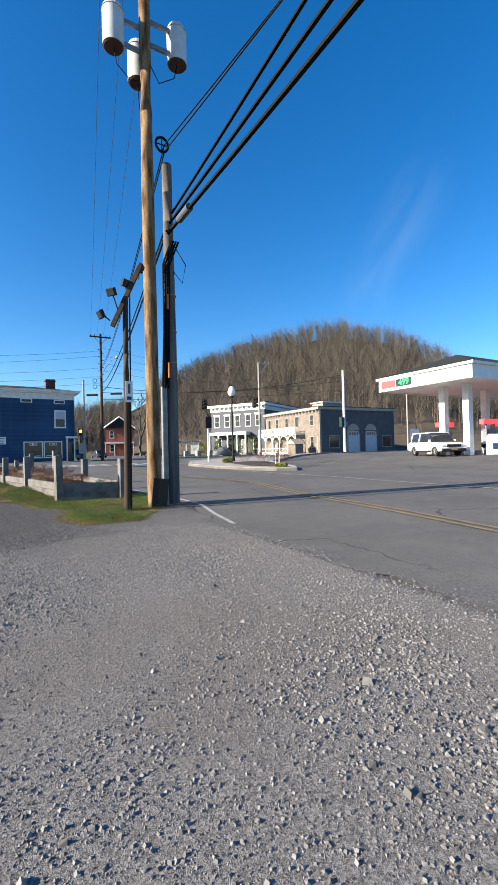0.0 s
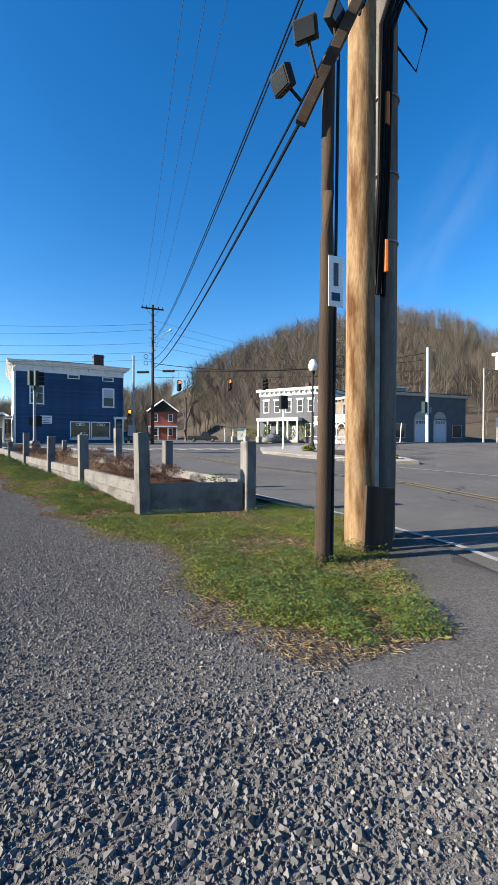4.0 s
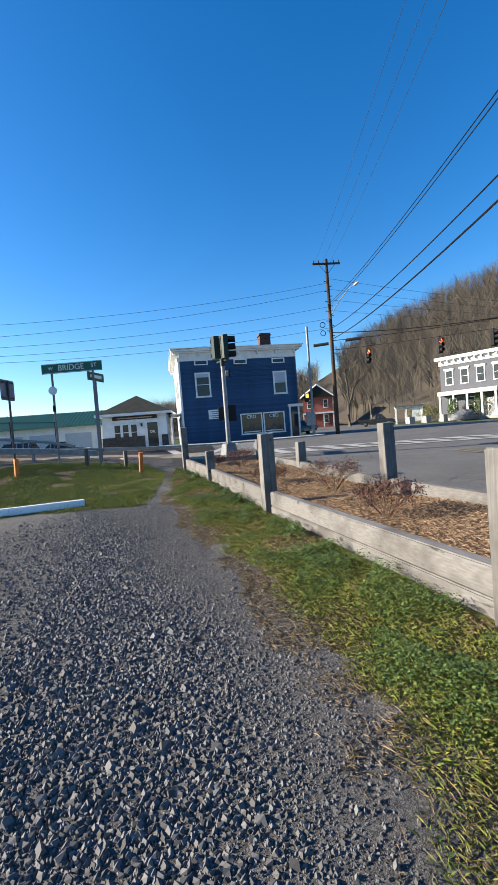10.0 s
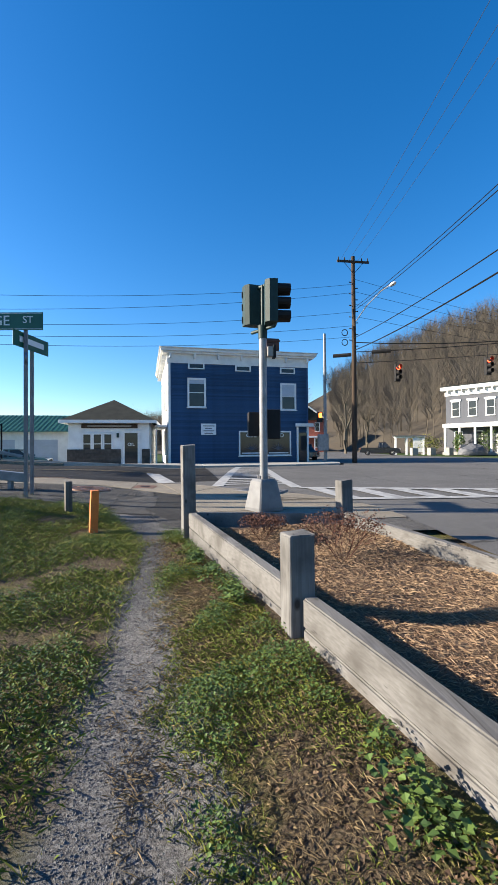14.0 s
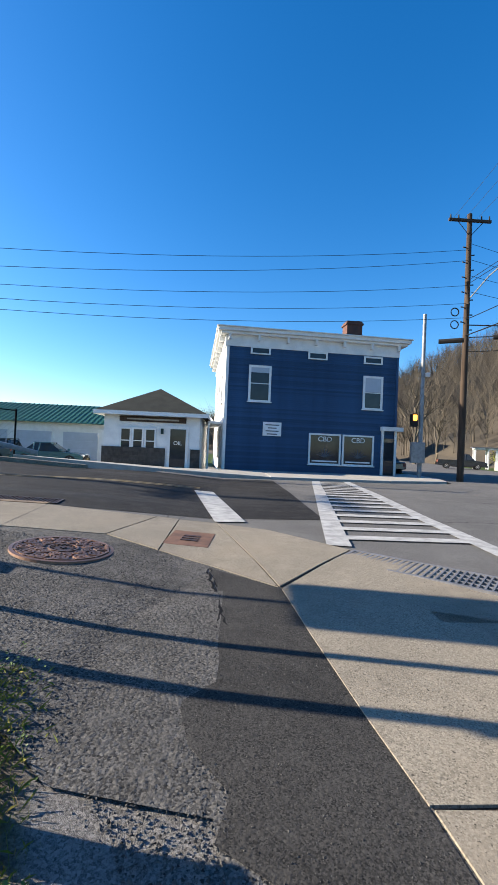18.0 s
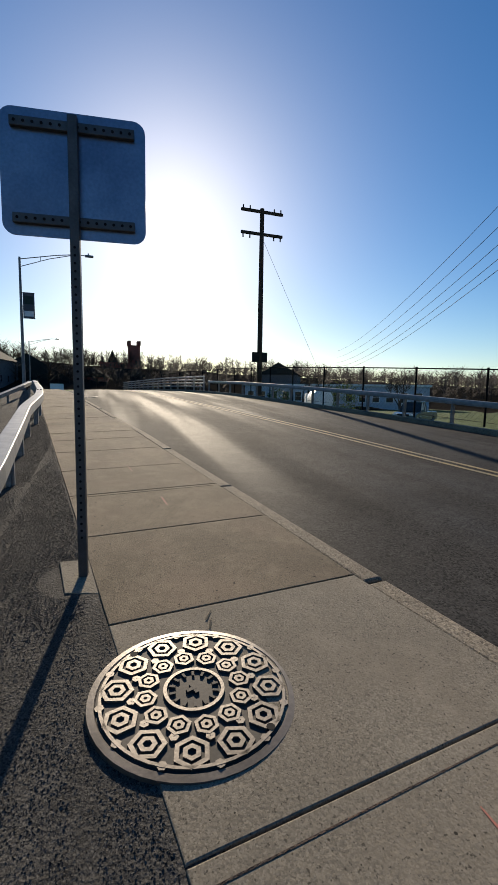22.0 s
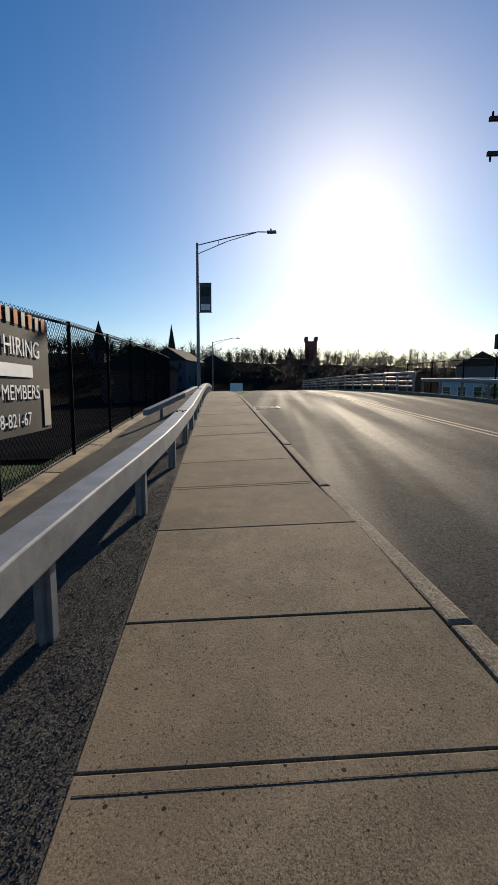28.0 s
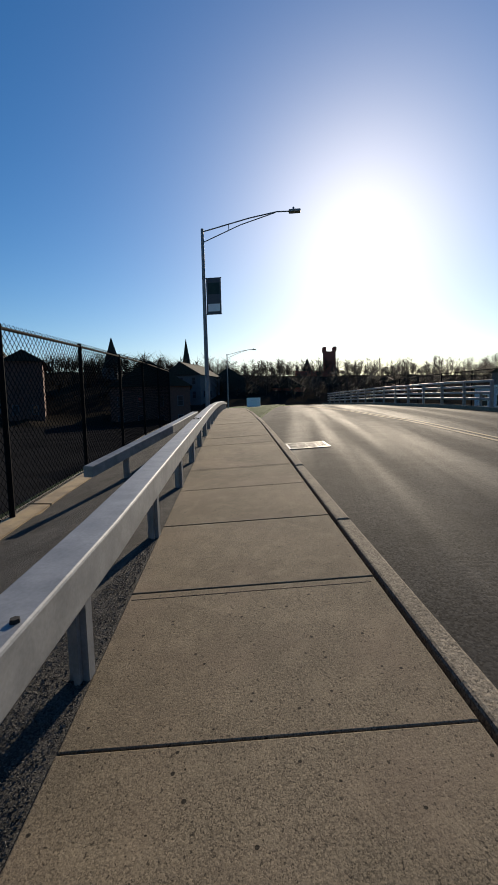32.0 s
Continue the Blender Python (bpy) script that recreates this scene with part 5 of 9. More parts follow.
cyl(bm, (0.23, 0.1, 8.4), (0.53, 0.1, 8.4), 0.014, n=5), cyl(bm, (0.38, 0.1, 8.23), (0.38, 0.1, 8.57), 0.014, n=5)
part("cable_coil", bm, CABLE, pA, "black coil of spare cable")

pB = thing("utility_pole", pose(0.50, 8.12, -0.06), "shorter grey utility pole with cable risers and a grey conduit guard", "utility pole")
round_pole(pB, 8.05, 0.14, 0.115, POLE_G)
part("conduit_guard", B((-0.27, -0.14, -0.10, 0.02, -0.05, 2.75), bevel=0.025), GALV, pB, "grey steel conduit guard")
for k in range(4):
    bm = bmesh.new()
    pipe(bm, [(-0.24 + 0.045 * k, -0.08 - 0.02 * (k % 2), 2.7), (-0.20 + 0.04 * k, -0.13, 4.0), (-0.19 + 0.05 * k, -0.13, 5.6), (0.02 + 0.06 * k, -0.12, 6.2)], 0.024, 6)
    part("riser_cable", bm, CABLE, pB)
for z, c in ((2.95, ORANGE), (4.55, ORANGE)):
    part("warning_sleeve", C(((-0.10, -0.13, z), (-0.10, -0.13, z + 0.35), 0.03, 0.03, 8)), c, pB, "orange marker sleeve")
for z in (3.3, 4.05, 4.9):
    part("strap", C(((0, 0, z), (0, 0, z + 0.02), 0.152, 0.152, 14)), GALVD, pB)
part("splice_case", C(((-0.08, -1.55, 6.25), (-0.08, -0.95, 6.275), 0.08, 0.08, 12)), GREYW, pB, "grey cable splice case")
bm = bmesh.new()
pipe(bm, [(0.1, -0.1, 6.1), (0.3, -0.3, 5.6), (0.25, -0.2, 5.2), (0.05, -0.1, 5.5)], 0.012, 5)
part("drip_loop", bm, CABLE, pB)

pC = thing("floodlight_pole", pose(-0.74, 7.52, -0.06), "thin dark wooden pole with floodlights on a slanting plank", "light pole")
round_pole(pC, 4.5, 0.072, 0.055, POLE_D, lean=0.012)
part("conduit", C(((0.085, -0.03, -0.05), (0.13, -0.03, 4.6), 0.016, 0.016, 6)), DARKM, pC)
pln = part("plank", B((-0.70, 0.70, -0.03, 0.03, -0.048, 0.048), bevel=0.008), POLE_D, pC)
pln.matrix_basis = pose(0.04, -0.10, 4.50, 0, -65, -25)
for k, (dx, dz, rz) in enumerate(((-0.25, 4.55, -50), (-0.46, 4.06, -80), (0.02, 4.78, 30), (0.34, 5.16, 60))):
    bm = bmesh.new()
    box(bm, -0.10, 0.10, -0.06, 0.02, -0.08, 0.08, 0.012)
    f = part("floodlight", bm, DARKM, pC, "floodlight head")
    f.matrix_basis = pose(dx, -0.1, dz, 25, 0, rz)
    part("lens", B((-0.085, 0.085, -0.066, -0.06, -0.065, 0.065)), GLASS, f)
    part("bracket", C(((dx * 0.75 + 0.05, -0.10, 4.5 + 0.75 * dx * 1.6), (dx, -0.1, dz), 0.014, 0.014, 5)), DARKM, pC)
tg = part("notice", B((-0.01, 0.14, -0.10, -0.095, 2.28, 2.72)), SIGNWHITE, pC, "small white notice with blue print")
part("lettering", B((0.02, 0.11, -0.103, -0.10, 2.33, 2.40)), BLUE, tg)
part("lettering", B((0.04, 0.09, -0.103, -0.10, 2.46, 2.66)), GREYV, tg)

# far utility pole by the blue house
pD = thing("utility_pole", pose(7.05, 51.0, 0.25), "tall dark wooden utility pole with a crossarm and street lamp arm", "utility pole")
round_pole(pD, 15.0, 0.19, 0.13, POLE_D)
part("crossarm", B((-1.25, 1.15, -0.2, -0.08, 14.5, 14.65), bevel=0.01), POLE_D, pD)
for x in (-1.15, -0.7, 0.6, 1.05):
    part("insulator", C(((x, -0.14, 14.65), (x, -0.14, 14.88), 0.05, 0.03, 8)), DARKM, pD)
for s in (-1, 1):
    part("arm_brace", C(((s * 0.7, -0.12, 14.5), (0, -0.1, 13.7), 0.02, 0.02, 5)), DARKM, pD)
for k in range(12):
    part("step_insulator", C(((-0.16 if k % 2 else 0.14, 0, 8.5 + k * 0.42), (-0.34 if k % 2 else 0.32, -0.05, 8.5 + k * 0.42), 0.03, 0.04, 6)), DARKM, pD)
bm = bmesh.new()
pipe(bm, [(0.1, 0, 10.2), (0.4, -1.4, 11.0), (0.7, -3.0, 11.45), (0.85, -3.9, 11.5)], 0.035, 6)
la = part("lamp_arm", bm, GALV, pD)
bm = bmesh.new()
bmesh.ops.create_uvsphere(bm, u_segments=14, v_segments=8, radius=0.5)
bmesh.ops.scale(bm, vec=(0.32, 0.75, 0.2), verts=bm.verts)
bmesh.ops.translate(bm, vec=(0.88, -4.25, 11.45), verts=bm.verts)
part("lamp_head", bm, TANK, la, "pale cobra street lamp head", True)
for z in (8.7, 9.4):
    bm = bmesh.new()
    pipe(bm, [(-0.75 + 0.22 * math.cos(a), -0.2, z + 0.22 * math.sin(a)) for a in np.linspace(0, 6.3, 13)], 0.03, 5)
    part("cable_coil", bm, CABLE, pD)

pE = thing("signal_mast", pose(5.25, 52.2, 0.3), "galvanised steel mast with a small signal and cabinet", "signal mast")
part("mast", C(((0, 0, -0.2), (0, 0, 9.6), 0.13, 0.10, 14)), GALV, pE, smooth=True)
sb_ = part("signal_box", B((-0.62, -0.26, -0.2, 0.15, 3.0, 3.75), bevel=0.02), DARKM, pE, "black pedestrian signal")
part("lamp", B((-0.55, -0.33, -0.22, -0.2, 3.35, 3.68), bevel=0.03), AMBER, sb_, "lit orange hand lens")
part("cabinet", B((-0.65, 0.15, -0.35, -0.12, 0.9, 2.1), bevel=0.03), GALV, pE, "grey control cabinet")
part("camera_box", B((0.1, 0.32, -0.3, -0.1, 5.9, 6.15), bevel=0.02), TANK, pE)

# white span-wire mast and the wires with signals
pF = thing("span_mast", pose(30.04, 35.06, 0.55), "tall white steel mast carrying the signal wires", "signal mast")
part("mast", C(((0, 0, -0.2), (0, 0, 9.2), 0.16, 0.12, 14)), SIGNWHITE, pF, smooth=True)
part("signal_box", B((-0.55, -0.2, -0.2, 0.2, 2.9, 4.0), bevel=0.03), SIGGREEN, pF)
part("cabinet", B((0.17, 0.45, -0.15, 0.15, 3.0, 3.5), bevel=0.02), GALVD, pF)
SP0, SP1 = Vector((7.0, 50.9, 8.3)), Vector((30.0, 35.1, 8.6))
cable(SP0, SP1, 0.028, 0.55, "black span wire carrying the traffic signals")
cable((7.0, 50.9, 7.5), (30.0, 35.1, 7.6), 0.022, 0.35, "black lower span wire over the junction")
cable((7.0, 50.9, 9.0), (30.0, 35.1, 9.3), 0.035, 1.2, "black cable bundle over the junction")
for x, y, z in ((9.45, 50.0, 6.6), (13.96, 47.2, 6.7), (16.92, 43.65, 6.45), (21.79, 41.04, 7.0)):
    q = (x - 7.0) / 23.0
    y = 50.9 - 15.8 * q
    two = 15 < x
    s = thing("hanging_signal", pose(x, y, 5.95, 0, 0, 8 if not two else 40), "black traffic signal hung from the span wire, red lamp lit" if not two else "black traffic signal pair hung from the span wire", "traffic signal", "span wire signals")
    for dx in ((0,) if not two else (-0.22, 0.22)):
        hd = part("signal_head", B((dx - 0.19, dx + 0.19, -0.12, 0.12, 0, 1.15), bevel=0.03), DARKM, s)
        for k, c in enumerate((DARKM, DARKM, REDM)):
            lens = part("lamp", C(((dx, -0.12, 0.2 + 0.37 * k), (dx, -0.14, 0.2 + 0.37 * k), 0.14, 0.14, 14)), c if not two else DARKM, hd, "lit red lens" if (k == 2 and not two) else "")
            part("visor", C(((dx, -0.12, 0.25 + 0.37 * k), (dx, -0.38, 0.26 + 0.37 * k), 0.16, 0.15, 10, False)), DARKM, hd)
    zw = 8.3 + 0.3 * q - 2.2 * q * (1 - q)
    part("hanger", C(((0, 0, 1.15), (0, 0, zw - 5.95), 0.02, 0.02, 5)), DARKM, s)
for x, y, z in ((5.9, 50.3, 7.9), (8.4, 49.4, 8.05)):
    solid("splice_box", C(((x - 0.55, y + 0.3, z), (x + 0.55, y - 0.3, z), 0.13, 0.13, 8)), DARKM, "black cable splice case on the wires", "splice case")

# thick communication cables and power lines
G0 = Vector((0.42, 8.0, 6.35))
for k, (dz, r, z1) in enumerate(((0.0, 0.030, 8.4), (0.45, 0.022, 9.3))):
    cable(G0 + Vector((0.1 * k, 0, dz)), (7.0, 50.9, z1), r, 0.9, "thick black communication cable", n=22)
for k, (dx, dz, r) in enumerate(((0.3, 0.0, 0.044), (-0.6, 0.32, 0.036), (-1.6, 0.62, 0.030))):
    cable(G0 + Vector((0.05 * k, -0.1, dz * 0.8 - 0.1)), (G0.x + dx, -28, 7.6 + dz), r, 0.8, "thick black communication cable", n=22)
for k, (z0, z1) in enumerate(((12.65, 14.7), (12.65, 14.8), (12.65, 14.85), (8.0, 11.4), (8.15, 11.6))):
    cable((-1.0 + 0.55 * k if k < 3 else 0.3, 7.7, z0), (5.9 + 0.7 * k if k < 3 else 7.2, 50.9, z1), 0.008 if k < 3 else 0.016, 0.8, "thin dark overhead power line on poles", WIRE if k < 3 else CABLE, 18)
    cable((-1.0 + 0.55 * k if k < 3 else 0.3, 7.7, z0), (1.5 + 0.7 * k, -30, z0 + 0.6), 0.008 if k < 3 else 0.014, 0.8, "thin dark overhead power line on poles", WIRE if k < 3 else CABLE, 18)
for k, (z0, z1) in enumerate(((13.2, 9.65), (12.6, 8.82), (11.2, 8.13), (10.2, 7.57), (9.4, 7.15))):
    cable((7.0, 50.9, z0), (-20.4, 46.0, z1), 0.012, 0.5, "thin dark overhead power line on poles", CABLE, 14)
    cable((-20.4, 46.0, z1), (-60.0, 62.0, z1 - 1.5), 0.012, 0.9, "thin dark overhead power line on poles", CABLE, 14)
for k in range(4):
    cable((7.2, 51.0, 13.6 - k * 0.9), (70 + 3 * k, 68.0, 13 - k * 0.6), 0.012, 1.2, "thin dark overhead power line on poles", CABLE, 14)

p2 = thing("utility_pole", pose(-20.4, 46.0, 0.6), "dark wooden utility pole behind the guardrail", "utility pole")
round_pole(p2, 9.2, 0.20, 0.14, POLE_D)
for k, z in enumerate((9.05, 8.2, 7.5, 6.95, 6.55)):
    part("insulator", C(((0.1, -0.1, z), (0.34, -0.16, z), 0.045, 0.05, 6)), DARKM, p2)
p3 = thing("utility_pole", pose(-38.5, 43.1, 1.5), "dark wooden utility pole with two crossarms", "utility pole")
round_pole(p3, 13.6, 0.20, 0.15, POLE_D)
for z in (13.3, 11.8):
    part("crossarm", B((-0.08, 0.08, -1.55, 1.55, z, z + 0.18), bevel=0.01), POLE_D, p3)
    for y in (-1.4, -0.9, 0.9, 1.4):
        part("insulator", C(((0, y, z - 0.25 if z < 12 else z + 0.18), (0, y, z if z < 12 else z + 0.4), 0.05, 0.05, 6)), DARKM, p3)
part("sign_plate", B((-0.15, 0.15, -0.55, 0.55, 3.0, 3.7)), DARKM, p3)
cable((-38.5, 43.1, 13.2), (-50, 55, 3), 0.012, 0.0, "thin steel guy wire of the pole", WIRE)

# ---- signal post on the corner ----
sp = thing("signal_post", pose(-3.69, 29.05, gz(-3.69, 29.05) + 0.021), "grey steel signal post with dark green signal heads", "traffic signal")
bm = bmesh.new()
v = []
for w, z in ((0.26, 0.0), (0.26, 0.06), (0.18, 0.53), (0.15, 0.57)):
    v.append([bm.verts.new((w * a, w * b, z)) for a, b in ((-1, -0.9), (-0.9, -1), (0.9, -1), (1, -0.9), (1, 0.9), (0.9, 1), (-0.9, 1), (-1, 0.9))])
bm.faces.new(v[0][::-1]), bm.faces.new(v[-1])
for a, b in zip(v, v[1:]):
    for k in range(8):
        bm.faces.new((a[k], a[(k + 1) % 8], b[(k + 1) % 8], b[k]))
ped = part("pedestal", bm, PEDM, sp, "cast aluminium pedestal base")
ped.rotation_euler = (0, 0, radians(-66))
dr = part("access_door", B((-0.145, 0.145, -0.252, -0.235, 0.08, 0.46), bevel=0.008), SIGNWHITE, ped, "pale access plate with scratched writing")
dr.matrix_basis = pose(0, 0.015, 0, -12, 0, 0)
for a in range(4):
    part("bolt", C(((0.12 * math.cos(a * 1.57 + 0.8), 0.12 * math.sin(a * 1.57 + 0.8), 0.57), (0.12 * math.cos(a * 1.57 + 0.8), 0.12 * math.sin(a * 1.57 + 0.8), 0.63), 0.018, 0.018, 6)), GALVD, sp)
part("shaft", C(((0, 0, 0.57), (0, 0, 3.2), 0.074, 0.070, 18)), GALV, sp, smooth=True)
part("collar", C(((0, 0, 3.14), (0, 0, 3.38), 0.082, 0.088, 16)), SIGGREEN, sp, smooth=True)
part("riser", C(((0, 0, 3.35), (0, 0, 4.13), 0.03, 0.03, 10)), SIGGREEN, sp)
for z in (3.32, 4.12):
    part("bracket_arm", C(((-0.155, 0.295, z), (0.17, -0.24, z), 0.032, 0.032, 10)), SIGGREEN, sp)
for hx, hy, rz in ((-0.155, 0.295, 192), (0.18, -0.245, 84)):
    hd = new("signal_head")
    hd.parent = sp
    hd.matrix_basis = pose(hx, hy, 3.43 if hx < 0 else 3.36, 0, 0, rz) @ Matrix.Diagonal((0.88, 0.76, 0.60, 1))
    tagged(hd, "dark green three-lamp signal head seen from behind")
    bm = bmesh.new()
    prism(bm, [(-0.20, -0.05), (0.20, -0.05), (0.20, 0.14), (0.13, 0.24), (-0.13, 0.24), (-0.20, 0.14)], 0, 1.25)
    part("housing", bm, SIGGREEN, hd)
    for k in range(3):
        part("visor", C(((0, -0.05, 0.22 + 0.4 * k), (0, -0.36 if hx > 0 else -0.13, 0.22 + 0.4 * k), 0.175, 0.165, 14, False)), DARKM, hd)
        part("lens", C(((0, -0.05, 0.22 + 0.4 * k), (0, -0.07, 0.22 + 0.4 * k), 0.15, 0.15, 14)), GLASS, hd)
        part("hinge", C(((0.21, -0.02, 0.1 + 0.4 * k), (0.21, -0.02, 0.3 + 0.4 * k), 0.015, 0.015, 6)), DARKM, hd)
bm = B((0.07, 0.17, -0.13, -0.01, 2.80, 2.98), bevel=0.01)
bx_ = part("detector_box", bm, CONCL, sp, "small pale detector with a hood")
part("hood", B((0.17, 0.22, -0.145, 0.005, 2.77, 3.01), bevel=0.01), DARKM, bx_)
wk = part("walk_signal", B((0.02, 0.34, 0.06, 0.30, 1.3, 1.85), bevel=0.02), DARKM, sp, "black pedestrian signal box")
part("walk_signal", B((-0.26, -0.05, 0.08, 0.26, 1.35, 1.8), bevel=0.02), DARKM, sp, "black pedestrian signal box")

# ---- street name sign ----
SX, SY = -8.12, 30.05
zs = gz(SX, SY)
ss = thing("street_sign", pose(SX, SY, zs), "green BRIDGE ST name sign on three slim steel posts", "street sign")
for x, y, top in ((-1.43, 0.20, 3.95), (0.0, 0.0, 3.95), (-0.06, 0.52, 3.5)):
    p = part("post", B((x - 0.032, x + 0.032, y - 0.032, y + 0.032, gz(SX + x, SY + y) - zs - 0.2, top - zs), bevel=0.008), GALVD, ss)
bl = part("sign_blade", B((-1.06, 1.06, -0.012, 0.012, -0.17, 0.17), bevel=0.008), SIGNGREEN, ss, "green blade reading W BRIDGE ST")
bl.matrix_basis = pose(-0.71, 0.055, 3.88 - zs, 0, 0, -8)
words("W", 0.17, pose(-0.74, -0.017, 0), SIGNWHITE, bl)
words("BRIDGE", 0.27, pose(-0.02, -0.017, 0), SIGNWHITE, bl)
words("ST", 0.19, pose(0.78, -0.017, 0.02), SIGNWHITE, bl)
part("white_edge", B((-1.04, 1.04, -0.0145, -0.0125, 0.145, 0.155), (-1.04, 1.04, -0.0145, -0.0125, -0.155, -0.145)), SIGNWHITE, bl)
b2 = part("sign_blade", B((-0.55, 0.55, -0.01, 0.01, -0.15, 0.15), bevel=0.006), SIGNGREEN, ss, "second green blade set across the first")
b2.matrix_basis = pose(0.02, 0.26, 3.53 - zs, 0, 0, 74)
part("lettering", B((-0.38, 0.38, -0.014, -0.011, -0.05, 0.06)), SIGNWHITE, b2)
part("round_plate", C(((-1.43, 0.150, 3.13 - zs), (-1.43, 0.163, 3.13 - zs), 0.145, 0.145, 24)), SIGNWHITE, ss, "small round white plate")
part("round_plate", C(((0.0, -0.045, 3.18 - zs), (0.03, -0.035, 3.18 - zs), 0.11, 0.11, 20)), SIGNBACK, ss, "small round plate")
part("clamp_box", B((-1.47, -1.39, 0.13, 0.17, 2.4 - zs, 2.62 - zs)), DARKM, ss)

# ---- low posts, stake and wheel stop ----
def stub(x, y, w, h, material, label, cat="post"):
    bm = bmesh.new()
    box(bm, -w, w, -w, w, -0.3, h, 0.01)
    ob = solid("bollard_post" if material is not ORANGE else "marker_stake", bm, material, label, cat)
    ob.matrix_basis = pose(x, y, gz(x, y), random.uniform(-3, 3), random.uniform(-3, 3), random.uniform(0, 40))


stub(-6.42, 27.70, 0.055, 0.60, ORANGE, "orange painted wooden stake in the grass")
stub(-8.25, 28.80, 0.06, 0.55, POLE_G, "short weathered wooden post in the grass")
stub(-7.07, 28.95, 0.055, 0.52, POLE_G, "short weathered wooden post in the grass")
stub(-9.9, 27.6, 0.055, 0.5, ORANGE, "short orange painted wooden post")
bm = bmesh.new()
profile(bm, [(-0.09, 0), (0.09, 0), (0.06, 0.14), (-0.06, 0.14)], -0.95, 0.95)
bmesh.ops.bevel(bm, geom=bm.edges[:], offset=0.012, segments=2, affect="EDGES")
solid("wheel_stop", bm, SIGNWHITE, "white painted concrete wheel stop on the gravel", "wheel stop").matrix_basis = pose(-7.75, 22.75, gz(-7.75, 22.75), 0, 0, 13)

# ---- covers and grates ----
def manhole(x, y, z, r, body, rim, label):
    tx = math.degrees(math.atan((gz(x, y + 0.4) - gz(x, y - 0.4)) / 0.8))
    ty = -math.degrees(math.atan((gz(x + 0.4, y) - gz(x - 0.4, y)) / 0.8))
    m = thing("manhole_cover", pose(x, y, z, tx, ty, 17), label, "manhole cover")
    bm = bmesh.new()
    seg = 48
    rings = [(r * 1.015, -0.03), (r, 0.005), (r * 0.935, 0.009), (r * 0.925, 0.004)]
    vs = [[bm.verts.new((q * math.cos(2 * math.pi * i / seg), q * math.sin(2 * math.pi * i / seg), h)) for i in range(seg)] for q, h in rings]
    for a, b in zip(vs, vs[1:]):
        for i in range(seg):
            bm.faces.new((a[i], a[(i + 1) % seg], b[(i + 1) % seg], b[i]))
    part("rim", bm, rim, m)
    bm = bmesh.new()
    cyl(bm, (0, 0, -0.03), (0, 0, 0.004), r * 0.922, n=48)
    lid = part("lid", bm, body, m)

    def hexring(bm, cx, cy, q, w, rot=0.0, h=0.014, n=6):
        o = [bm.verts.new((cx + q * math.cos(rot + 2 * math.pi * i / n), cy + q * math.sin(rot + 2 * math.pi * i / n), h)) for i in range(n)]
        i_ = [bm.verts.new((cx + (q - w) * math.cos(rot + 2 * math.pi * i / n), cy + (q - w) * math.sin(rot + 2 * math.pi * i / n), h)) for i in range(n)]
        lo = [bm.verts.new((u.co.x, u.co.y, 0.003)) for u in o]
        li = [bm.verts.new((u.co.x, u.co.y, 0.003)) for u in i_]
        for k in range(n):
            j = (k + 1) % n
            bm.faces.new((o[k], o[j], i_[j], i_[k])), bm.faces.new((lo[k], lo[j], o[j], o[k])), bm.faces.new((i_[k], i_[j], li[j], li[k]))

    bm = bmesh.new()
    for k in range(12):
        a = 2 * math.pi * k / 12
        for q, d in ((0.165, 0.74), (0.085, 0.74)):
            hexring(bm, r * d * math.cos(a), r * d * math.sin(a), r * q, r * 0.045, a)
        for q, d in ((0.115, 0.47), (0.055, 0.47)):
            hexring(bm, r * d * math.cos(a + 0.26), r * d * math.sin(a + 0.26), r * q, r * 0.035, a + 0.26)
        for d in (0.60, 0.885):
            hexring(bm, r * d * math.cos(a + 0.26), r * d * math.sin(a + 0.26), r * 0.045, r * 0.04, a, 0.013)
    hexring(bm, 0, 0, r * 0.30, r * 0.035, 0, 0.014, 32)
    hexring(bm, 0, 0, r * 0.90, r * 0.03, 0, 0.014, 48)
    tagged(part("raised_pattern", bm, rim, lid, "cast ring of hexagon ribs"), kind="stuff")
    for k in range(14):
        a = 2 * math.pi * k / 14
        bm = bmesh.new()
        box(bm, -r * 0.03, r * 0.03, -r * 0.014, r * 0.014, 0.003, 0.013)
        p = part("raised_letter", bm, body, lid)
        p.matrix_basis = pose(r * 0.215 * math.cos(a), r * 0.215 * math.sin(a), 0, 0, 0, math.degrees(a))
    part("centre_mark", B((-r * 0.07, r * 0.07, -r * 0.02, r * 0.02, 0.003, 0.014), (-r * 0.02, r * 0.02, -r * 0.08, r * 0.02, 0.003, 0.0145)), body, lid)
    for a in (0.4, 3.5):
        part("lift_hole", C(((r * 0.86 * math.cos(a), r * 0.86 * math.sin(a), 0.004), (r * 0.86 * math.cos(a), r * 0.86 * math.sin(a), 0.0155), r * 0.04, r * 0.04, 10)), CABLE, lid)
    return m


manhole(-7.32, 31.86, gz(-7.32, 31.86) + 0.014, 0.49, RUST, RUSTL, "rust-brown cast iron manhole cover set in asphalt")
manhole(-10.38, 32.45, gz(-10.38, 32.45) + 0.0195, 0.47, IRON, IRONL, "worn grey cast iron manhole cover set in the sidewalk")
hz = gz(-6.12, 32.88)
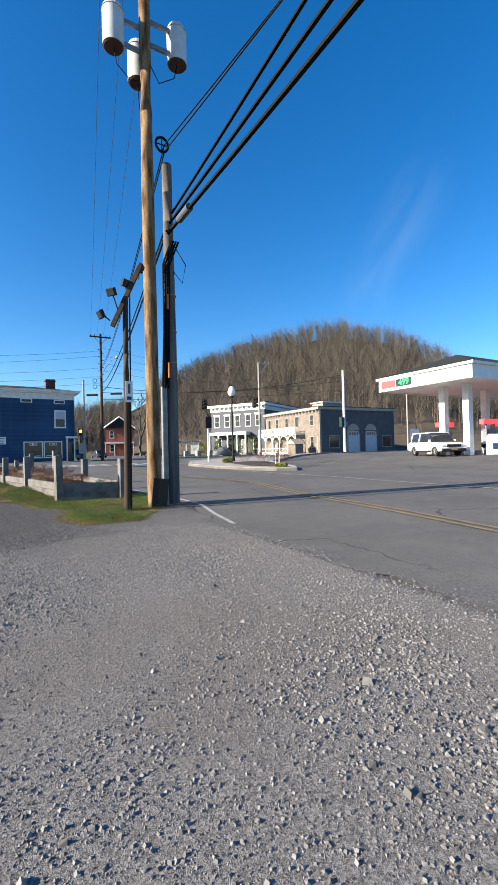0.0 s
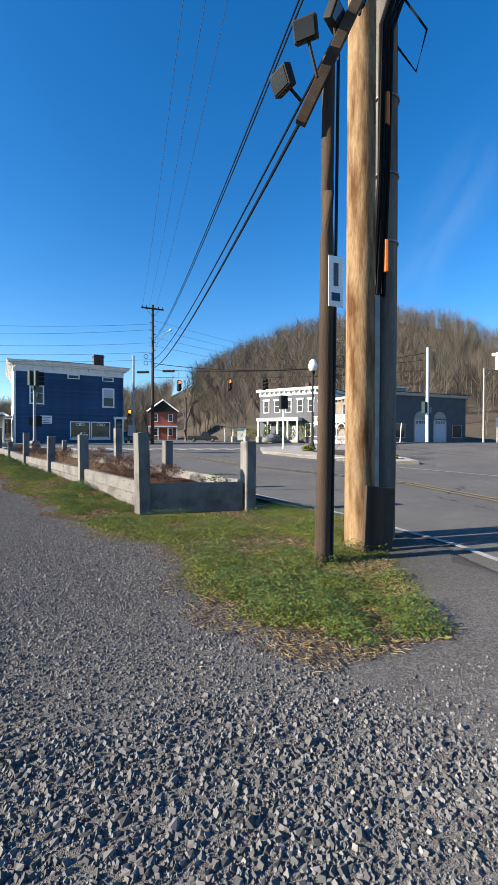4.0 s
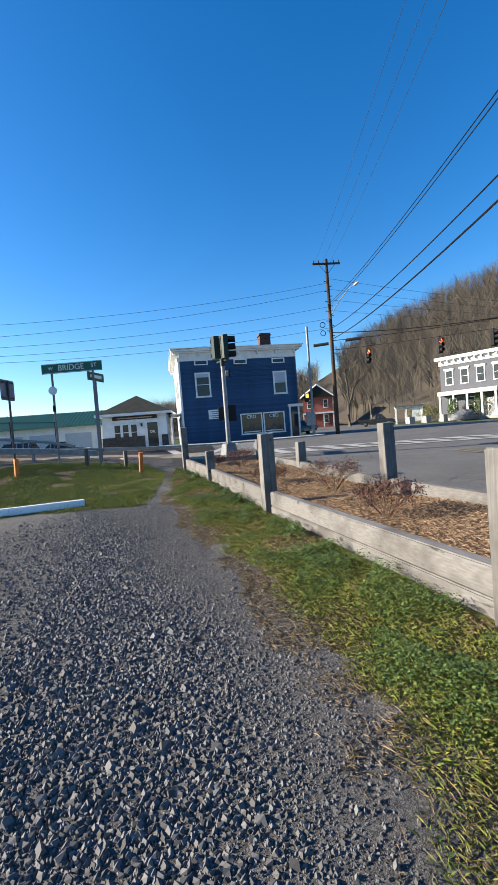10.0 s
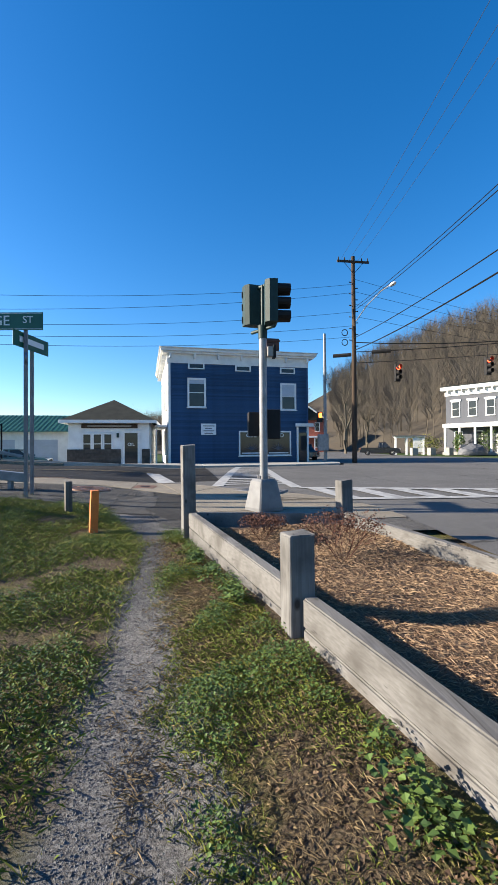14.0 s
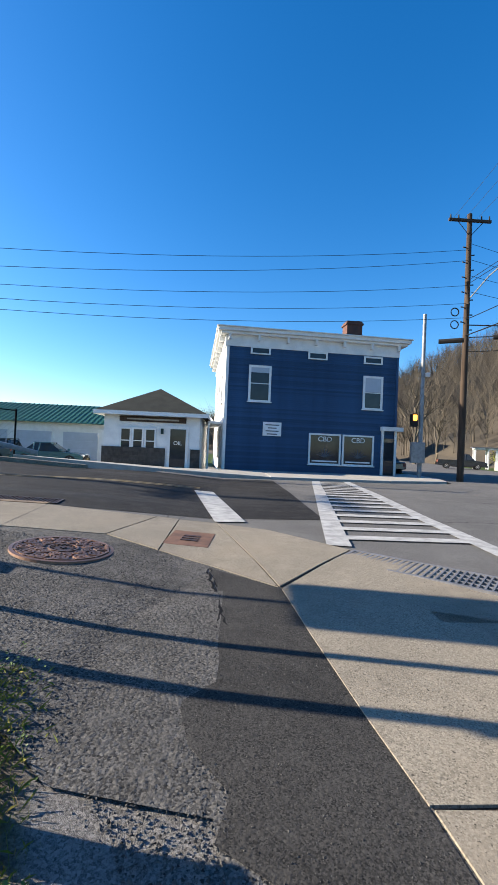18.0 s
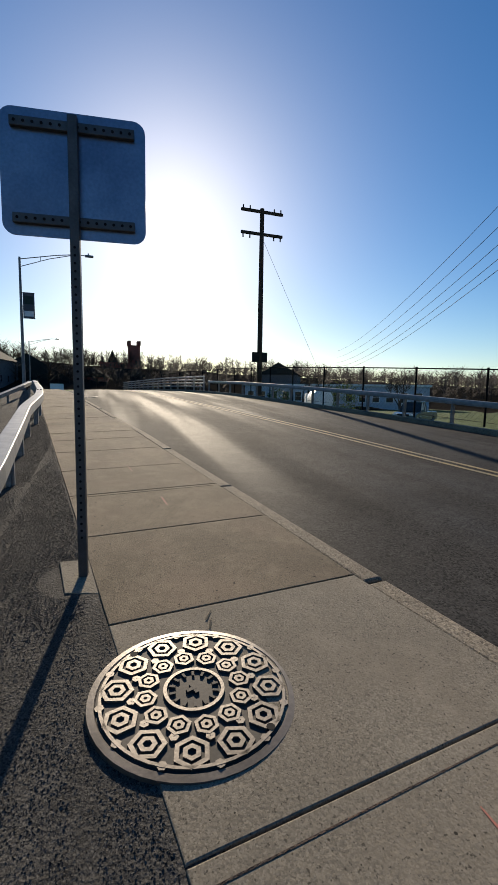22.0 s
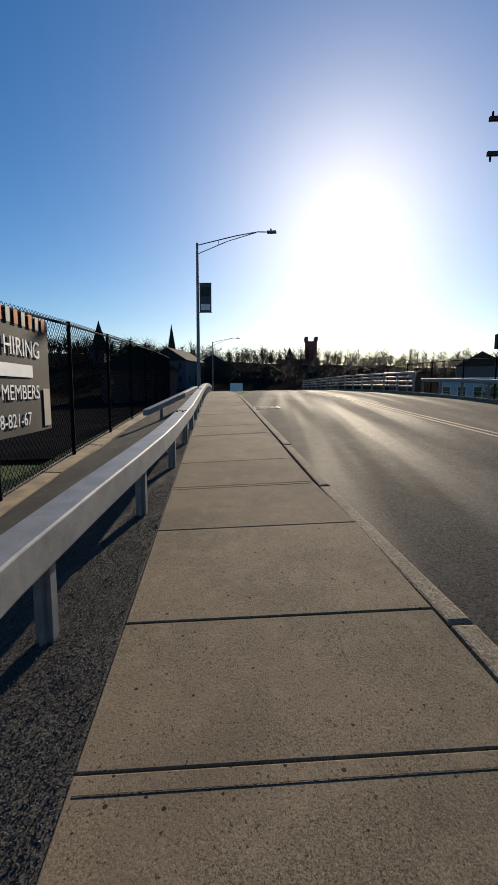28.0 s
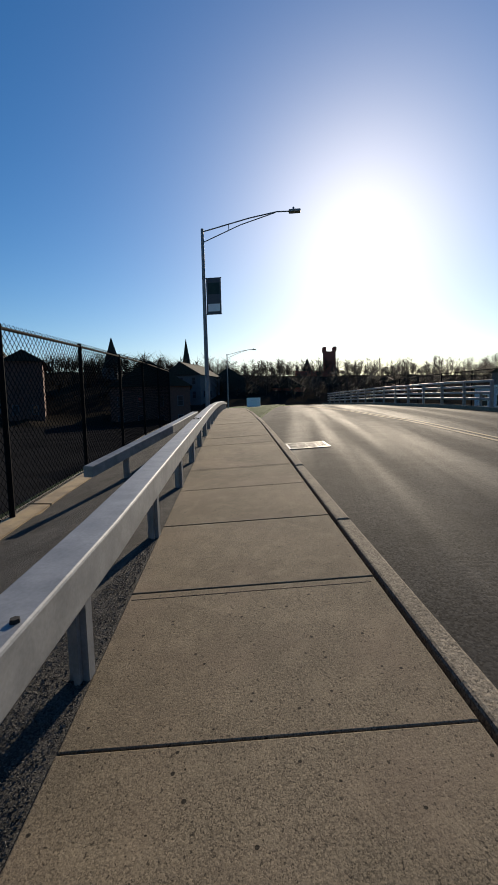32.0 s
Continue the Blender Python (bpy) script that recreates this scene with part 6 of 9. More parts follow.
hp = thing("handhole_cover", pose(-6.14, 32.88, hz + 0.022, math.degrees(math.atan((gz(-6.14, 33.2) - gz(-6.14, 32.6)) / 0.6)), -math.degrees(math.atan((gz(-5.8, 32.88) - gz(-6.5, 32.88)) / 0.7)), -4), "rust-red cast handhole cover in the sidewalk", "utility cover")
pl_ = part("plate", B((-0.27, 0.27, -0.40, 0.40, -0.03, 0.008), bevel=0.004), RUSTP, hp)
for k in range(3):
    part("raised_letter", B((-0.10, 0.10, -0.16 + 0.12 * k, -0.09 + 0.12 * k, 0.008, 0.016)), RUST, pl_)
def grate(x, y, z, lx, ly, rz, label, steel=GALVD):
    tx = math.degrees(math.atan((gz(x, y + 0.4) - gz(x, y - 0.4)) / 0.8))
    ty = -math.degrees(math.atan((gz(x + 0.4, y) - gz(x - 0.4, y)) / 0.8))
    g = thing("drain_grate", pose(x, y, z, tx, ty, rz), label, "drain grate")
    part("pit", B((-lx / 2, lx / 2, -ly / 2, ly / 2, -0.05, -0.035)), CABLE, g)
    part("frame", B((-lx / 2 - 0.04, lx / 2 + 0.04, -ly / 2 - 0.04, -ly / 2, -0.05, 0.006), (-lx / 2 - 0.04, lx / 2 + 0.04, ly / 2, ly / 2 + 0.04, -0.05, 0.006), (-lx / 2 - 0.04, -lx / 2, -ly / 2, ly / 2, -0.05, 0.006), (lx / 2, lx / 2 + 0.04, -ly / 2, ly / 2, -0.05, 0.006)), steel, g)
    n = int(lx / 0.06)
    for k in range(n):
        part("bar", B((-lx / 2 + lx * (k + 0.35) / n, -lx / 2 + lx * (k + 0.65) / n, -ly / 2, ly / 2, -0.035, 0.004)), steel, g)
    for k in range(3):
        part("cross_bar", B((-lx / 2, lx / 2, -ly / 2 + ly * (k + 1) / 4 - 0.008, -ly / 2 + ly * (k + 1) / 4 + 0.008, -0.035, 0.002)), steel, g)


grate(-9.12, 34.62, bz(-9.12, 34.62) + 0.012, 1.25, 0.42, 8, "dark rusted iron drain grate at the kerb", RUST)
grate(-31.8, 31.55, bz(-31.8, 31.55) + 0.015, 0.7, 0.8, 8, "dark steel drain grate at the kerb", POSTD)
grate(-3.58, 31.78, gz(-3.58, 31.78) + 0.024, 1.85, 0.46, -40, "long grey steel trench grate at the corner kerb")
bm = bmesh.new()
plate = [(-8.5, 34.22), (-9.72, 34.05), (-9.74, 34.22), (-8.5, 34.39)]
solid("inlet_plate", drape(plate[::-1], 0.028, 0.5, 0.1), PLATEY, "rusty yellow-brown steel kerb plate over the drain inlet", "drain plate")

# ---- road sign seen from behind ----
rs = thing("road_sign", pose(-11.72, 31.93, gz(-11.72, 31.93), 0, 0, 82), "square road sign seen from behind on a perforated steel post", "road sign")
part("post", B((-0.03, 0.03, -0.03, 0.03, -0.2, 3.06), bevel=0.006), POSTD, rs)
for k in range(40):
    part("punch_hole", C(((0, -0.0305, 0.3 + k * 0.05), (0, -0.032, 0.3 + k * 0.05), 0.009, 0.009, 6)), CABLE, rs)
pan = bmesh.new()
outline = [(cx * 0.37 + 0.08 * math.cos(a), cz * 0.31 + 0.08 * math.sin(a)) for cx, cz, a0 in ((1, 1, 0), (-1, 1, 90), (-1, -1, 180), (1, -1, 270)) for a in (radians(a0 + 18 * k) for k in range(6))]
prism(pan, outline, -0.042, -0.035)
bmesh.ops.transform(pan, matrix=pose(0, 0, 2.71, 90, 0, 0), verts=pan.verts)
pn = part("sign_panel", pan, SIGNBACK, rs, "bare aluminium sign back")
for z in (2.42, 3.0):
    br = part("brace", B((-0.38, 0.38, 0.0, 0.034, z - 0.03, z + 0.03), bevel=0.005), POSTD, rs)
    for k in range(14):
        part("punch_hole", C(((-0.35 + k * 0.054, -0.001, z), (-0.35 + k * 0.054, -0.003, z), 0.01, 0.01, 6)), CABLE, br)
slab_quad(tagged(new("pavement_patch"), "pale concrete footing patch at the sign post", "concrete patch", "", "structure"), "slab", [(-12.0, 31.75), (-11.5, 31.82), (-11.42, 32.06), (-11.95, 32.02)], 0.017, 0.1, CONCM, 0.005)

# ---- street lights on the bridge ----
def street_light(x, y, h, arm, label):
    s = thing("street_lamp", pose(x, y, gz(x, y), 0, 0, 0), label, "street lamp", "bridge street lamps")
    part("mast", C(((0, 0, -0.2), (0, 0, h), 0.13, 0.08, 14)), GALVD, s, smooth=True)
    part("base_flange", B((-0.2, 0.2, -0.2, 0.2, 0, 0.05), bevel=0.01), GALVD, s)
    bm = bmesh.new()
    pipe(bm, [(0, 0, h - 0.15), (0, arm * 0.5, h + 0.40), (0, arm * 0.78, h + 0.62), (0, arm * 0.92, h + 0.60)], 0.035, 8)
    a = part("arm", bm, GALVD, s, smooth=True)
    bm = bmesh.new()
    pipe(bm, [(0, 0, h - 0.7), (0, arm * 0.4, h + 0.08), (0, arm * 0.76, h + 0.58)], 0.028, 8)
    part("arm_brace", bm, GALVD, s, smooth=True)
    part("strut", C(((0, arm * 0.28, h - 0.14), (0, arm * 0.28, h + 0.16), 0.02, 0.02, 6)), GALVD, s)
    hd = part("lamp_head", B((-0.16, 0.16, arm * 0.9, arm * 0.9 + 0.62, h + 0.52, h + 0.66), bevel=0.05), GALVD, a)
    part("photocell", C(((0, arm * 0.9 + 0.25, h + 0.66), (0, arm * 0.9 + 0.25, h + 0.8), 0.05, 0.05, 8)), GALVD, hd)
    return s


l1 = street_light(-45.9, 26.6, 9.9, 5.1, "tall grey street lamp with a long arm and a hanging banner")
part("banner_arm", C(((0, 0, 7.35), (0, 0.95, 7.35), 0.02, 0.02, 6)), DARKM, l1)
part("banner_arm", C(((0, 0, 5.45), (0, 0.95, 5.45), 0.02, 0.02, 6)), DARKM, l1)
bn = part("banner", B((-0.01, 0.01, 0.12, 0.92, 5.45, 7.35)), GREYV, l1, "dark printed pole banner")
part("banner_panel", B((0.011, 0.014, 0.2, 0.84, 5.6, 6.0)), SIGNWHITE, bn)
part("banner_panel", B((0.011, 0.014, 0.2, 0.84, 6.5, 7.1)), SIGGREEN, bn)
street_light(-96, 20.3, 9.0, 4.8, "distant grey street lamp with a long arm")

# ---- banner on the fence ----
bnr = thing("fence_banner", pose(0, 0, 0), "dark hiring banner tied to the chain-link fence", "banner")
bx0, bx1 = -20.26, -23.47
bm = bmesh.new()
rows_ = []
for i in range(25):
    t = i / 24
    x = bx0 + (bx1 - bx0) * t
    col = []
    for j in range(13):
        u = j / 12
        z = 1.83 + u * (1.81 - 0.03 * t) - 0.05 * math.sin(math.pi * t) * u
        bulge = 0.05 + 0.008 * math.sin(3 * t * math.pi + 2 * u) * (1 - u) + 0.006 * noise.noise(Vector((t * 5, u * 4, 3)))
        col.append(bm.verts.new((x, fence_line(x) + bulge, z)))
    rows_.append(col)
for a, b in zip(rows_, rows_[1:]):
    for j in range(12):
        bm.faces.new((a[j], a[j + 1], b[j + 1], b[j]))
part("cloth", bm, TARP, bnr, "glossy black banner cloth", True)
rzb = math.degrees(math.atan2(0.139, 1)) + 180
for txt, sz, u in (("NOW HIRING", 0.36, 0.70), ("TEAM MEMBERS", 0.30, 0.34), ("518-821-67", 0.27, 0.12)):
    xm = (bx0 + bx1) / 2 - (0.15 if u < 0.2 else 0.08)
    words(txt, sz, pose(xm, fence_line(xm) + 0.070, 1.83 + u * 1.78, 0, 0, rzb), SIGNWHITE, bnr, label="pale lettering on the banner")
xm = (bx0 + bx1) / 2 - 0.05
nb = part("name_bar", B((-0.85, 0.85, -0.004, 0.004, -0.09, 0.09)), SIGNWHITE, bnr, "pale bar of unreadable name")
nb.matrix_basis = pose(xm, fence_line(xm) + 0.070, 1.83 + 0.52 * 1.78, 0, 0, rzb)
for k in range(13):
    x = bx0 - 0.15 - k * 0.235
    s_ = part("stripe", B((-0.06, 0.06, -0.004, 0.004, -0.10, 0.10)), CREAM if k % 2 else ORANGE, bnr, "tan awning stripe print")
    s_.matrix_basis = pose(x, fence_line(x) + 0.072, 3.50, 0, 0, rzb)
cn = part("picture_print", B((-0.13, 0.13, -0.004, 0.004, -0.3, 0.3)), CREAM, bnr, "tan food picture in the corner")
cn.matrix_basis = pose(bx1 + 0.22, fence_line(bx1 + 0.22) + 0.074, 2.2, 0, 0, rzb)

# ---- gas station ----
GS = 0.62
can = thing("gas_canopy", pose(22.5, 15.0, GS), "white gas station canopy with a grey hipped roof and price sign", "canopy")
CW, CD = 15.5, 7.5
part("fascia", B((0, 0.12, 0, CD, 4.75, 5.75), (0, CW, -0.12, 0, 4.75, 5.75), (0, CW, CD, CD + 0.12, 4.75, 5.75), (CW - 0.12, CW, 0, CD, 4.75, 5.75)), WHITE, can, "white fascia band")
part("soffit", B((0.12, CW - 0.12, 0.0, CD, 4.85, 4.95)), WHITE, can)
part("cornice", B((-0.15, CW + 0.15, -0.28, -0.12, 5.62, 5.80), (-0.15, 0.0, -0.12, CD + 0.12, 5.62, 5.80), (-0.15, CW + 0.15, CD + 0.12, CD + 0.27, 5.62, 5.80), bevel=0.03), WHITE, can)
bm = bmesh.new()
v = [bm.verts.new(p) for p in ((-0.15, -0.25, 5.8), (CW + 0.15, -0.25, 5.8), (CW + 0.15, CD + 0.25, 5.8), (-0.15, CD + 0.25, 5.8), (4.2, CD / 2, 7.3), (CW - 4.2, CD / 2, 7.3))]
for f in ((0, 1, 5, 4), (1, 2, 5), (2, 3, 4, 5), (3, 0, 4)):
    bm.faces.new([v[i] for i in f])
part("roof", bm, ROOFD, can, "grey shingle hipped roof")
for x in (2.9, 8.0, 12.6):
    for y in (2.2, 4.1):
        part("column", B((x - 0.24, x + 0.24, y - 0.24, y + 0.24, -0.4, 4.85), bevel=0.03), WHITE, can)
ps = part("price_sign", B((-0.06, -0.005, CD - 3.15, CD - 0.1, 4.85, 5.6)), SIGNWHITE, can, "lit price sign, red and green digits")
part("price_panel", B((-0.08, -0.06, CD - 1.55, CD - 0.25, 4.95, 5.5)), REDL, ps, "red price panel")
part("price_panel", B((-0.08, -0.06, CD - 3.0, CD - 1.65, 4.95, 5.5)), SIGGREEN, ps, "green price panel")
words("499", 0.62, pose(-0.085, CD - 2.35, 5.22, 0, 0, -90), GREENL, ps)
for x, y in ((5.4, 2.2), (5.4, 5.9), (10.4, 4.0)):
    pm = thing("fuel_pump", pose(22.5 + x, 15 + y, GS), "grey and red fuel pump on a raised island", "fuel pump", "fuel pumps")
    part("island", B((-1.6, 1.6, -0.5, 0.5, -0.2, 0.15), bevel=0.03), CONCL, pm)
    part("cabinet", B((-0.45, 0.45, -0.3, 0.3, 0.15, 1.65), bevel=0.03), GALVD, pm)
    part("topper", B((-0.7, 0.7, -0.34, 0.34, 2.0, 2.35), bevel=0.02), REDL, pm, "red pump topper")
    for s in (-0.42, 0.42):
        part("support", B((s - 0.04, s + 0.04, -0.05, 0.05, 1.65, 2.0)), GALVD, pm)
iceb = thing("vending_box", pose(26.6, 15.9, GS, 0, 0, -30), "small white and blue bin with an arched red top", "bin")
part("body", B((-0.6, 0.6, -0.35, 0.35, -0.2, 0.95), bevel=0.04), SIGNWHITE, iceb)
part("label", B((-0.5, 0.5, -0.36, -0.35, 0.2, 0.6)), BLUE, iceb)
part("top", C(((-0.55, 0, 0.9), (0.55, 0, 0.9), 0.34, 0.34, 16)), SIGNWHITE, iceb)

# ---- vehicles ----
PAINTS = {}
def paint(name, c):
    if name not in PAINTS:
        m = mat(name, c, tuple(v * 0.9 for v in c), 1, 20, 0.22, 0.0, bump=0.0, fine=0.05)
        m.node_tree.nodes["Principled BSDF"].inputs["Coat Weight"].default_value = 0.6
        PAINTS[name] = m
    return PAINTS[name]


def vehicle(name, m, label, cat, colour, L=4.7, W=1.88, H=1.72, kind="suv"):
    """A road vehicle along +x: shaped body shell, glass house, wheels, lamps, plate."""
    c = thing(name, m, label, cat)
    pc = paint(*colour)
    hood = {"suv": 0.98, "sedan": 0.88, "pickup": 1.08, "truck": 1.25}[kind]
    w2 = W / 2
    wx0, wx1, wr = -L * 0.31, L * 0.31, 0.36
    side = [(-L / 2, 0.42), (-L / 2 + 0.02, hood - 0.05), (-L / 2 + 0.12, hood)]
    side += [(L * 0.2, hood), (L * 0.42, hood - 0.08), (L / 2 - 0.04, hood - 0.24), (L / 2, 0.62), (L / 2 - 0.05, 0.36)]
    for cx in (wx1, wx0):
        side += [(cx + wr * 1.15 * math.cos(a), 0.34 + wr * 1.15 * math.sin(a)) for a in np.linspace(0, math.pi, 7)]
    bm = bmesh.new()
    lo = [bm.verts.new((x, -w2, z)) for x, z in side]
    hi = [bm.verts.new((x, w2, z)) for x, z in side]
    fa, fb = bm.faces.new(lo), bm.faces.new(hi[::-1])
    for i in range(len(side)):
        j = (i + 1) % len(side)
        bm.faces.new((lo[j], lo[i], hi[i], hi[j]))
    bmesh.ops.bevel(bm, geom=[e for e in bm.edges if e.verts[0].co.z > 0.5 and e.verts[1].co.z > 0.5 and abs(abs(e.verts[0].co.y) - w2) < 1e-4], offset=0.07, segments=3, affect="EDGES")
    part("body", bm, pc, c, smooth=True)
    if kind == "suv":
        top = [(-L / 2 + 0.10, hood - 0.02), (-L / 2 + 0.38, H - 0.08), (L * 0.02, H), (L * 0.10, H - 0.04), (L * 0.24, hood - 0.02)]
    elif kind == "sedan":
        top = [(-L * 0.34, hood - 0.02), (-L * 0.2, H - 0.04), (L * 0.02, H), (L * 0.2, hood - 0.02)]
    else:
        top = [(-L * 0.05, hood - 0.02), (-L * 0.02, H - 0.03), (L * 0.14, H), (L * 0.26, hood - 0.02)]
    bm = bmesh.new()
    for s in (1,):
        a = [bm.verts.new((x, -w2 + (0.06 if z < hood else 0.22), z)) for x, z in top]
        b = [bm.verts.new((x, w2 - (0.06 if z < hood else 0.22), z)) for x, z in top]
        bm.faces.new(a), bm.faces.new(b[::-1])
        for i in range(len(top)):
            j = (i + 1) % len(top)
            bm.faces.new((a[j], a[i], b[i], b[j]))
    bmesh.ops.bevel(bm, geom=bm.edges[:], offset=0.05, segments=2, affect="EDGES")
    part("cabin", bm, GLASS, c, "dark glazed cabin", True)
    xs, zs = [p[0] for p in top], [p[1] for p in top]
    part("roof", B((xs[1] - 0.02, xs[-2] + 0.05, -w2 + 0.2, w2 - 0.2, H - 0.05, H + 0.02), bevel=0.025), pc, c)
    for s in (-1, 1):
        for px_ in ((xs[0] + xs[-1]) / 2 - 0.25, xs[1] - 0.02 if kind == "suv" else xs[1]):
            bm = bmesh.new()
            cyl(bm, (px_, s * (w2 - 0.07), hood - 0.02), (px_ + 0.05, s * (w2 - 0.21), H - 0.03), 0.045, n=6)
            part("pillar", bm, pc, c)
        part("mirror", B((L * 0.17, L * 0.17 + 0.16, s * (w2 + 0.02) - 0.07, s * (w2 + 0.02) + 0.07, hood + 0.02, hood + 0.18), bevel=0.03), pc, c)
        part("headlight", B((L / 2 - 0.22, L / 2 - 0.01, s * (w2 - 0.32) - 0.22, s * (w2 - 0.32) + 0.22, hood - 0.30, hood - 0.16), bevel=0.03), SIGNWHITE, c)
        part("tail_light", B((-L / 2 - 0.01, -L / 2 + 0.1, s * (w2 - 0.14) - 0.09, s * (w2 - 0.14) + 0.09, hood - 0.32, hood - 0.06), bevel=0.02), BRICKR, c)
        for k, cx in enumerate((wx0, wx1)):
            wl_ = new("wheel")
            wl_.parent = c
            wl_.location = (cx, s * (w2 - 0.12), 0.34)
            bm = bmesh.new()
            cyl(bm, (0, -0.11, 0), (0, 0.11, 0), 0.34, n=22)
            bmesh.ops.bevel(bm, geom=[e for e in bm.edges if abs(e.verts[0].co.y - e.verts[1].co.y) < 1e-5], offset=0.03, segments=2, affect="EDGES")
            part("tyre", bm, TYRE, wl_)
            bm = bmesh.new()
            cyl(bm, (0, s * 0.10, 0), (0, s * 0.118, 0), 0.09, 0.07, 10)
            for q in range(5):
                aa = q * 2 * math.pi / 5
                cyl(bm, (0, s * 0.112, 0), (0.21 * math.cos(aa), s * 0.112, 0.21 * math.sin(aa)), 0.03, 0.035, 5)
            bmesh.ops.create_cone(bm, cap_ends=False, segments=20, radius1=0.235, radius2=0.21, depth=0.03, matrix=Matrix.Translation((0, s * 0.11, 0)) @ Matrix.Rotation(math.pi / 2, 4, "X"))
            part("rim", bm, RIM, wl_)
        part("sill", B((wx0 + 0.45, wx1 - 0.45, s * w2 - 0.02, s * w2 + 0.02, 0.26, 0.40), bevel=0.015), DARKM, c)
    part("grille", B((L / 2 - 0.05, L / 2 + 0.015, -0.5, 0.5, hood - 0.36, hood - 0.18), bevel=0.015), DARKM, c)
    part("bumper", B((L / 2 - 0.18, L / 2 + 0.06, -w2 + 0.06, w2 - 0.06, 0.32, 0.52), bevel=0.05), DARKM, c)
    part("number_plate", B((L / 2 + 0.06, L / 2 + 0.07, -0.22, 0.22, 0.40, 0.52)), LINEY, c)
    return c


WHITEP, BLACKP, GREYP, BLUEP = ("white_car_paint", (0.75, 0.75, 0.74)), ("black_car_paint", (0.015, 0.016, 0.02)), ("grey_car_paint", (0.10, 0.11, 0.12)), ("teal_car_paint", (0.06, 0.13, 0.16))
vehicle("suv", pose(24.15, 18.95, base(24.15, 18.95), 0, 0, -112), "white sport utility vehicle parked beside the fuel pumps", "car", WHITEP, 4.5, 1.85, 1.66)
vehicle("suv", pose(29.4, 17.2, GS - 0.04, 0, 0, 200), "black car at the fuel pumps", "car", BLACKP, 4.6, 1.85, 1.55, "sedan")
vehicle("car", pose(64.5, 50.0, 0.28, 0, 0, 170), "grey sedan parked beside the dark building", "car", GREYP, 4.5, 1.8, 1.45, "sedan")
vehicle("pickup_truck", pose(22.2, 79.0, 0.28, 0, 0, -22), "black pickup truck parked by the side street", "truck", BLACKP, 5.4, 1.95, 1.8, "pickup")
vehicle("car", pose(13.0, 86.0, 0.28, 0, 0, 100), "dark car parked beside the blue house", "car", BLACKP, 4.5, 1.8, 1.5, "sedan")
vehicle("car", pose(37.5, 80.0, 0.28, 0, 0, 20), "dark car parked before the grey house", "car", BLACKP, 4.5, 1.8, 1.5, "suv")
vehicle("car", pose(4.9, 58.0, 0.28, 0, 0, 95), "dark car parked beside the blue house", "car", BLACKP, 4.4, 1.8, 1.45, "sedan")
vehicle("pickup_truck", pose(-39.4, 57.9, -0.1, 0, 0, -60), "teal pickup truck with amber roof lights in the yard", "truck", BLUEP, 5.4, 2.0, 1.9, "pickup")
vehicle("car", pose(-27.6, 57.6, 0.0, 0, 0, 10), "red car parked before the garage", "car", ("red_car_paint", (0.30, 0.03, 0.02)), 4.5, 1.8, 1.45, "sedan")
vehicle("car", pose(-22.6, 57.9, 0.0, 0, 0, 175), "grey car parked before the garage", "car", GREYP, 4.6, 1.85, 1.6, "suv")
vehicle("car", pose(-17.6, 56.6, 0.0, 0, 0, 5), "teal car parked before the garage", "car", BLUEP, 4.5, 1.8, 1.45, "sedan")
tk = thing("tank_truck", pose(-47.0, 52.6, -0.1, 0, 0, 160), "white rounded tank truck parked in the yard", "truck")
bm = bmesh.new()
cyl(bm, (-2.6, 0, 1.9), (2.2, 0, 1.9), 1.02, n=20)
bmesh.ops.bevel(bm, geom=[e for e in bm.edges if abs(e.verts[0].co.x - e.verts[1].co.x) < 1e-4], offset=0.3, segments=4, affect="EDGES")
part("tank", bm, SIGNWHITE, tk, smooth=True)
part("cab", B((2.5, 4.3, -1.0, 1.0, 0.5, 2.5), bevel=0.15), SIGNWHITE, tk)
part("windshield", B((4.25, 4.32, -0.85, 0.85, 1.5, 2.3)), GLASS, tk)
part("chassis", B((-2.8, 4.2, -0.5, 0.5, 0.5, 0.85)), DARKM, tk)
for x in (-1.9, -0.9, 3.4):
    for s in (-0.85, 0.85):
        part("wheel", C(((x, s - 0.14, 0.48), (x, s + 0.14, 0.48), 0.48, 0.48, 18)), TYRE, tk)

# ---- barn-like hall with the veranda front ----
BX, BY = 42.3, 54.6
hall = thing("brick_hall", pose(0, 0, 0.25), "two-storey beige brick hall with a white veranda and dark grey flank", "building")
part("wall", B((BX, BX + 17.3, BY, BY + 16.8, -0.4, 7.5)), GREYW, hall, "dark grey flank wall")
part("front_wall", B((BX - 0.06, BX - 0.003, BY, BY + 16.8, -0.4, 7.5)), BEIGE, hall, "beige brick front")
part("corner_board", B((BX - 0.09, BX + 0.25, BY - 0.06, BY - 0.003, 0, 7.4)), CREAM, hall)
part("cornice", B((BX - 0.55, BX + 17.5, BY - 0.35, BY - 0.003, 7.3, 7.75), (BX - 0.55, BX - 0.06, BY, BY + 17.0, 7.3, 7.75), bevel=0.04), CREAM, hall)
part("roof", B((BX - 0.4, BX + 17.4, BY - 0.2, BY + 17, 7.75, 7.9)), ROOFD, hall)
for k in range(18):
    y = BY + 0.4 + k * 0.95
    part("bracket", B((BX - 0.45, BX - 0.06, y - 0.08, y + 0.08, 7.0, 7.3)), CREAM, hall)
cup = part("roof_box", B((BX + 4.0, BX + 8.2, BY + 4.0, BY + 7.0, 7.9, 9.0), bevel=0.02), CREAM, hall, "cream roof lantern")
part("lantern_cap", B((BX + 3.7, BX + 8.5, BY + 3.7, BY + 7.3, 9.0, 9.2)), WHITE, cup)
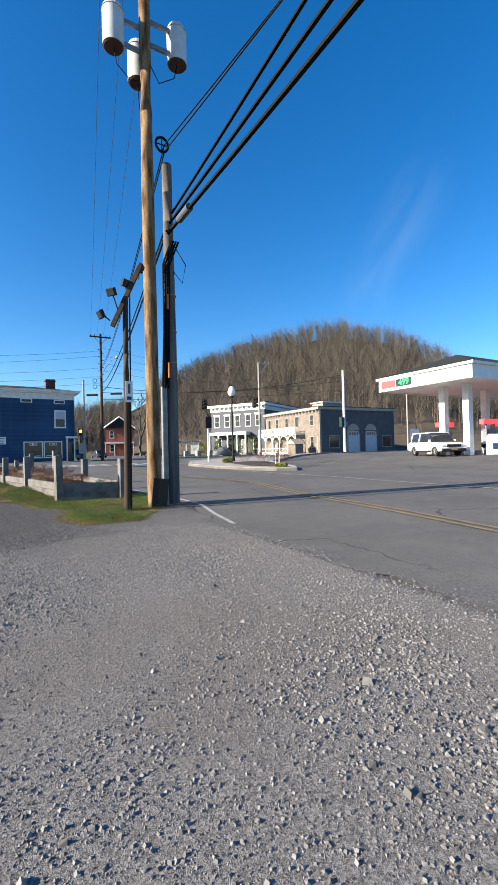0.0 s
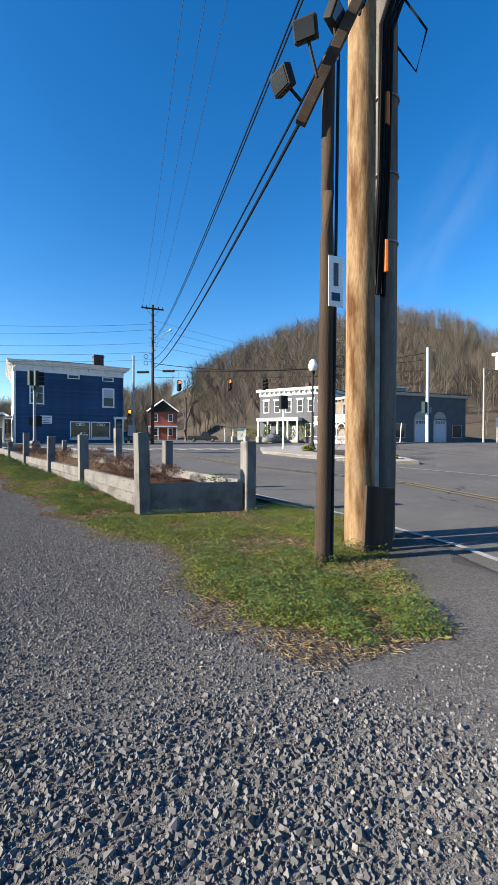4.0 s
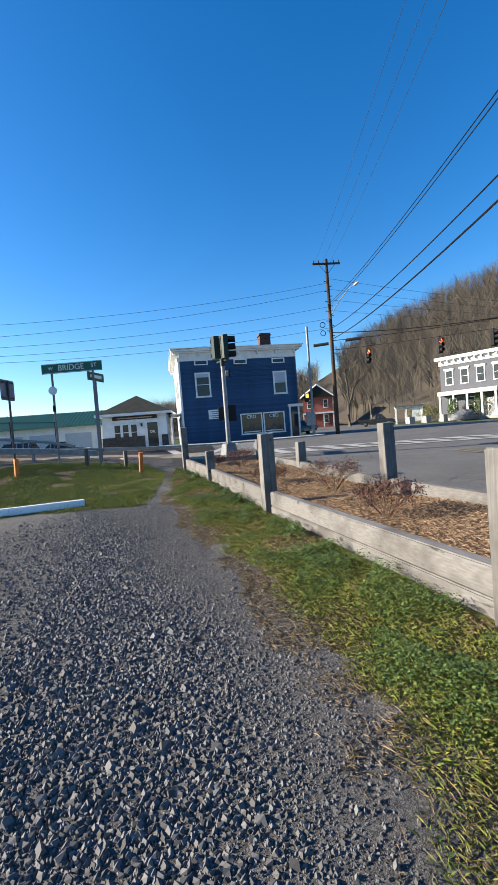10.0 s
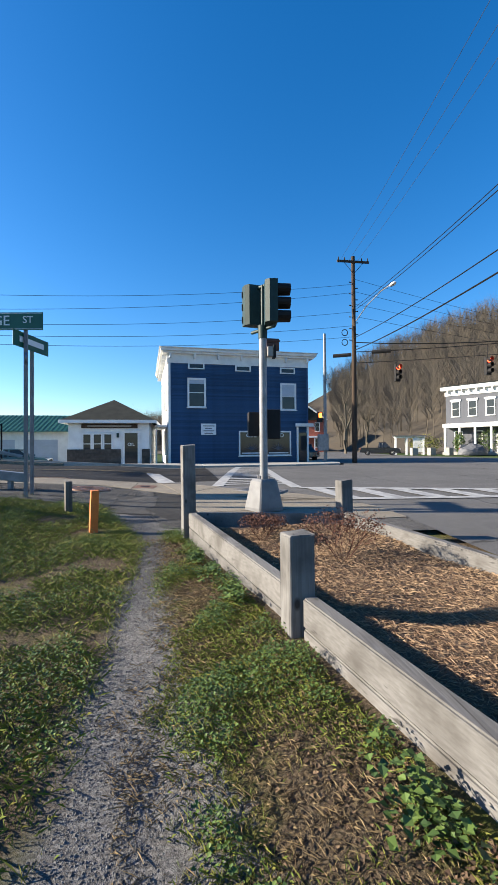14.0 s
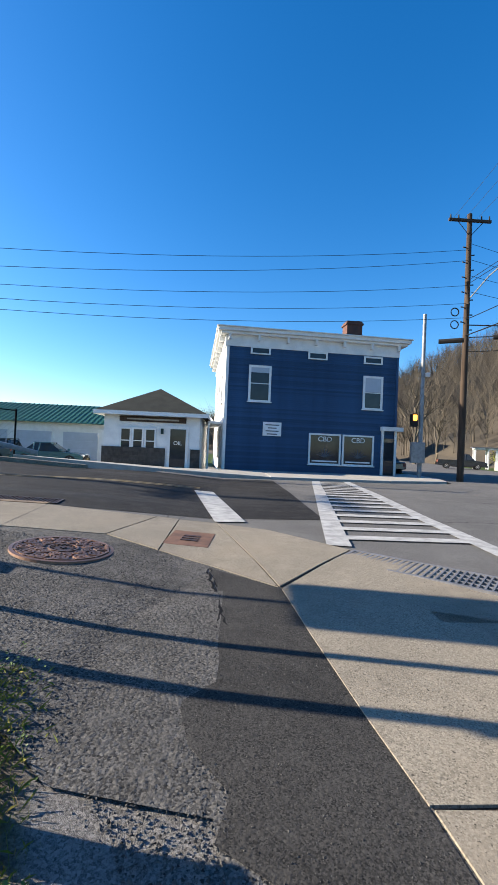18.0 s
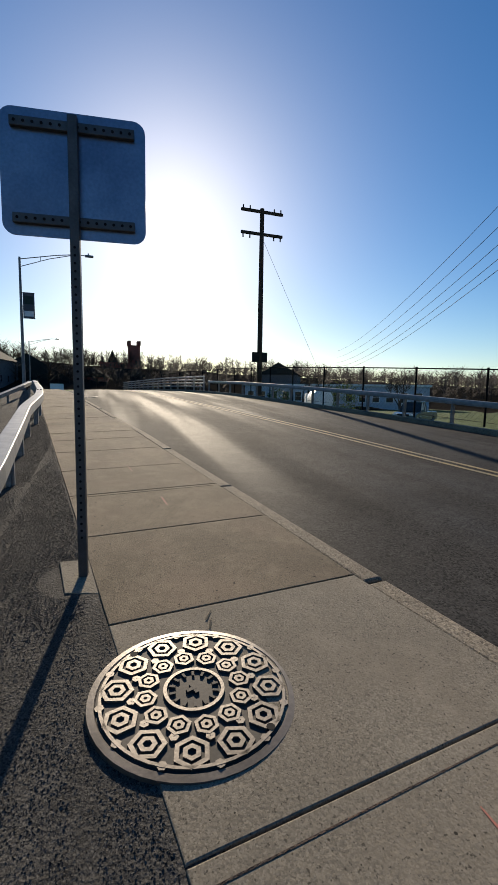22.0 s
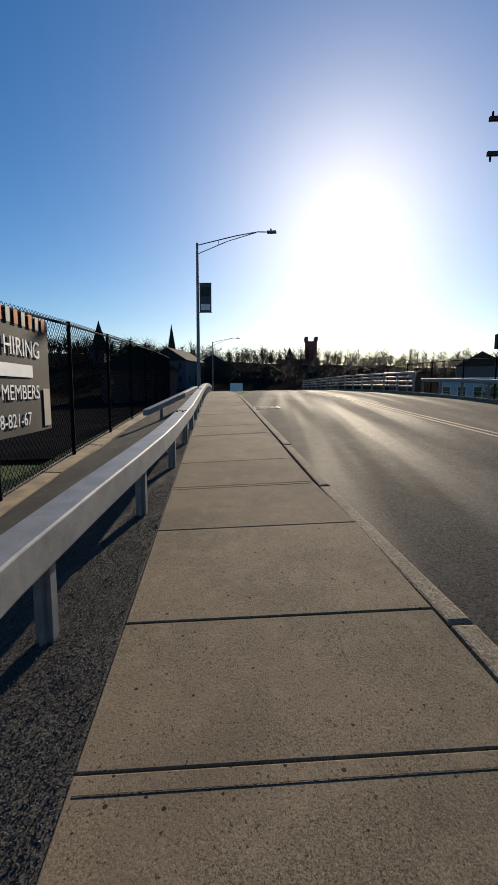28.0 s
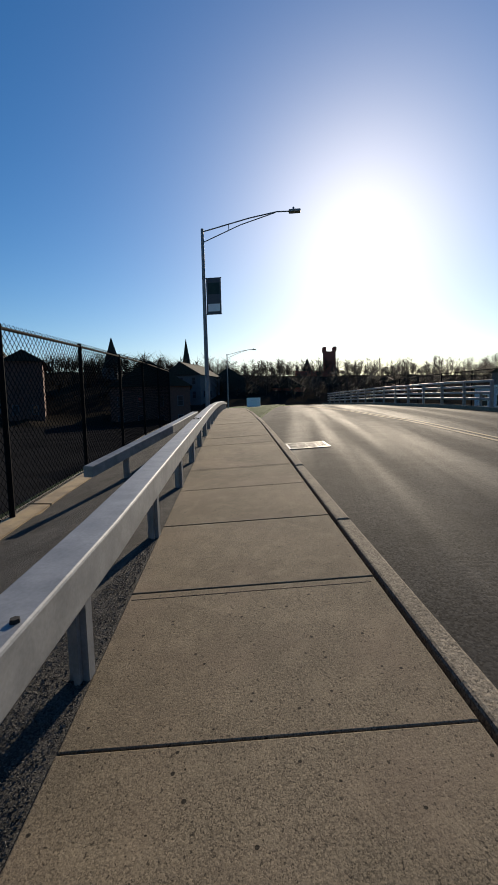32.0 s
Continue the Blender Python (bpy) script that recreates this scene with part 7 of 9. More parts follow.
for y in (2.0, 6.3, 9.4, 12.6, 15.3):
    window(hall, pose(BX - 0.07, BY + y, 4.7, 0, 0, -90), 1.1, 1.9, CREAM)
for y in (2.0, 9.0, 12.0):
    window(hall, pose(BX - 0.07, BY + y, 1.0, 0, 0, -90), 1.1, 2.0, CREAM)
ver = part("veranda_floor", B((BX - 2.0, BX - 0.06, BY + 4.2, BY + 16.6, 3.35, 3.6), bevel=0.02), WHITE, hall, "white veranda deck")
part("veranda_base", B((BX - 2.0, BX - 0.06, BY + 4.2, BY + 16.6, -0.2, 0.35)), WHITE, hall)
for k in range(6):
    y = BY + 4.3 + k * 2.44
    part("veranda_post", B((BX - 1.95, BX - 1.8, y - 0.08, y + 0.08, 0.3, 3.4)), WHITE, hall)
    part("veranda_post", B((BX - 1.95, BX - 1.82, y - 0.06, y + 0.06, 3.6, 4.7)), WHITE, hall)
    if k < 5:
        bm = bmesh.new()
        pts = [(BX - 1.88, y + 1.22 - 1.1 * math.cos(a), 2.35 + 0.85 * math.sin(a)) for a in np.linspace(0, math.pi, 11)]
        pipe(bm, pts, 0.10, 5)
        part("arch", bm, WHITE, hall)
        part("railing", B((BX - 1.92, BX - 1.84, y + 0.1, y + 2.34, 4.55, 4.66), (BX - 1.92, BX - 1.84, y + 0.1, y + 2.34, 3.7, 3.78), (BX - 1.92, BX - 1.84, y + 0.1, y + 2.34, 0.95, 1.04)), WHITE, hall)
        for q in range(9):
            part("baluster", B((BX - 1.90, BX - 1.86, y + 0.25 + q * 0.24, y + 0.30 + q * 0.24, 3.78, 4.55)), WHITE, hall)
for cx in (7.3, 11.4):
    bm = bmesh.new()
    prism(bm, [(BX + cx - 1.45, BY - 0.08), (BX + cx + 1.45, BY - 0.08), (BX + cx + 1.45, BY - 0.004), (BX + cx - 1.45, BY - 0.004)], 0, 3.9)
    cyl(bm, (BX + cx, BY - 0.08, 3.55), (BX + cx, BY - 0.004, 3.55), 1.45, n=24)
    fr_ = part("door_surround", bm, CREAM, hall)
    d = part("garage_door", B((BX + cx - 1.25, BX + cx + 1.25, BY - 0.10, BY - 0.082, 0, 3.7)), DOORP, hall, "pale blue overhead door")
    for k in range(5):
        part("door_panel", B((BX + cx - 1.2, BX + cx + 1.2, BY - 0.12, BY - 0.10, 0.04 + k * 0.72, 0.68 + k * 0.72), bevel=0.01), DOORP, d)
    for q in range(4):
        part("pane", B((BX + cx - 1.05 + q * 0.55, BX + cx - 0.62 + q * 0.55, BY - 0.13, BY - 0.12, 3.05, 3.5)), GLASS, d)
for cx in (3.0, 15.3):
    window(hall, pose(BX + cx, BY - 0.01, 0.9), 2.2, 2.1, CREAM, sash=False)
shed = thing("garden_shed", pose(39.0, 57.0, 0.28, 0, 0, 90), "small pink wooden shed beside the veranda", "shed")
part("wall", B((-1.1, 1.1, -0.8, 0.8, 0, 1.7)), BEIGE, shed)
bm = bmesh.new()
v = [bm.verts.new(p) for p in ((-1.3, -1.0, 1.65), (1.3, -1.0, 1.65), (1.3, 1.0, 1.65), (-1.3, 1.0, 1.65), (0, -1.0, 2.5), (0, 1.0, 2.5))]
for f in ((0, 1, 4), (2, 3, 5), (1, 2, 5, 4), (3, 0, 4, 5), (3, 2, 1, 0)):
    bm.faces.new([v[i] for i in f])
part("roof", bm, CREAM, shed)

# ---- slate-grey town house ----
VL, VD = 13.3, 18.0
vic = thing("grey_town_house", pose(37.3, 86.5, 0.3, 0, 0, -58), "slate-grey two-storey town house with a white cornice and porch", "house")
part("wall", B((0, VL, 0, VD, -0.4, 9.6)), GREYV, vic)
part("cornice", B((-0.6, VL + 0.6, -0.7, VD + 0.4, 10.2, 10.75), (-0.12, VL + 0.12, -0.12, VD + 0.1, 9.3, 10.2), bevel=0.05), WHITE, vic)
for k in range(12):
    part("bracket", B((0.4 + k * 1.13, 0.55 + k * 1.13, -0.55, -0.12, 9.75, 10.2)), WHITE, vic)
part("roof", B((-0.4, VL + 0.4, -0.5, VD + 0.2, 10.75, 10.95)), ROOFD, vic)
for x in (1.6, 4.2, 6.8, 9.4, 11.8):
    w_ = window(vic, pose(x, -0.02, 5.9), 1.35, 2.5, WHITE)
    part("hood_mould", B((-0.85, 0.85, -0.16, 0.0, 2.5, 2.78), bevel=0.03), WHITE, w_)
for x in (2.0, 5.0, 11.2):
    window(vic, pose(x, -0.02, 1.0), 1.3, 2.6, WHITE)
part("door", B((7.6, 8.9, -0.06, -0.003, 0.3, 3.2), bevel=0.02), WHITE, vic, "white panelled front door")
for y in (3.0, 9.0):
    window(vic, pose(VL + 0.02, y, 5.9, 0, 0, 90), 1.35, 2.5, WHITE)
    window(vic, pose(VL + 0.02, y, 1.1, 0, 0, 90), 1.35, 2.5, WHITE)
part("porch_roof", B((0.3, 9.9, -1.9, -0.02, 4.1, 4.75), bevel=0.04), WHITE, vic)
for x in (0.6, 2.9, 5.2, 7.5, 9.6):
    part("porch_post", B((x - 0.14, x + 0.14, -1.8, -1.52, 0, 4.1)), WHITE, vic)
part("porch_floor", B((0.3, 9.9, -2.0, -0.02, -0.2, 0.3), bevel=0.02), CONCL, vic)
part("chimney", B((6.5, 7.5, 8, 9, 10.9, 12.6), bevel=0.03), BRICKD, vic)

# ---- red brick house up the side street ----
rh = thing("red_brick_house", pose(27.5, 132.0, 0.3, 0, 0, -14), "red brick house with white gable trim and a porch", "house")
part("wall", B((-4, 4, 0, 10, -0.4, 8.6)), BRICKR, rh)
bm = bmesh.new()
v = [bm.verts.new(p) for p in ((-4.6, -0.6, 8.4), (4.6, -0.6, 8.4), (4.6, 10.6, 8.4), (-4.6, 10.6, 8.4), (0, -0.6, 11.8), (0, 10.6, 11.8))]
for f in ((0, 1, 4), (2, 3, 5), (1, 2, 5, 4), (3, 0, 4, 5), (3, 2, 1, 0)):
    bm.faces.new([v[i] for i in f])
part("roof", bm, ROOFB, rh)
for s in (-1, 1):
    bm = bmesh.new()
    pipe(bm, [(s * 4.7, -0.66, 8.35), (0, -0.66, 11.85)], 0.2, 4)
    part("gable_trim", bm, WHITE, rh)
for x in (-2.2, 2.2):
    for z in (1.2, 5.4):
        window(rh, pose(x, -0.03, z), 1.3, 2.3)
part("porch_roof", B((-4.2, 4.2, -2.2, -0.03, 3.7, 4.1), bevel=0.04), WHITE, rh)
for x in (-4, -1.4, 1.4, 4):
    part("porch_post", B((x - 0.12, x + 0.12, -2.1, -1.86, 0, 3.7)), WHITE, rh)
arb = thing("white_arbour", pose(34.0, 92.5, 0.5, 0, 0, -20), "white garden arbour with a closed white end before the woods", "arbour")
part("beam", B((-2.4, 2.6, -0.9, 0.9, 2.55, 2.8), bevel=0.03), WHITE, arb)
part("roof", B((-2.6, 2.8, -1.1, 1.1, 2.8, 2.92), bevel=0.02), GREYV, arb)
for x in (-2.2, -0.4, 2.4):
    for y in (-0.75, 0.75):
        part("post", B((x - 0.1, x + 0.1, y - 0.1, y + 0.1, -0.5, 2.55)), WHITE, arb)
part("end_panel", B((0.6, 2.3, -0.72, -0.66, 0.0, 2.5)), WHITE, arb, "white boarded end panel")
for k in range(4):
    b_ = solid("stone_block", B((-0.5, 0.5, -0.4, 0.4, -0.2, 1.0), bevel=0.05), CONCL, "pale stone block by the driveway", "stone block", group="driveway blocks")
    b_.matrix_basis = pose(30.5 + 2.2 * k, 84.5 - 1.2 * k, 0.28, 0, 0, 10 * k)
tp = bmesh.new()
bmesh.ops.create_icosphere(tp, subdivisions=3, radius=1.0)
for v in tp.verts:
    v.co = Vector((v.co.x * 2.2, v.co.y * 1.3, max(-0.1, v.co.z * 1.5 + 0.4 * noise.noise(v.co * 2))))
solid("covered_trailer", tp, TARPG, "boat trailer under a grey tarpaulin before the grey house", "covered trailer").matrix_basis = pose(35.6, 77.6, 0.3)

# ---- island furniture ----
def island_z(x, y):
    return gz(x, y) + 0.13


il = thing("street_lamp", pose(12.06, 27.41, island_z(12.06, 27.41)), "black lamp post with a white acorn globe", "street lamp")
part("base", C(((0, 0, 0), (0, 0, 0.5), 0.17, 0.10, 14)), DARKM, il)
part("shaft", C(((0, 0, 0.5), (0, 0, 4.75), 0.075, 0.055, 12)), DARKM, il)
part("collar", C(((0, 0, 4.75), (0, 0, 4.95), 0.12, 0.16, 12)), DARKM, il)
bm = bmesh.new()
bmesh.ops.create_uvsphere(bm, u_segments=16, v_segments=10, radius=0.30)
for v in bm.verts:
    v.co.z = v.co.z * 1.35 + 5.28
    if v.co.z > 5.4:
        v.co.x *= 0.85
        v.co.y *= 0.85
part("globe", bm, SIGNWHITE, il, "white glass globe", True)
part("finial", C(((0, 0, 5.65), (0, 0, 5.85), 0.06, 0.01, 8)), DARKM, il)
ip = thing("pedestrian_signal", pose(10.4, 28.2, island_z(10.4, 28.2)), "pale post with a black pedestrian signal", "pedestrian signal")
part("post", C(((0, 0, 0), (0, 0, 3.0), 0.06, 0.06, 10)), SIGNWHITE, ip)
part("signal_head", B((-0.25, 0.25, -0.15, 0.15, 2.5, 3.35), bevel=0.03), DARKM, ip)
for x, y, h in ((12.6, 22.4, 1.3), (12.1, 21.2, 1.15), (23.6, 31.9, 1.6)):
    solid("sign_stake", C(((0, 0, 0), (0, 0, h), 0.035, 0.035, 8)), SIGNWHITE, "short white stake on the island", "stake").matrix_basis = pose(x, y, island_z(x, y), 2, 3, 0)
for x, y, label, arm in ((24.2, 43.6, "pale steel pole with a short lamp arm", 1.6), (57.6, 49.8, "pale wooden pole with a short lamp arm", 2.4)):
    p_ = thing("light_pole", pose(x, y, 0.4), label, "light pole")
    hh = 11.4
    part("mast", C(((0, 0, -0.2), (0, 0, hh), 0.16, 0.11, 12)), CONCL, p_, smooth=True)
    part("arm", B((0, arm, -0.06, 0.06, hh - 0.15, hh - 0.02)), CONCL, p_)
    part("arm_brace", C(((0, 0, hh - 1.6), (arm * 0.7, 0, hh - 0.15), 0.04, 0.04, 6)), CONCL, p_)
    for q in (0.1, 0.55, 0.95):
        part("insulator", C(((arm * q, 0, hh - 0.02), (arm * q, 0, hh + 0.22), 0.05, 0.04, 6)), GALVD, p_)
tw = thing("direction_sign", pose(45.4, 38.3, gz(45.4, 38.3) + 0.13, 0, 0, -50), "square road sign on two wooden legs, seen from behind", "road sign")
part("panel", B((-0.6, 0.6, -0.03, 0.0, 1.8, 2.9)), SIGNBACK, tw)
for x in (-0.45, 0.45):
    part("leg", B((x - 0.06, x + 0.06, 0, 0.1, -0.2, 2.9)), CONCL, tw)

# ---- woodland hill ----
HC = (-3.0, 6.0)
EL_A = [-12, -4, 4, 13.5, 18, 22, 25, 28, 32, 39, 43, 50, 55.5, 60, 62.5, 70, 85, 110]
EL_E = [0.6, 1.6, 3.0, 4.8, 7.2, 9.3, 10.6, 11.8, 13.2, 14.2, 14.4, 12.6, 9.4, 5.6, 4.0, 3.2, 2.6, 2.0]
def hill_z(a, r):
    e = float(np.interp(a, EL_A, EL_E))
    R0 = float(np.interp(a, [-12, 14, 22, 30, 60, 70, 110], [190, 160, 118, 98, 98, 70, 70]))
    R1 = 255.0
    t = min(1.0, max(0.0, (r - R0) / (R1 - R0)))
    z = 1.2 + (R1 * math.tan(radians(e))) * (0.72 * t + 0.28 * t * t)
    if r > R1:
        z -= (r - R1) * 0.25
    return z if r >= R0 else 0.15


def polar(a, r):
    return HC[0] + r * math.sin(radians(a)), HC[1] + r * math.cos(radians(a))


def build_hill():
    aa = np.arange(-12, 111, 2.0)
    rr = [62, 80, 98, 110, 120, 135, 150, 165, 180, 195, 210, 225, 240, 255, 275, 300, 340]
    co = [(*polar(a, r), hill_z(a, r) - (0.5 if r < 100 else 0) + (1.5 * noise.noise(Vector((a * 0.3, r * 0.05, 0))) if r > 130 else 0)) for r in rr for a in aa]
    w = len(aa)
    fc = [(j * w + i, j * w + i + 1, (j + 1) * w + i + 1, (j + 1) * w + i) for j in range(len(rr) - 1) for i in range(w - 1)]
    fc = [f for f in fc if max(co[k][2] for k in f) > 0.3]
    me = bpy.data.meshes.new("ground_hill")
    me.from_pydata(co, [], [f[::-1] for f in fc])
    me.materials.append(HILLG)
    tagged(new("ground_hill", me), "leaf-strewn brown hillside under bare trees", "hill", "", "structure")


build_hill()


def woods(name, label, spots, material, seed, slivers=44, steep=(0.6, 2.0), reach=1.0, stout=0.014):
    """Many bare trees: a tapered trunk and a crown of fine twigs each."""
    rng = np.random.default_rng(seed)
    co, fc = [], []
    for x, y, z, h in spots:
        k = len(co)
        r = h * 0.008 + 0.02
        lx, ly = rng.normal(0, 0.03 * h, 2)
        for q in range(3):
            a = q * 2.094
            co.append((x + r * math.cos(a), y + r * math.sin(a), z - 0.5))
        co.append((x + lx, y + ly, z + h * 0.8))
        fc += [(k, k + 1, k + 3), (k + 1, k + 2, k + 3), (k + 2, k, k + 3)]
        t = rng.uniform(0.28, 0.98, slivers)
        az = rng.uniform(0, 6.283, slivers)
        ln = reach * h * (0.08 + 0.24 * rng.random(slivers)) * (1.05 - 1.3 * np.abs(t - 0.5))
        up = rng.uniform(*steep, slivers)
        for i in range(slivers):
            bx_, by_, bz_ = x + lx * t[i], y + ly * t[i], z + h * 0.8 * t[i]
            L = ln[i] * 1.5
            ex, ey, ez = bx_ + L * math.cos(az[i]), by_ + L * math.sin(az[i]), bz_ + L * up[i]
            w = 0.0045 * h * (1.1 - t[i]) + stout
            k = len(co)
            co += [(bx_ - w * math.sin(az[i]) - w, by_ + w * math.cos(az[i]), bz_), (bx_ + w * math.sin(az[i]) + w, by_ - w * math.cos(az[i]), bz_), (ex, ey, ez)]
            fc.append((k, k + 1, k + 2))
    me = bpy.data.meshes.new(name)
    me.from_pydata(co, [], fc)
    me.materials.append(material)
    return tagged(new(name, me), label, "trees", "", "stuff")


rng = np.random.default_rng(5)
spots = []
while len(spots) < 5200:
    a = rng.uniform(-10, 100)
    r = 98 + 160 * math.sqrt(rng.random())
    if a > 75 and rng.random() < 0.5:
        continue
    z = hill_z(a, r)
    if z < 1.0:
        continue
    x, y = polar(a, r)
    if y < 97 and x < 62 or abs(x - np.interp(y, [60, 80, 100, 160, 260], [16, 19, 22, 39, 70])) < 6 or math.dist((x, y), (27.5, 136)) < 11:
        continue
    spots.append((x, y, z, rng.uniform(8, 15)))
woods("woodland", "dense bare grey-brown woodland on the hillside", spots, BARK, 7)

# town side across the river
def far_ring():
    aa = np.arange(20, 141, 3.0)
    rr = [75, 110, 140, 170, 200, 240, 300]
    co = []
    for r in rr:
        for a in aa:
            e = float(np.interp(a, [20, 34, 50, 66, 80, 100, 112, 140], [1.1, 1.4, 2.0, 2.8, 3.3, 4.0, 4.6, 3.8]))
            t = sstep(80, 200, r)
            co.append((-15 - r * math.sin(radians(a)), 32 + r * math.cos(radians(a)), -1.0 + (2.5 + 200 * math.tan(radians(e))) * t + 1.5 * noise.noise(Vector((a * 0.2, r * 0.04, 5)))))
    w = len(aa)
    fc = [(j * w + i, (j + 1) * w + i, (j + 1) * w + i + 1, j * w + i + 1) for j in range(len(rr) - 1) for i in range(w - 1)]
    me = bpy.data.meshes.new("ground_town")
    me.from_pydata(co, [], fc)
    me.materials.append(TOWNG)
    tagged(new("ground_town", me), "distant wooded town slope across the river", "hill", "", "structure")


far_ring()
spots = []
while len(spots) < 3600:
    a, r = rng.uniform(20, 140), rng.uniform(120, 235) if len(spots) < 2000 else rng.uniform(190, 240)
    e = float(np.interp(a, [20, 34, 50, 66, 80, 100, 112, 140], [1.1, 1.4, 2.0, 2.8, 3.3, 4.0, 4.6, 3.8]))
    z = -1 + (2.5 + 200 * math.tan(radians(e))) * sstep(80, 200, r)
    spots.append((-15 - r * math.sin(radians(a)), 32 + r * math.cos(radians(a)), z, 2 + 7 * rng.random() ** 2.2))
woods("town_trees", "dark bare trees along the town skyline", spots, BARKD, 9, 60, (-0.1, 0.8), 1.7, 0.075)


def gable_house(name, x, y, z, w, d, h, rz, wall, roof, label, wins=3):
    g = thing(name, pose(x, y, z, 0, 0, rz), label, "house")
    part("wall", B((-w / 2, w / 2, 0, d, -4, h)), wall, g)
    bm = bmesh.new()
    v = [bm.verts.new(p) for p in ((-w / 2 - 0.5, -0.5, h - 0.1), (w / 2 + 0.5, -0.5, h - 0.1), (w / 2 + 0.5, d + 0.5, h - 0.1), (-w / 2 - 0.5, d + 0.5, h - 0.1), (0, -0.5, h + w * 0.32), (0, d + 0.5, h + w * 0.32))]
    for f in ((0, 1, 4), (2, 3, 5), (1, 2, 5, 4), (3, 0, 4, 5), (3, 2, 1, 0)):
        bm.faces.new([v[i] for i in f])
    part("roof", bm, roof, g)
    for k in range(wins):
        for zz in (1.2, 4.6):
            if zz + 2 < h:
                window(g, pose(-w / 2 + w * (k + 0.5) / wins, -0.03, zz), 1.1, 1.8, GREYV)
    for k in range(3):
        window(g, pose(w / 2 + 0.03, d * (k + 0.5) / 3, 1.4, 0, 0, 90), 1.1, 1.8, GREYV)
    return g


mill = gable_house("mill_building", -97.5, -17.5, -3, 6.4, 20, 14.4, 120, BRICKD, ROOFD, "tall dark brick mill building with a gable end", 2)
part("wing_wall", B((-14, -3.2, 3, 17, -4, 13.6)), BRICKD, mill)
part("wing_roof", B((-14.4, -3.2, 2.6, 17.4, 13.6, 16.4)), ROOFD, mill)
part("stair_tower", B((-18.5, -14, 1, 8, -4, 17.6)), BRICKD, mill)
for k in range(4):
    for z in (1.5, 5.0, 8.5):
        window(mill, pose(-12.6 + 2.6 * k, 2.97, z), 1.1, 1.9, GREYV)
gable_house("mill_building", -98, 6, -2, 14, 20, 8.2, 104, BRICKD, ROOFD, "long dark brick building by the river", 4)
gable_house("mill_building", -72, -38, -3, 16, 30, 9.5, 140, BRICKD, ROOFD, "low dark brick building beyond the grass", 4)
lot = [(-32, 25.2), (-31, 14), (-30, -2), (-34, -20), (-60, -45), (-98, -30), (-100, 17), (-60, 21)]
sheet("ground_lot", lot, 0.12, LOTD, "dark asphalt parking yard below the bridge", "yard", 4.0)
gable_house("town_house", -128, 4, 3, 10, 14, 7, 80, GREYW, ROOFD, "dark town house beyond the river")
gable_house("town_house", -150, 30, 2, 9, 12, 5, 84, BRICKR, ROOFD, "dark brick town house across the bridge")
gable_house("town_house", -146, 13, 2, 26, 12, 2.6, 95, BRICKD, ROOFD, "dark brick row at the far end of the bridge road", 6)
gable_house("town_house", -165, 44, 2, 9, 12, 5.5, 86, GREYW, ROOFD, "grey town house across the bridge")
gable_house("town_house", -170, 62, 2, 9, 14, 5.5, 70, BRICKR, ROOFD, "dark brick house on the town slope")
gable_house("town_house", -118, 78, 2, 10, 12, 6, 60, GREYW, ROOFD, "dark house on the far bank")
lb = thing("long_building", pose(-93, 80, -0.5, 0, 0, 52), "long pale blue and white flat-roofed building", "building")
part("wall", B((-20, 20, 0, 10, -2, 5.0)), DOORP, lb)
part("roof", B((-20.4, 20.4, -0.4, 10.4, 5.0, 5.4)), WHITE, lb)
for k in range(14):
    window(lb, pose(-18.5 + 2.8 * k, -0.03, 1.6), 1.6, 2.2, WHITE)
def steeple(x, y, z, w, hb, hs, label):
    s = thing("church_steeple", pose(x, y, z), label, "church")
    part("tower", B((-w / 2, w / 2, -w / 2, w / 2, -6, hb)), GREYW, s)
    part("spire", C(((0, 0, hb), (0, 0, hb + hs), w * 0.62, 0.05, 8)), ROOFD, s)
    part("nave", B((-w * 2.6, w * 0.4, -w * 0.8, w * 0.8, -6, hb * 0.45)), GREYW, s)


steeple(-160, -27, 6, 5.0, 9, 10, "dark church steeple on the skyline")
steeple(-216, -16, 8, 4.0, 9, 15, "slender dark church spire on the skyline")
steeple(-220, 38, 8, 4.0, 8, 6, "small dark church spire on the skyline")
ct = thing("church_tower", pose(-203, 46.3, 8), "square brick church tower with corner turrets", "church")
part("tower", B((-2.4, 2.4, -2.4, 2.4, -6, 14.5)), BRICKR, ct)
part("nave", B((-5, 3, -14, -2.4, -6, 7)), BRICKR, ct)
for a in (-1, 1):
    for b in (-1, 1):
        part("turret", B((a * 2.0 - 0.7, a * 2.0 + 0.7, b * 2.0 - 0.7, b * 2.0 + 0.7, 14.5, 16.3)), BRICKR, ct)
ws = solid("white_board", B((-0.05, 0.05, -1.1, 1.1, 0, 1.7)), SIGNWHITE, "white board beside the far end of the bridge", "sign board")
ws.matrix_basis = pose(-92, 25.0, 1.9)

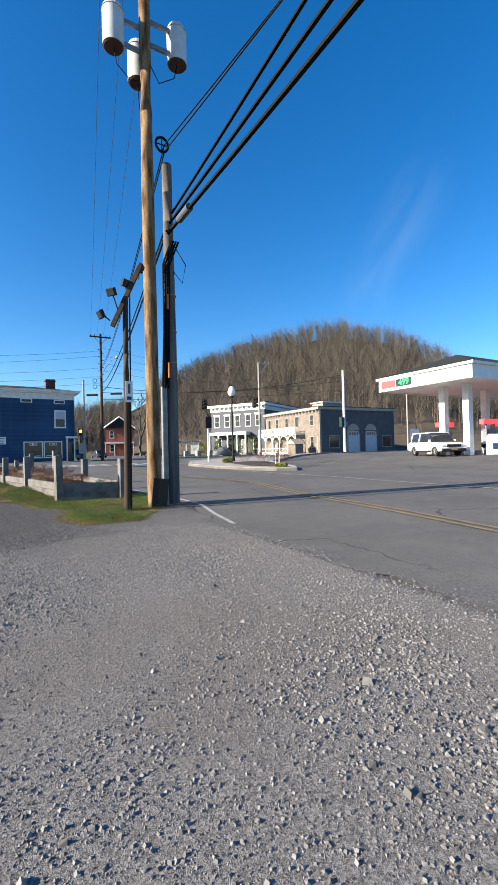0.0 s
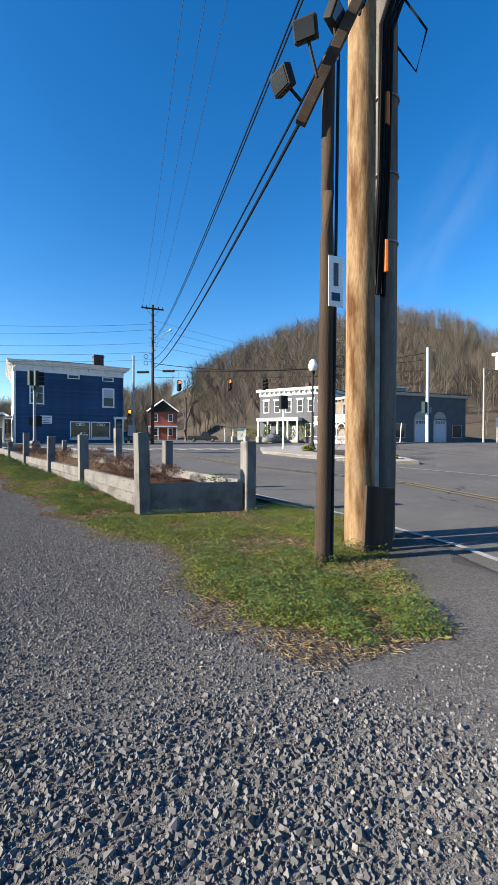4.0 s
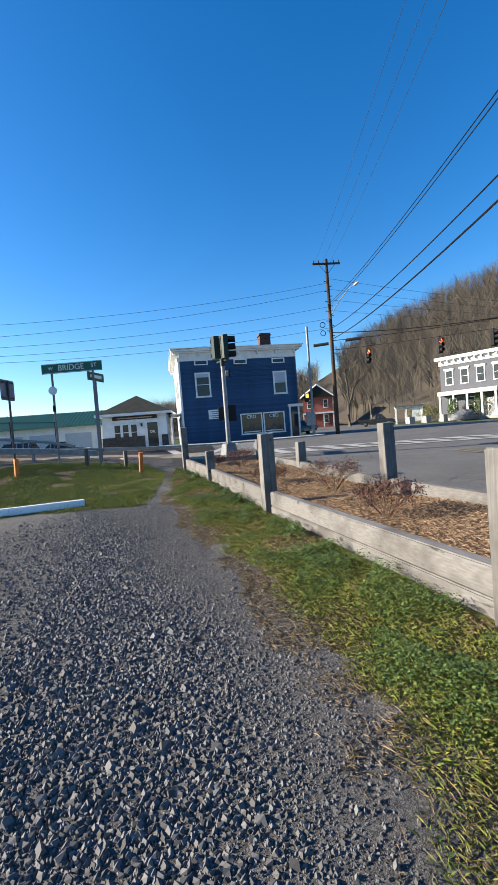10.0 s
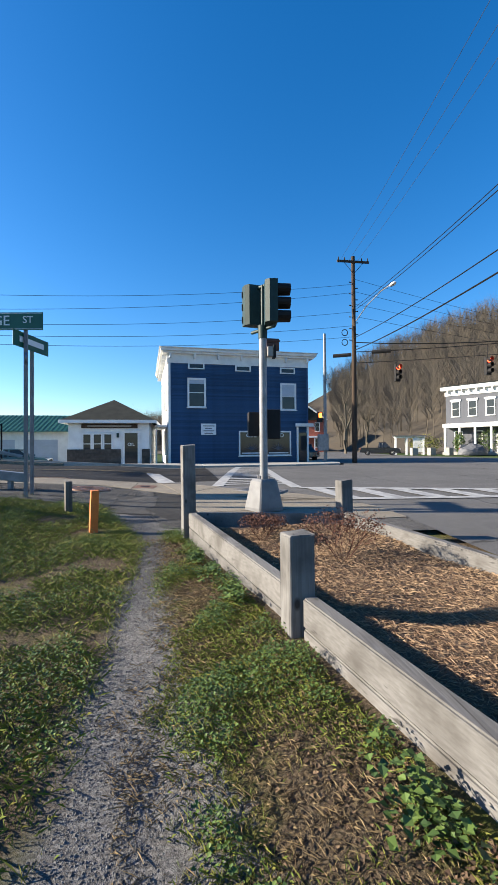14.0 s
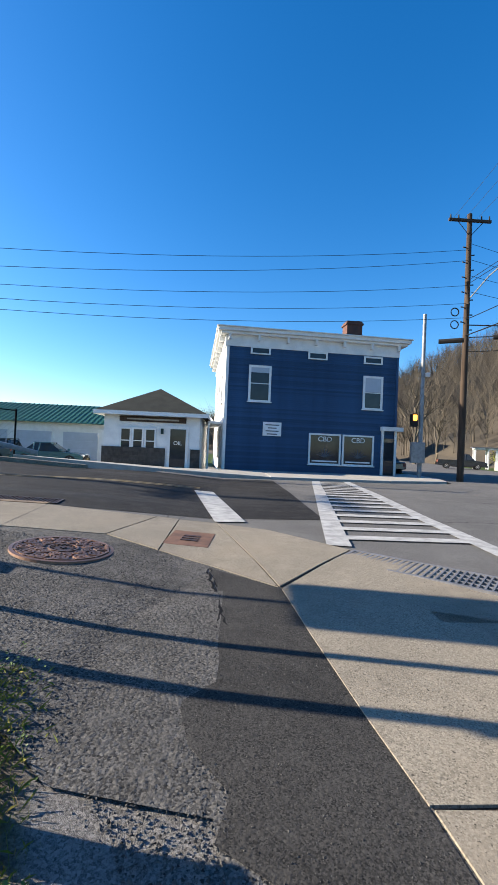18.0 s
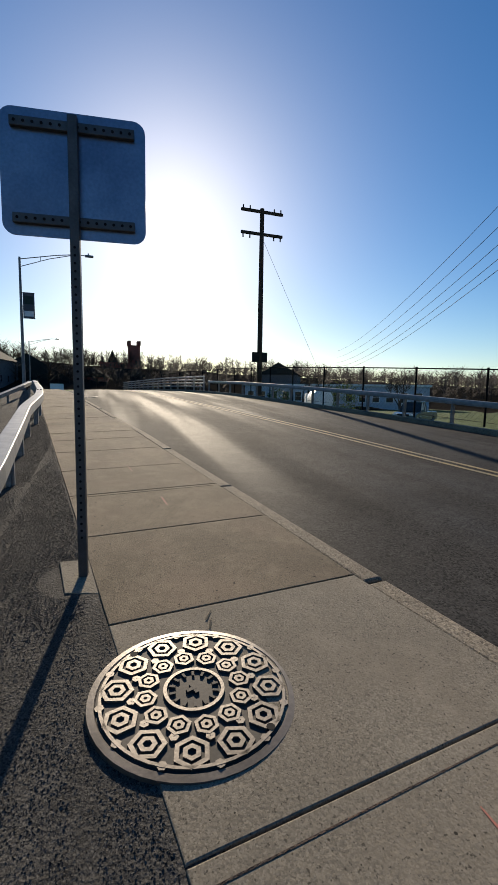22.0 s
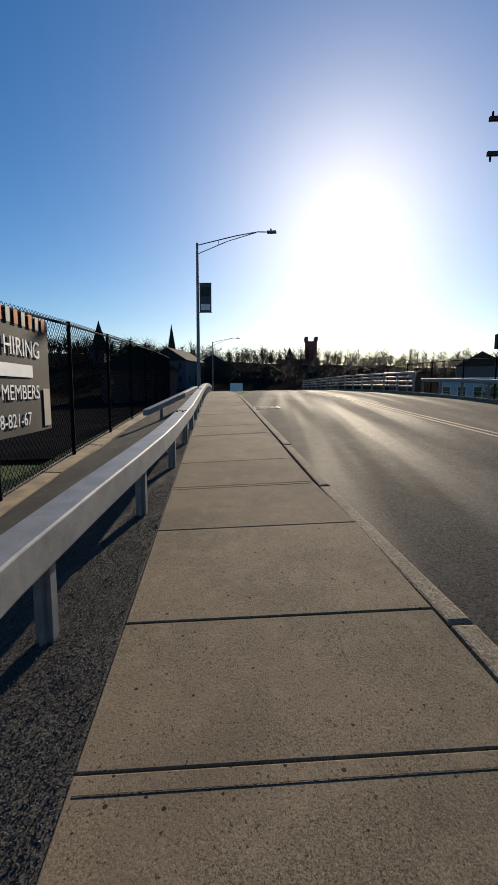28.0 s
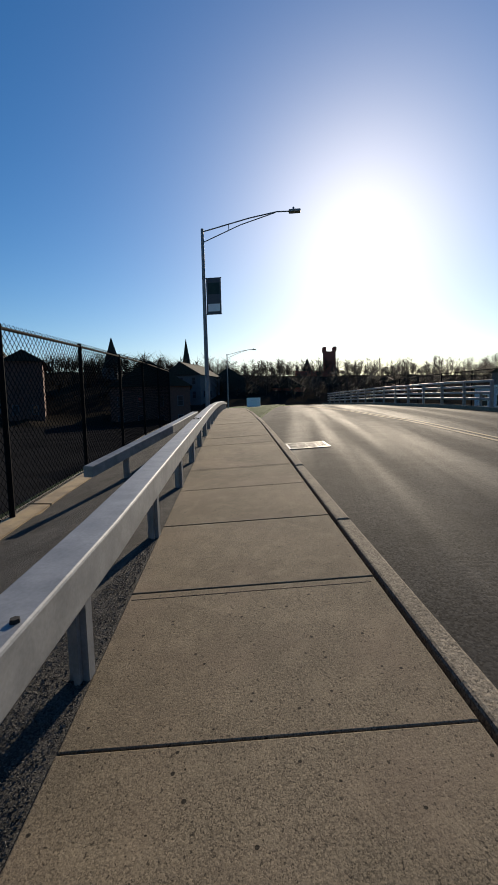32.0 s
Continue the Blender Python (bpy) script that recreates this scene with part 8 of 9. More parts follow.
# thin high cloud streak
def high_cloud():
    m = bpy.data.materials.new("thin_cirrus")
    m.use_nodes = True
    n, l = m.node_tree.nodes, m.node_tree.links
    tc = n.new("ShaderNodeTexCoord")
    mp = n.new("ShaderNodeMapping")
    mp.inputs["Rotation"].default_value = (0, 0, radians(-58))
    l.new(tc.outputs["Object"], mp.inputs[0])
    st = n.new("ShaderNodeMapping")
    st.inputs["Scale"].default_value = (0.0022, 0.0085, 1)
    l.new(mp.outputs[0], st.inputs[0])
    no = n.new("ShaderNodeTexNoise")
    no.inputs["Scale"].default_value, no.inputs["Detail"].default_value = 1.0, 7
    l.new(st.outputs[0], no.inputs[0])
    sp = n.new("ShaderNodeSeparateXYZ")
    l.new(mp.outputs[0], sp.inputs[0])

    def math_(op, a, b):
        k = n.new("ShaderNodeMath")
        k.operation = op
        for q, v in ((0, a), (1, b)):
            if isinstance(v, float):
                k.inputs[q].default_value = v
            else:
                l.new(v, k.inputs[q])
        return k.outputs[0]

    def soft(v, near, far):
        k = n.new("ShaderNodeMapRange")
        k.interpolation_type = "SMOOTHERSTEP"
        for q, w in enumerate((near, far, 1.0, 0.0)):
            k.inputs[q + 1].default_value = w
        l.new(math_("ABSOLUTE", v, 0.0), k.inputs[0])
        return k.outputs[0]

    wisp = n.new("ShaderNodeMapRange")
    for q, w in enumerate((0.34, 0.80, 0.0, 0.042)):
        wisp.inputs[q + 1].default_value = w
    l.new(no.outputs[0], wisp.inputs[0])
    f = math_("MULTIPLY", math_("MULTIPLY", wisp.outputs[0], soft(sp.outputs[1], 10.0, 230.0)), soft(sp.outputs[0], 120.0, 520.0))
    tr, df = n.new("ShaderNodeBsdfTransparent"), n.new("ShaderNodeBsdfTranslucent")
    df.inputs[0].default_value = (0.9, 0.9, 0.92, 1)
    d2 = n.new("ShaderNodeBsdfDiffuse")
    d2.inputs[0].default_value = (0.9, 0.9, 0.92, 1)
    ad, mx = n.new("ShaderNodeAddShader"), n.new("ShaderNodeMixShader")
    l.new(df.outputs[0], ad.inputs[0]), l.new(d2.outputs[0], ad.inputs[1])
    l.new(f, mx.inputs[0]), l.new(tr.outputs[0], mx.inputs[1]), l.new(ad.outputs[0], mx.inputs[2])
    l.new(mx.outputs[0], n["Material Output"].inputs[0])
    a, e, d = radians(48.5), radians(24.0), 2600.0
    at = Vector((math.sin(a) * math.cos(e), math.cos(a) * math.cos(e), math.sin(e))) * d
    bm = bmesh.new()
    bm.faces.new([bm.verts.new((x, y, 0)) for x, y in ((-560, -560), (560, -560), (560, 560), (-560, 560))])
    ob = solid("backdrop_cloud", bm, m, "faint white cirrus streak in the blue sky", "cloud", "structure")
    ob.matrix_basis = look(at, at * 2) @ pose(0, 0, 0)


high_cloud()

# bigger single bare trees with branching limbs
def bare_tree(x, y, z, h, seed, label, material=BARK, depth=5):
    rg = random.Random(seed)
    t = thing("bare_tree", pose(x, y, z), label, "tree")
    co, fc = [], []
    tr = bmesh.new()

    def grow(p, d, ln, r, lv):
        q = p + d * ln
        if lv >= depth - 1:
            pipe(tr, [p, (p + q) / 2 + Vector((rg.uniform(-1, 1), rg.uniform(-1, 1), 0)) * ln * 0.05, q], [r, r * 0.85, r * 0.68], 6)
        else:
            side = d.cross(Vector((rg.uniform(-1, 1), rg.uniform(-1, 1), 0.3))).normalized() * r
            up = d.cross(side).normalized() * r
            k = len(co)
            co.extend([tuple(p + side), tuple(p - side * 0.5 + up), tuple(p - side * 0.5 - up), tuple(q)])
            fc.extend([(k, k + 1, k + 3), (k + 1, k + 2, k + 3), (k + 2, k, k + 3)])
        if lv == 0:
            return
        for _ in range(3 if lv > 1 else 4):
            nd = (d + Vector((rg.uniform(-0.8, 0.8), rg.uniform(-0.8, 0.8), rg.uniform(-0.1, 0.6)))).normalized()
            grow(p + (q - p) * rg.uniform(0.6, 1.0), nd, ln * rg.uniform(0.6, 0.8), r * 0.62, lv - 1)

    grow(Vector((0, 0, -0.3)), Vector((0.03, 0.02, 1)).normalized(), h * 0.32, h * 0.022, depth)
    part("trunk", tr, material, t, smooth=True)
    me = bpy.data.meshes.new("crown")
    me.from_pydata(co, [], fc)
    me.materials.append(material)
    ob = new("crown", me)
    ob.parent = t
    tagged(ob, "fine bare twigs", kind="stuff")


bare_tree(24.5, 98, 0.3, 17, 3, "large bare tree at the foot of the hill")
bare_tree(33, 108, 0.3, 15, 4, "bare tree at the foot of the hill")
bare_tree(14.0, 118, 0.3, 13, 6, "bare tree behind the side street")
bare_tree(-33, 78, -0.3, 9, 8, "small bare tree behind the garage", BARKD)
bare_tree(-62, 74, -0.3, 8, 9, "bare tree beyond the yard", BARKD)
bare_tree(13.4, 23.6, island_z(13.4, 23.6), 2.6, 12, "young staked sapling on the island", BARK, 4)
bare_tree(-72, 66, -0.3, 8, 14, "bare tree beyond the yard", BARKD)
bare_tree(-35.8, 80.5, 0.0, 8.5, 11, "bare tree behind the green-roofed garage")
bare_tree(-52.0, 66.0, 0.0, 6.5, 12, "bare tree beyond the yard fence", BARKD)
bare_tree(-66.0, 60.0, 0.0, 7.0, 13, "bare tree beyond the yard fence", BARKD)

# ---- loose ground cover ----
class Field:
    """A function of the plan, sampled on a grid for quick lookup."""

    def __init__(self, f, x0, x1, y0, y1, step):
        self.x0, self.y0, self.step = x0, y0, step
        self.g = np.array([[f(x, y) for x in np.arange(x0, x1 + step, step)] for y in np.arange(y0, y1 + step, step)])

    def at(self, x, y):
        u, v = (np.asarray(x) - self.x0) / self.step, (np.asarray(y) - self.y0) / self.step
        i = np.clip(u.astype(int), 0, self.g.shape[1] - 2)
        j = np.clip(v.astype(int), 0, self.g.shape[0] - 2)
        a, b = np.clip(u - i, 0, 1), np.clip(v - j, 0, 1)
        g = self.g
        return (g[j, i] * (1 - a) + g[j, i + 1] * a) * (1 - b) + (g[j + 1, i] * (1 - a) + g[j + 1, i + 1] * a) * b


LAND = Field(gz, -14.0, 2.1, -3.1, 32.6, 0.35)
PATCH = Field(lambda x, y: noise.noise(Vector((x * 1.25, y * 1.25, 0.0))), -13.5, 2.0, -3.0, 32.5, 0.15)
PATCH2 = Field(lambda x, y: noise.noise(Vector((x * 2.3, y * 2.3, 4.0))) + 0.5 * noise.noise(Vector((x * 6, y * 6, 1.0))), -13.5, 2.0, -3.0, 32.5, 0.08)
BROAD = Field(lambda x, y: noise.noise(Vector((x * 0.45, y * 0.45, 9.0))), -13.5, 2.0, -3.0, 32.5, 0.3)


def quick_mesh(name, co, fc, material, label, category):
    """One object from arrays of corners and equal-sided faces."""
    me = bpy.data.meshes.new(name)
    k = fc.shape[1]
    me.vertices.add(len(co))
    me.vertices.foreach_set("co", np.ascontiguousarray(co, dtype=np.float32).ravel())
    me.loops.add(fc.size)
    me.loops.foreach_set("vertex_index", np.ascontiguousarray(fc, dtype=np.int32).ravel())
    me.polygons.add(len(fc))
    me.polygons.foreach_set("loop_start", np.arange(0, fc.size, k, dtype=np.int32))
    me.update(calc_edges=True)
    me.validate()
    me.shade_flat()
    me.materials.append(material)
    return tagged(new(name, me), label, category, "", "stuff")


WY = np.arange(-4, 34, 0.05)
WAVE = np.array([0.34 * noise.noise(Vector((v * 0.75, 3.1, 0.0))) + 0.20 * noise.noise(Vector((v * 2.4, 7.7, 0.0))) + 0.08 * noise.noise(Vector((v * 7.0, 1.7, 0.0))) for v in WY])


def lot_edge(y):
    """x where the grass strip by the planter begins, a ragged line."""
    return np.interp(y, [5.5, 6.1, 8.65, 9.1, 9.9, 11.0, 13.56, 27.0], [-1.5, -1.95, -1.95, -2.35, -2.58, -2.88, -3.42, -5.93]) + np.interp(y, WY, WAVE)


def mound_edge(y):
    """x where the grassy mound begins beyond the trodden path."""
    return -5.65 - 0.36 * np.maximum(0, y - 27.0)


def coarse_side(x, y):
    """1 on the heap of coarse stone west of the trodden path, 0 on the path."""
    return np.clip((np.interp(y, [6, 10, 14, 17, 20, 21.5, 23], [-3.3, -3.4, -3.8, -4.25, -5.1, -5.6, -6.6]) - x + 0.5 * BROAD.at(x, y)) / 0.55, 0, 1)


def scatter_stones():
    rg = np.random.default_rng(21)
    n = 360000
    y = -1.6 + 30.6 * rg.random(n) ** 1.2
    cx = np.interp(y, [-2, 3, 8, 14, 20, 25, 27, 29], [-2.4, -2.6, -4.0, -5.2, -5.6, -5.4, -5.6, -6.0])
    spread = np.interp(y, [-2, 6, 12, 20, 24, 27, 29], [3.0, 2.4, 1.8, 1.2, 0.3, 0.25, 0.3])
    x = cx + rg.normal(0, 1, n) * spread
    k = n // 3
    y[:k] = rg.uniform(5.0, 24.0, k)
    x[:k] = lot_edge(y[:k]) - 1.7 * rg.random(k)
    y[k:k + k // 2] = rg.uniform(-1.2, 8.0, k // 2)
    x[k:k + k // 2] = rg.uniform(-6.5, 0.3, k // 2)
    edge = np.interp(y, [-30, -4, 0.2, 4.7, 7.5, 9], [-1.2, 0.0, 0.12, 0.17, 0.72, 1.0])
    ok = ~((y > 5.8) & (x > np.where(y > 23.6, -5.3, lot_edge(y)) + rg.normal(0, 0.14, n))) & (x < edge + rg.normal(0, 0.15, n))
    ok &= ~((y > 22.7) & (x < mound_edge(y) + rg.normal(0, 0.08, n))) & (x > -10) & ~((y > 22.6) & (rg.random(n) > 0.45)) & ~((y > 28.7) & (rg.random(n) > 0.25)) & ~((y > 27.7) & (x > -5.45))
    heap = np.where(y > 6, coarse_side(x, y), np.clip(0.42 + 1.0 * BROAD.at(x, y) + 0.7 * PATCH.at(x, y), 0, 1))
    ok &= rg.random(n) < np.where(y > 5, 0.75, 0.5) * (1 - heap) + heap
    x, y, heap = x[ok], y[ok], heap[ok]
    n = len(x)
    s = (0.0042 + 0.0090 * rg.random(n) ** 2.4) * (0.8 + 0.55 * heap)
    s *= np.where(y > 22.3, 0.62, np.where(y > 6, 0.98, 0.80))
    s *= np.where(rg.random(n) < 0.012, rg.uniform(1.4, 2.1, n), 1.0)
    z = LAND.at(x, y) + s * 0.12
    a = rg.uniform(0, 6.283, n)
    ca, sa = np.cos(a) * s, np.sin(a) * s
    e = rg.uniform(0.7, 1.5, (3, n))
    h = rg.uniform(0.5, 1.05, (2, n)) * s
    co = np.stack([
        np.stack([x + ca * e[0], y + sa * e[0], z - s * 0.2], 1), np.stack([x - sa * e[1], y + ca * e[1], z], 1),
        np.stack([x - ca * e[2], y - sa * e[2], z - s * 0.2], 1), np.stack([x + sa, y - ca, z], 1),
        np.stack([x + ca * 0.55 - sa * 0.4, y + sa * 0.55 + ca * 0.4, z + h[0]], 1), np.stack([x - ca * 0.6 + sa * 0.4, y - sa * 0.6 - ca * 0.4, z + h[1]], 1)], 1)
    tri_ = np.array([(0, 1, 4), (1, 2, 5), (1, 5, 4), (2, 3, 5), (3, 0, 4), (3, 4, 5)])
    fc = (np.arange(n) * 6)[:, None, None] + tri_[None]
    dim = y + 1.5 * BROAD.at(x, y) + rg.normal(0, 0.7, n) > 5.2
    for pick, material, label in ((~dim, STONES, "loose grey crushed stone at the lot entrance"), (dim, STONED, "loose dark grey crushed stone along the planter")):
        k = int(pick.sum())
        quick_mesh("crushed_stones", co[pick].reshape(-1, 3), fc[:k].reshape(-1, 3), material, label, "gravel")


def chips(name, label, x, y, z, smin, smax, material, rg, category="gravel"):
    """Small three-sided stone chips."""
    n = len(x)
    s = smin + (smax - smin) * rg.random(n) ** 1.8
    a = rg.uniform(0, 6.283, n)
    v = []
    for k in range(3):
        q = a + 2.094 * k + rg.uniform(-0.5, 0.5, n)
        v.append(np.stack([x + np.cos(q) * s, y + np.sin(q) * s, z - s * 0.15], 1))
    v.append(np.stack([x + rg.normal(0, 0.3, n) * s, y + rg.normal(0, 0.3, n) * s, z + s * rg.uniform(0.35, 0.9, n)], 1))
    fc = (np.arange(n) * 4)[:, None, None] + np.array([(0, 1, 3), (1, 2, 3), (2, 0, 3)])[None]
    return quick_mesh(name, np.stack(v, 1).reshape(-1, 3), fc.reshape(-1, 3), material, label, category)


def fine_gravel():
    rg = np.random.default_rng(77)
    n = 300000
    y = -1.6 + 30.2 * rg.random(n) ** 1.1
    cx = np.interp(y, [-2, 3, 8, 14, 20, 25, 27, 29], [-2.4, -2.4, -3.3, -4.2, -4.9, -5.5, -5.65, -6.0])
    x = cx + rg.normal(0, 1, n) * np.interp(y, [-2, 6, 12, 20, 24, 29], [1.5, 1.1, 0.75, 0.55, 0.25, 0.25])
    ok = (x < np.where(y > 23.6, -5.25, np.where(y > 5.8, lot_edge(y), 0.1)) + rg.normal(0, 0.1, n)) & ~((y > 22.7) & (x < mound_edge(y))) & ~((y > 27.7) & (x > -5.5))
    x, y = x[ok], y[ok]
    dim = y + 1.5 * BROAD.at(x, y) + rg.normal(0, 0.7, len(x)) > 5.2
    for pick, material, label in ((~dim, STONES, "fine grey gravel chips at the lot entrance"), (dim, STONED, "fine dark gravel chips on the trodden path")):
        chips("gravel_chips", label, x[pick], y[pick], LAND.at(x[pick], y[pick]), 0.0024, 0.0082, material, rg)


def strip_stones():
    rg = np.random.default_rng(78)
    land = Field(gz, -28, -4.5, 27.5, 33.5, 0.2)
    n = 120000
    x = -9.2 - 17 * rg.random(n) ** 1.2
    y = walk_edge(x) - 0.03 - np.abs(rg.normal(0, 0.75, n))
    ok = (y > fence_line(x) + 0.32) & (y > 29.9) & ((x + 10.38) ** 2 + (y - 32.45) ** 2 > 0.23)
    ok &= (x + 11.72) ** 2 + (y - 31.93) ** 2 > 0.09
    x, y = x[ok], y[ok]
    chips("asphalt_grit", "dark grit worn out of the asphalt strip", x, y, land.at(x, y) + 0.012, 0.0028, 0.0078, GRIT, rg)
    x, y = rg.uniform(-9.5, -4.9, 60000), rg.uniform(27.8, 32.4, 60000)
    ok = (y < np.minimum(walk_edge(x) - 0.03, 32.3 - 0.75 * np.maximum(0, x + 6.6))) & ((x + 7.32) ** 2 + (y - 31.86) ** 2 > 0.26) & (y > 29.2 - 1.3 * np.maximum(0, x + 6.3))
    x, y = x[ok], y[ok]
    chips("asphalt_grit", "grit worn out of the asphalt beside the sidewalk", x, y, land.at(x, y) + 0.012, 0.0035, 0.011, GRIT, rg)


GRIT = island_mat("asphalt_grit", (0.105, 0.100, 0.092), (0.012, 0.012, 0.012), 0.85, 0.3)
scatter_stones()
fine_gravel()
strip_stones()


def blades(name, label, x, y, z, hmin, hmax, width, material, lean, rg):
    n = len(x)
    h = rg.uniform(hmin, hmax, n)
    a = rg.uniform(0, 6.283, n)
    w = width * rg.uniform(0.6, 1.3, n)
    lx, ly = rg.normal(0, lean, n) * h, rg.normal(0, lean, n) * h
    wx, wy = w * np.cos(a), w * np.sin(a)
    co = np.stack([np.stack([x - wx, y - wy, z - 0.006], 1), np.stack([x + wx, y + wy, z - 0.006], 1),
                   np.stack([x + lx * 0.45 + wx * 0.7, y + ly * 0.45 + wy * 0.7, z + h * 0.65], 1), np.stack([x + lx, y + ly, z + h], 1)], 1)
    fc = (np.arange(n) * 4)[:, None, None] + np.array([(0, 1, 2), (0, 2, 3)])[None]
    return quick_mesh(name, co.reshape(-1, 3), fc.reshape(-1, 3), material, label, "grass")


def leaves(name, label, x, y, z, smin, smax, material, rg):
    n = len(x)
    s = rg.uniform(smin, smax, n)
    b = rg.uniform(0, 6.283, n)
    dx, dy, dz = np.cos(b) * s, np.sin(b) * s, rg.uniform(-0.35, 0.55, n) * s
    nx_, ny_, nz_ = -np.sin(b) * s * 0.48, np.cos(b) * s * 0.48, rg.uniform(-0.25, 0.25, n) * s
    co = np.stack([np.stack([x, y, z], 1), np.stack([x + dx * 0.5 + nx_, y + dy * 0.5 + ny_, z + dz * 0.5 + nz_ + s * 0.15], 1),
                   np.stack([x + dx, y + dy, z + dz], 1), np.stack([x + dx * 0.5 - nx_, y + dy * 0.5 - ny_, z + dz * 0.5 - nz_ + s * 0.15], 1)], 1)
    fc = (np.arange(n) * 4)[:, None] + np.array([0, 1, 2, 3])[None]
    return quick_mesh(name, co.reshape(-1, 3), fc, material, label, "weeds")


def in_strip(rg, n):
    y = rg.uniform(6.0, 27.7, n)
    lo = lot_edge(y) - 0.18
    hi = np.where(y > 10.3, np.interp(y, NYS, NXS) - 0.09, np.minimum(0.40 + 0.58 * (y - 8.1), 0.9) - np.abs(rg.normal(0, 0.14, n)))
    x = lo + (hi - lo) * rg.random(n)
    ok = (hi > lo) & ((y < 23.8) | (x > -5.35 + rg.normal(0, 0.08, n))) & ((y < 27.2) | (x < -4.9))
    return x[ok], y[ok]


def in_north(rg, n):
    x, y = rg.uniform(-12.5, -5.5, n), rg.uniform(22.2, 30.2, n)
    ok = (x < mound_edge(y) + rg.normal(0, 0.06, n)) & (y < np.where(x > -9.8, 29.75, 29.9)) & (y > 22.5 + 0.4 * PATCH.at(x, y))
    return x[ok], y[ok]


NYS = np.arange(10.2, 28, 0.3)
NXS = np.array([nx(v) for v in NYS])
rg = np.random.default_rng(3)
for where, tag, n1, n2, n3 in ((in_strip, "beside the planter", 330000, 230000, 130000), (in_north, "on the low mound", 230000, 150000, 16000)):
    x, y = where(rg, n1)
    bare = np.interp(y, [9, 12, 14, 22, 25], [-0.08, -0.14, -0.26, -0.22, 0.02]) if where is in_strip else -0.30
    k = PATCH.at(x, y) + 0.6 * PATCH2.at(x, y) > bare + rg.normal(0, 0.14, len(x))
    if where is in_strip:
        k &= x > lot_edge(y) + np.abs(rg.normal(0, 0.16, len(x)))
    x, y = x[k], y[k]
    blades("grass", "short patchy green grass " + tag, x, y, LAND.at(x, y) + 0.003, 0.008 if where is in_strip else 0.010, 0.026 if where is in_strip else 0.042, 0.0010 if where is in_strip else 0.0014, GRASS, 1.0, rg)
    x, y = where(rg, n2)
    hi = np.interp(y, NYS, NXS)
    by = np.clip(1.2 - (hi - x) / 0.8, 0, 1) * 0.22 + 0.12 * (y < 10) if where is in_strip else 0.16
    d = PATCH2.at(x, y) + 0.6 * PATCH.at(x, y) + by
    k = d > (np.interp(y, [10, 14, 18, 22, 25], [0.17, 0.19, 0.22, 0.24, 0.36]) if where is in_strip else 0.20) + rg.normal(0, 0.06, len(x))
    if where is in_strip:
        k &= x > lot_edge(y) + 0.06 + np.abs(rg.normal(0, 0.10, len(x)))
    x, y, d = x[k], y[k], d[k]
    top = np.clip((d - 0.08) * 0.24, 0.008, 0.13) if where is in_strip else np.clip((d - 0.04) * 0.34, 0.01, 0.16)
    leaves("weeds", "dark green leafy weeds " + tag, x, y, LAND.at(x, y) + top * rg.random(len(x)) ** 0.6, 0.006, 0.020, LEAF, rg)
    x, y = where(rg, n3)
    k = PATCH2.at(x, y) + 0.5 * PATCH.at(x, y) < 0.02 + rg.normal(0, 0.15, len(x))
    x, y = x[k], y[k]
    blades("dead_grass", "straw-coloured dead grass " + tag, x, y, LAND.at(x, y) + 0.006, 0.004, 0.015, 0.0009, DRYG, 2.4, rg)
y = np.repeat(np.array([19.0, 21.2, 21.9, 22.6, 24.6, 25.3, 25.9]), 240)
x = np.interp(y, NYS, NXS) - np.abs(rg.normal(0, 0.09, len(y))) - 0.15
y = y + rg.normal(0, 0.10, len(y))
leaves("broad_weeds", "tall broad-leaved weeds against the boards", x, y, LAND.at(x, y) + 0.02 + 0.10 * rg.random(len(x)), 0.015, 0.045, LEAF, rg)


BEDN = Field(lambda x, y: noise.noise(Vector((x * 1.3, y * 1.3, 0))), -6.0, 1.0, 9.5, 28.0, 0.1)


def in_bed(n, y0, y1):
    y = rg.uniform(y0, y1, n)
    a, b = np.interp(y, NYS, NXS), np.interp(y, NYS, np.array([rx_(v) for v in NYS]))
    x = a + 0.1 + (b - a - 0.2) * rg.random(n)
    z = np.interp(y, NYS, np.array([board_base(v) for v in NYS])) + 0.282 + 0.06 * BEDN.at(x, y)
    return x, y, z


blades("straw", "dry straw and pine needles over the bed", *in_bed(150000, 15.0, 26.8), 0.0, 0.014, 0.0011, STRAW, 3.2, rg)
blades("straw", "thin dry litter over the dark soil", *in_bed(26000, 10.6, 15.8), 0.0, 0.014, 0.0014, TWIG, 3.0, rg)
x, y, z = in_bed(5000, 10.6, 16.0)
leaves("bark_mulch", "red-brown bark chips over the dark soil", x, y, z, 0.008, 0.024, TWIG, rg)


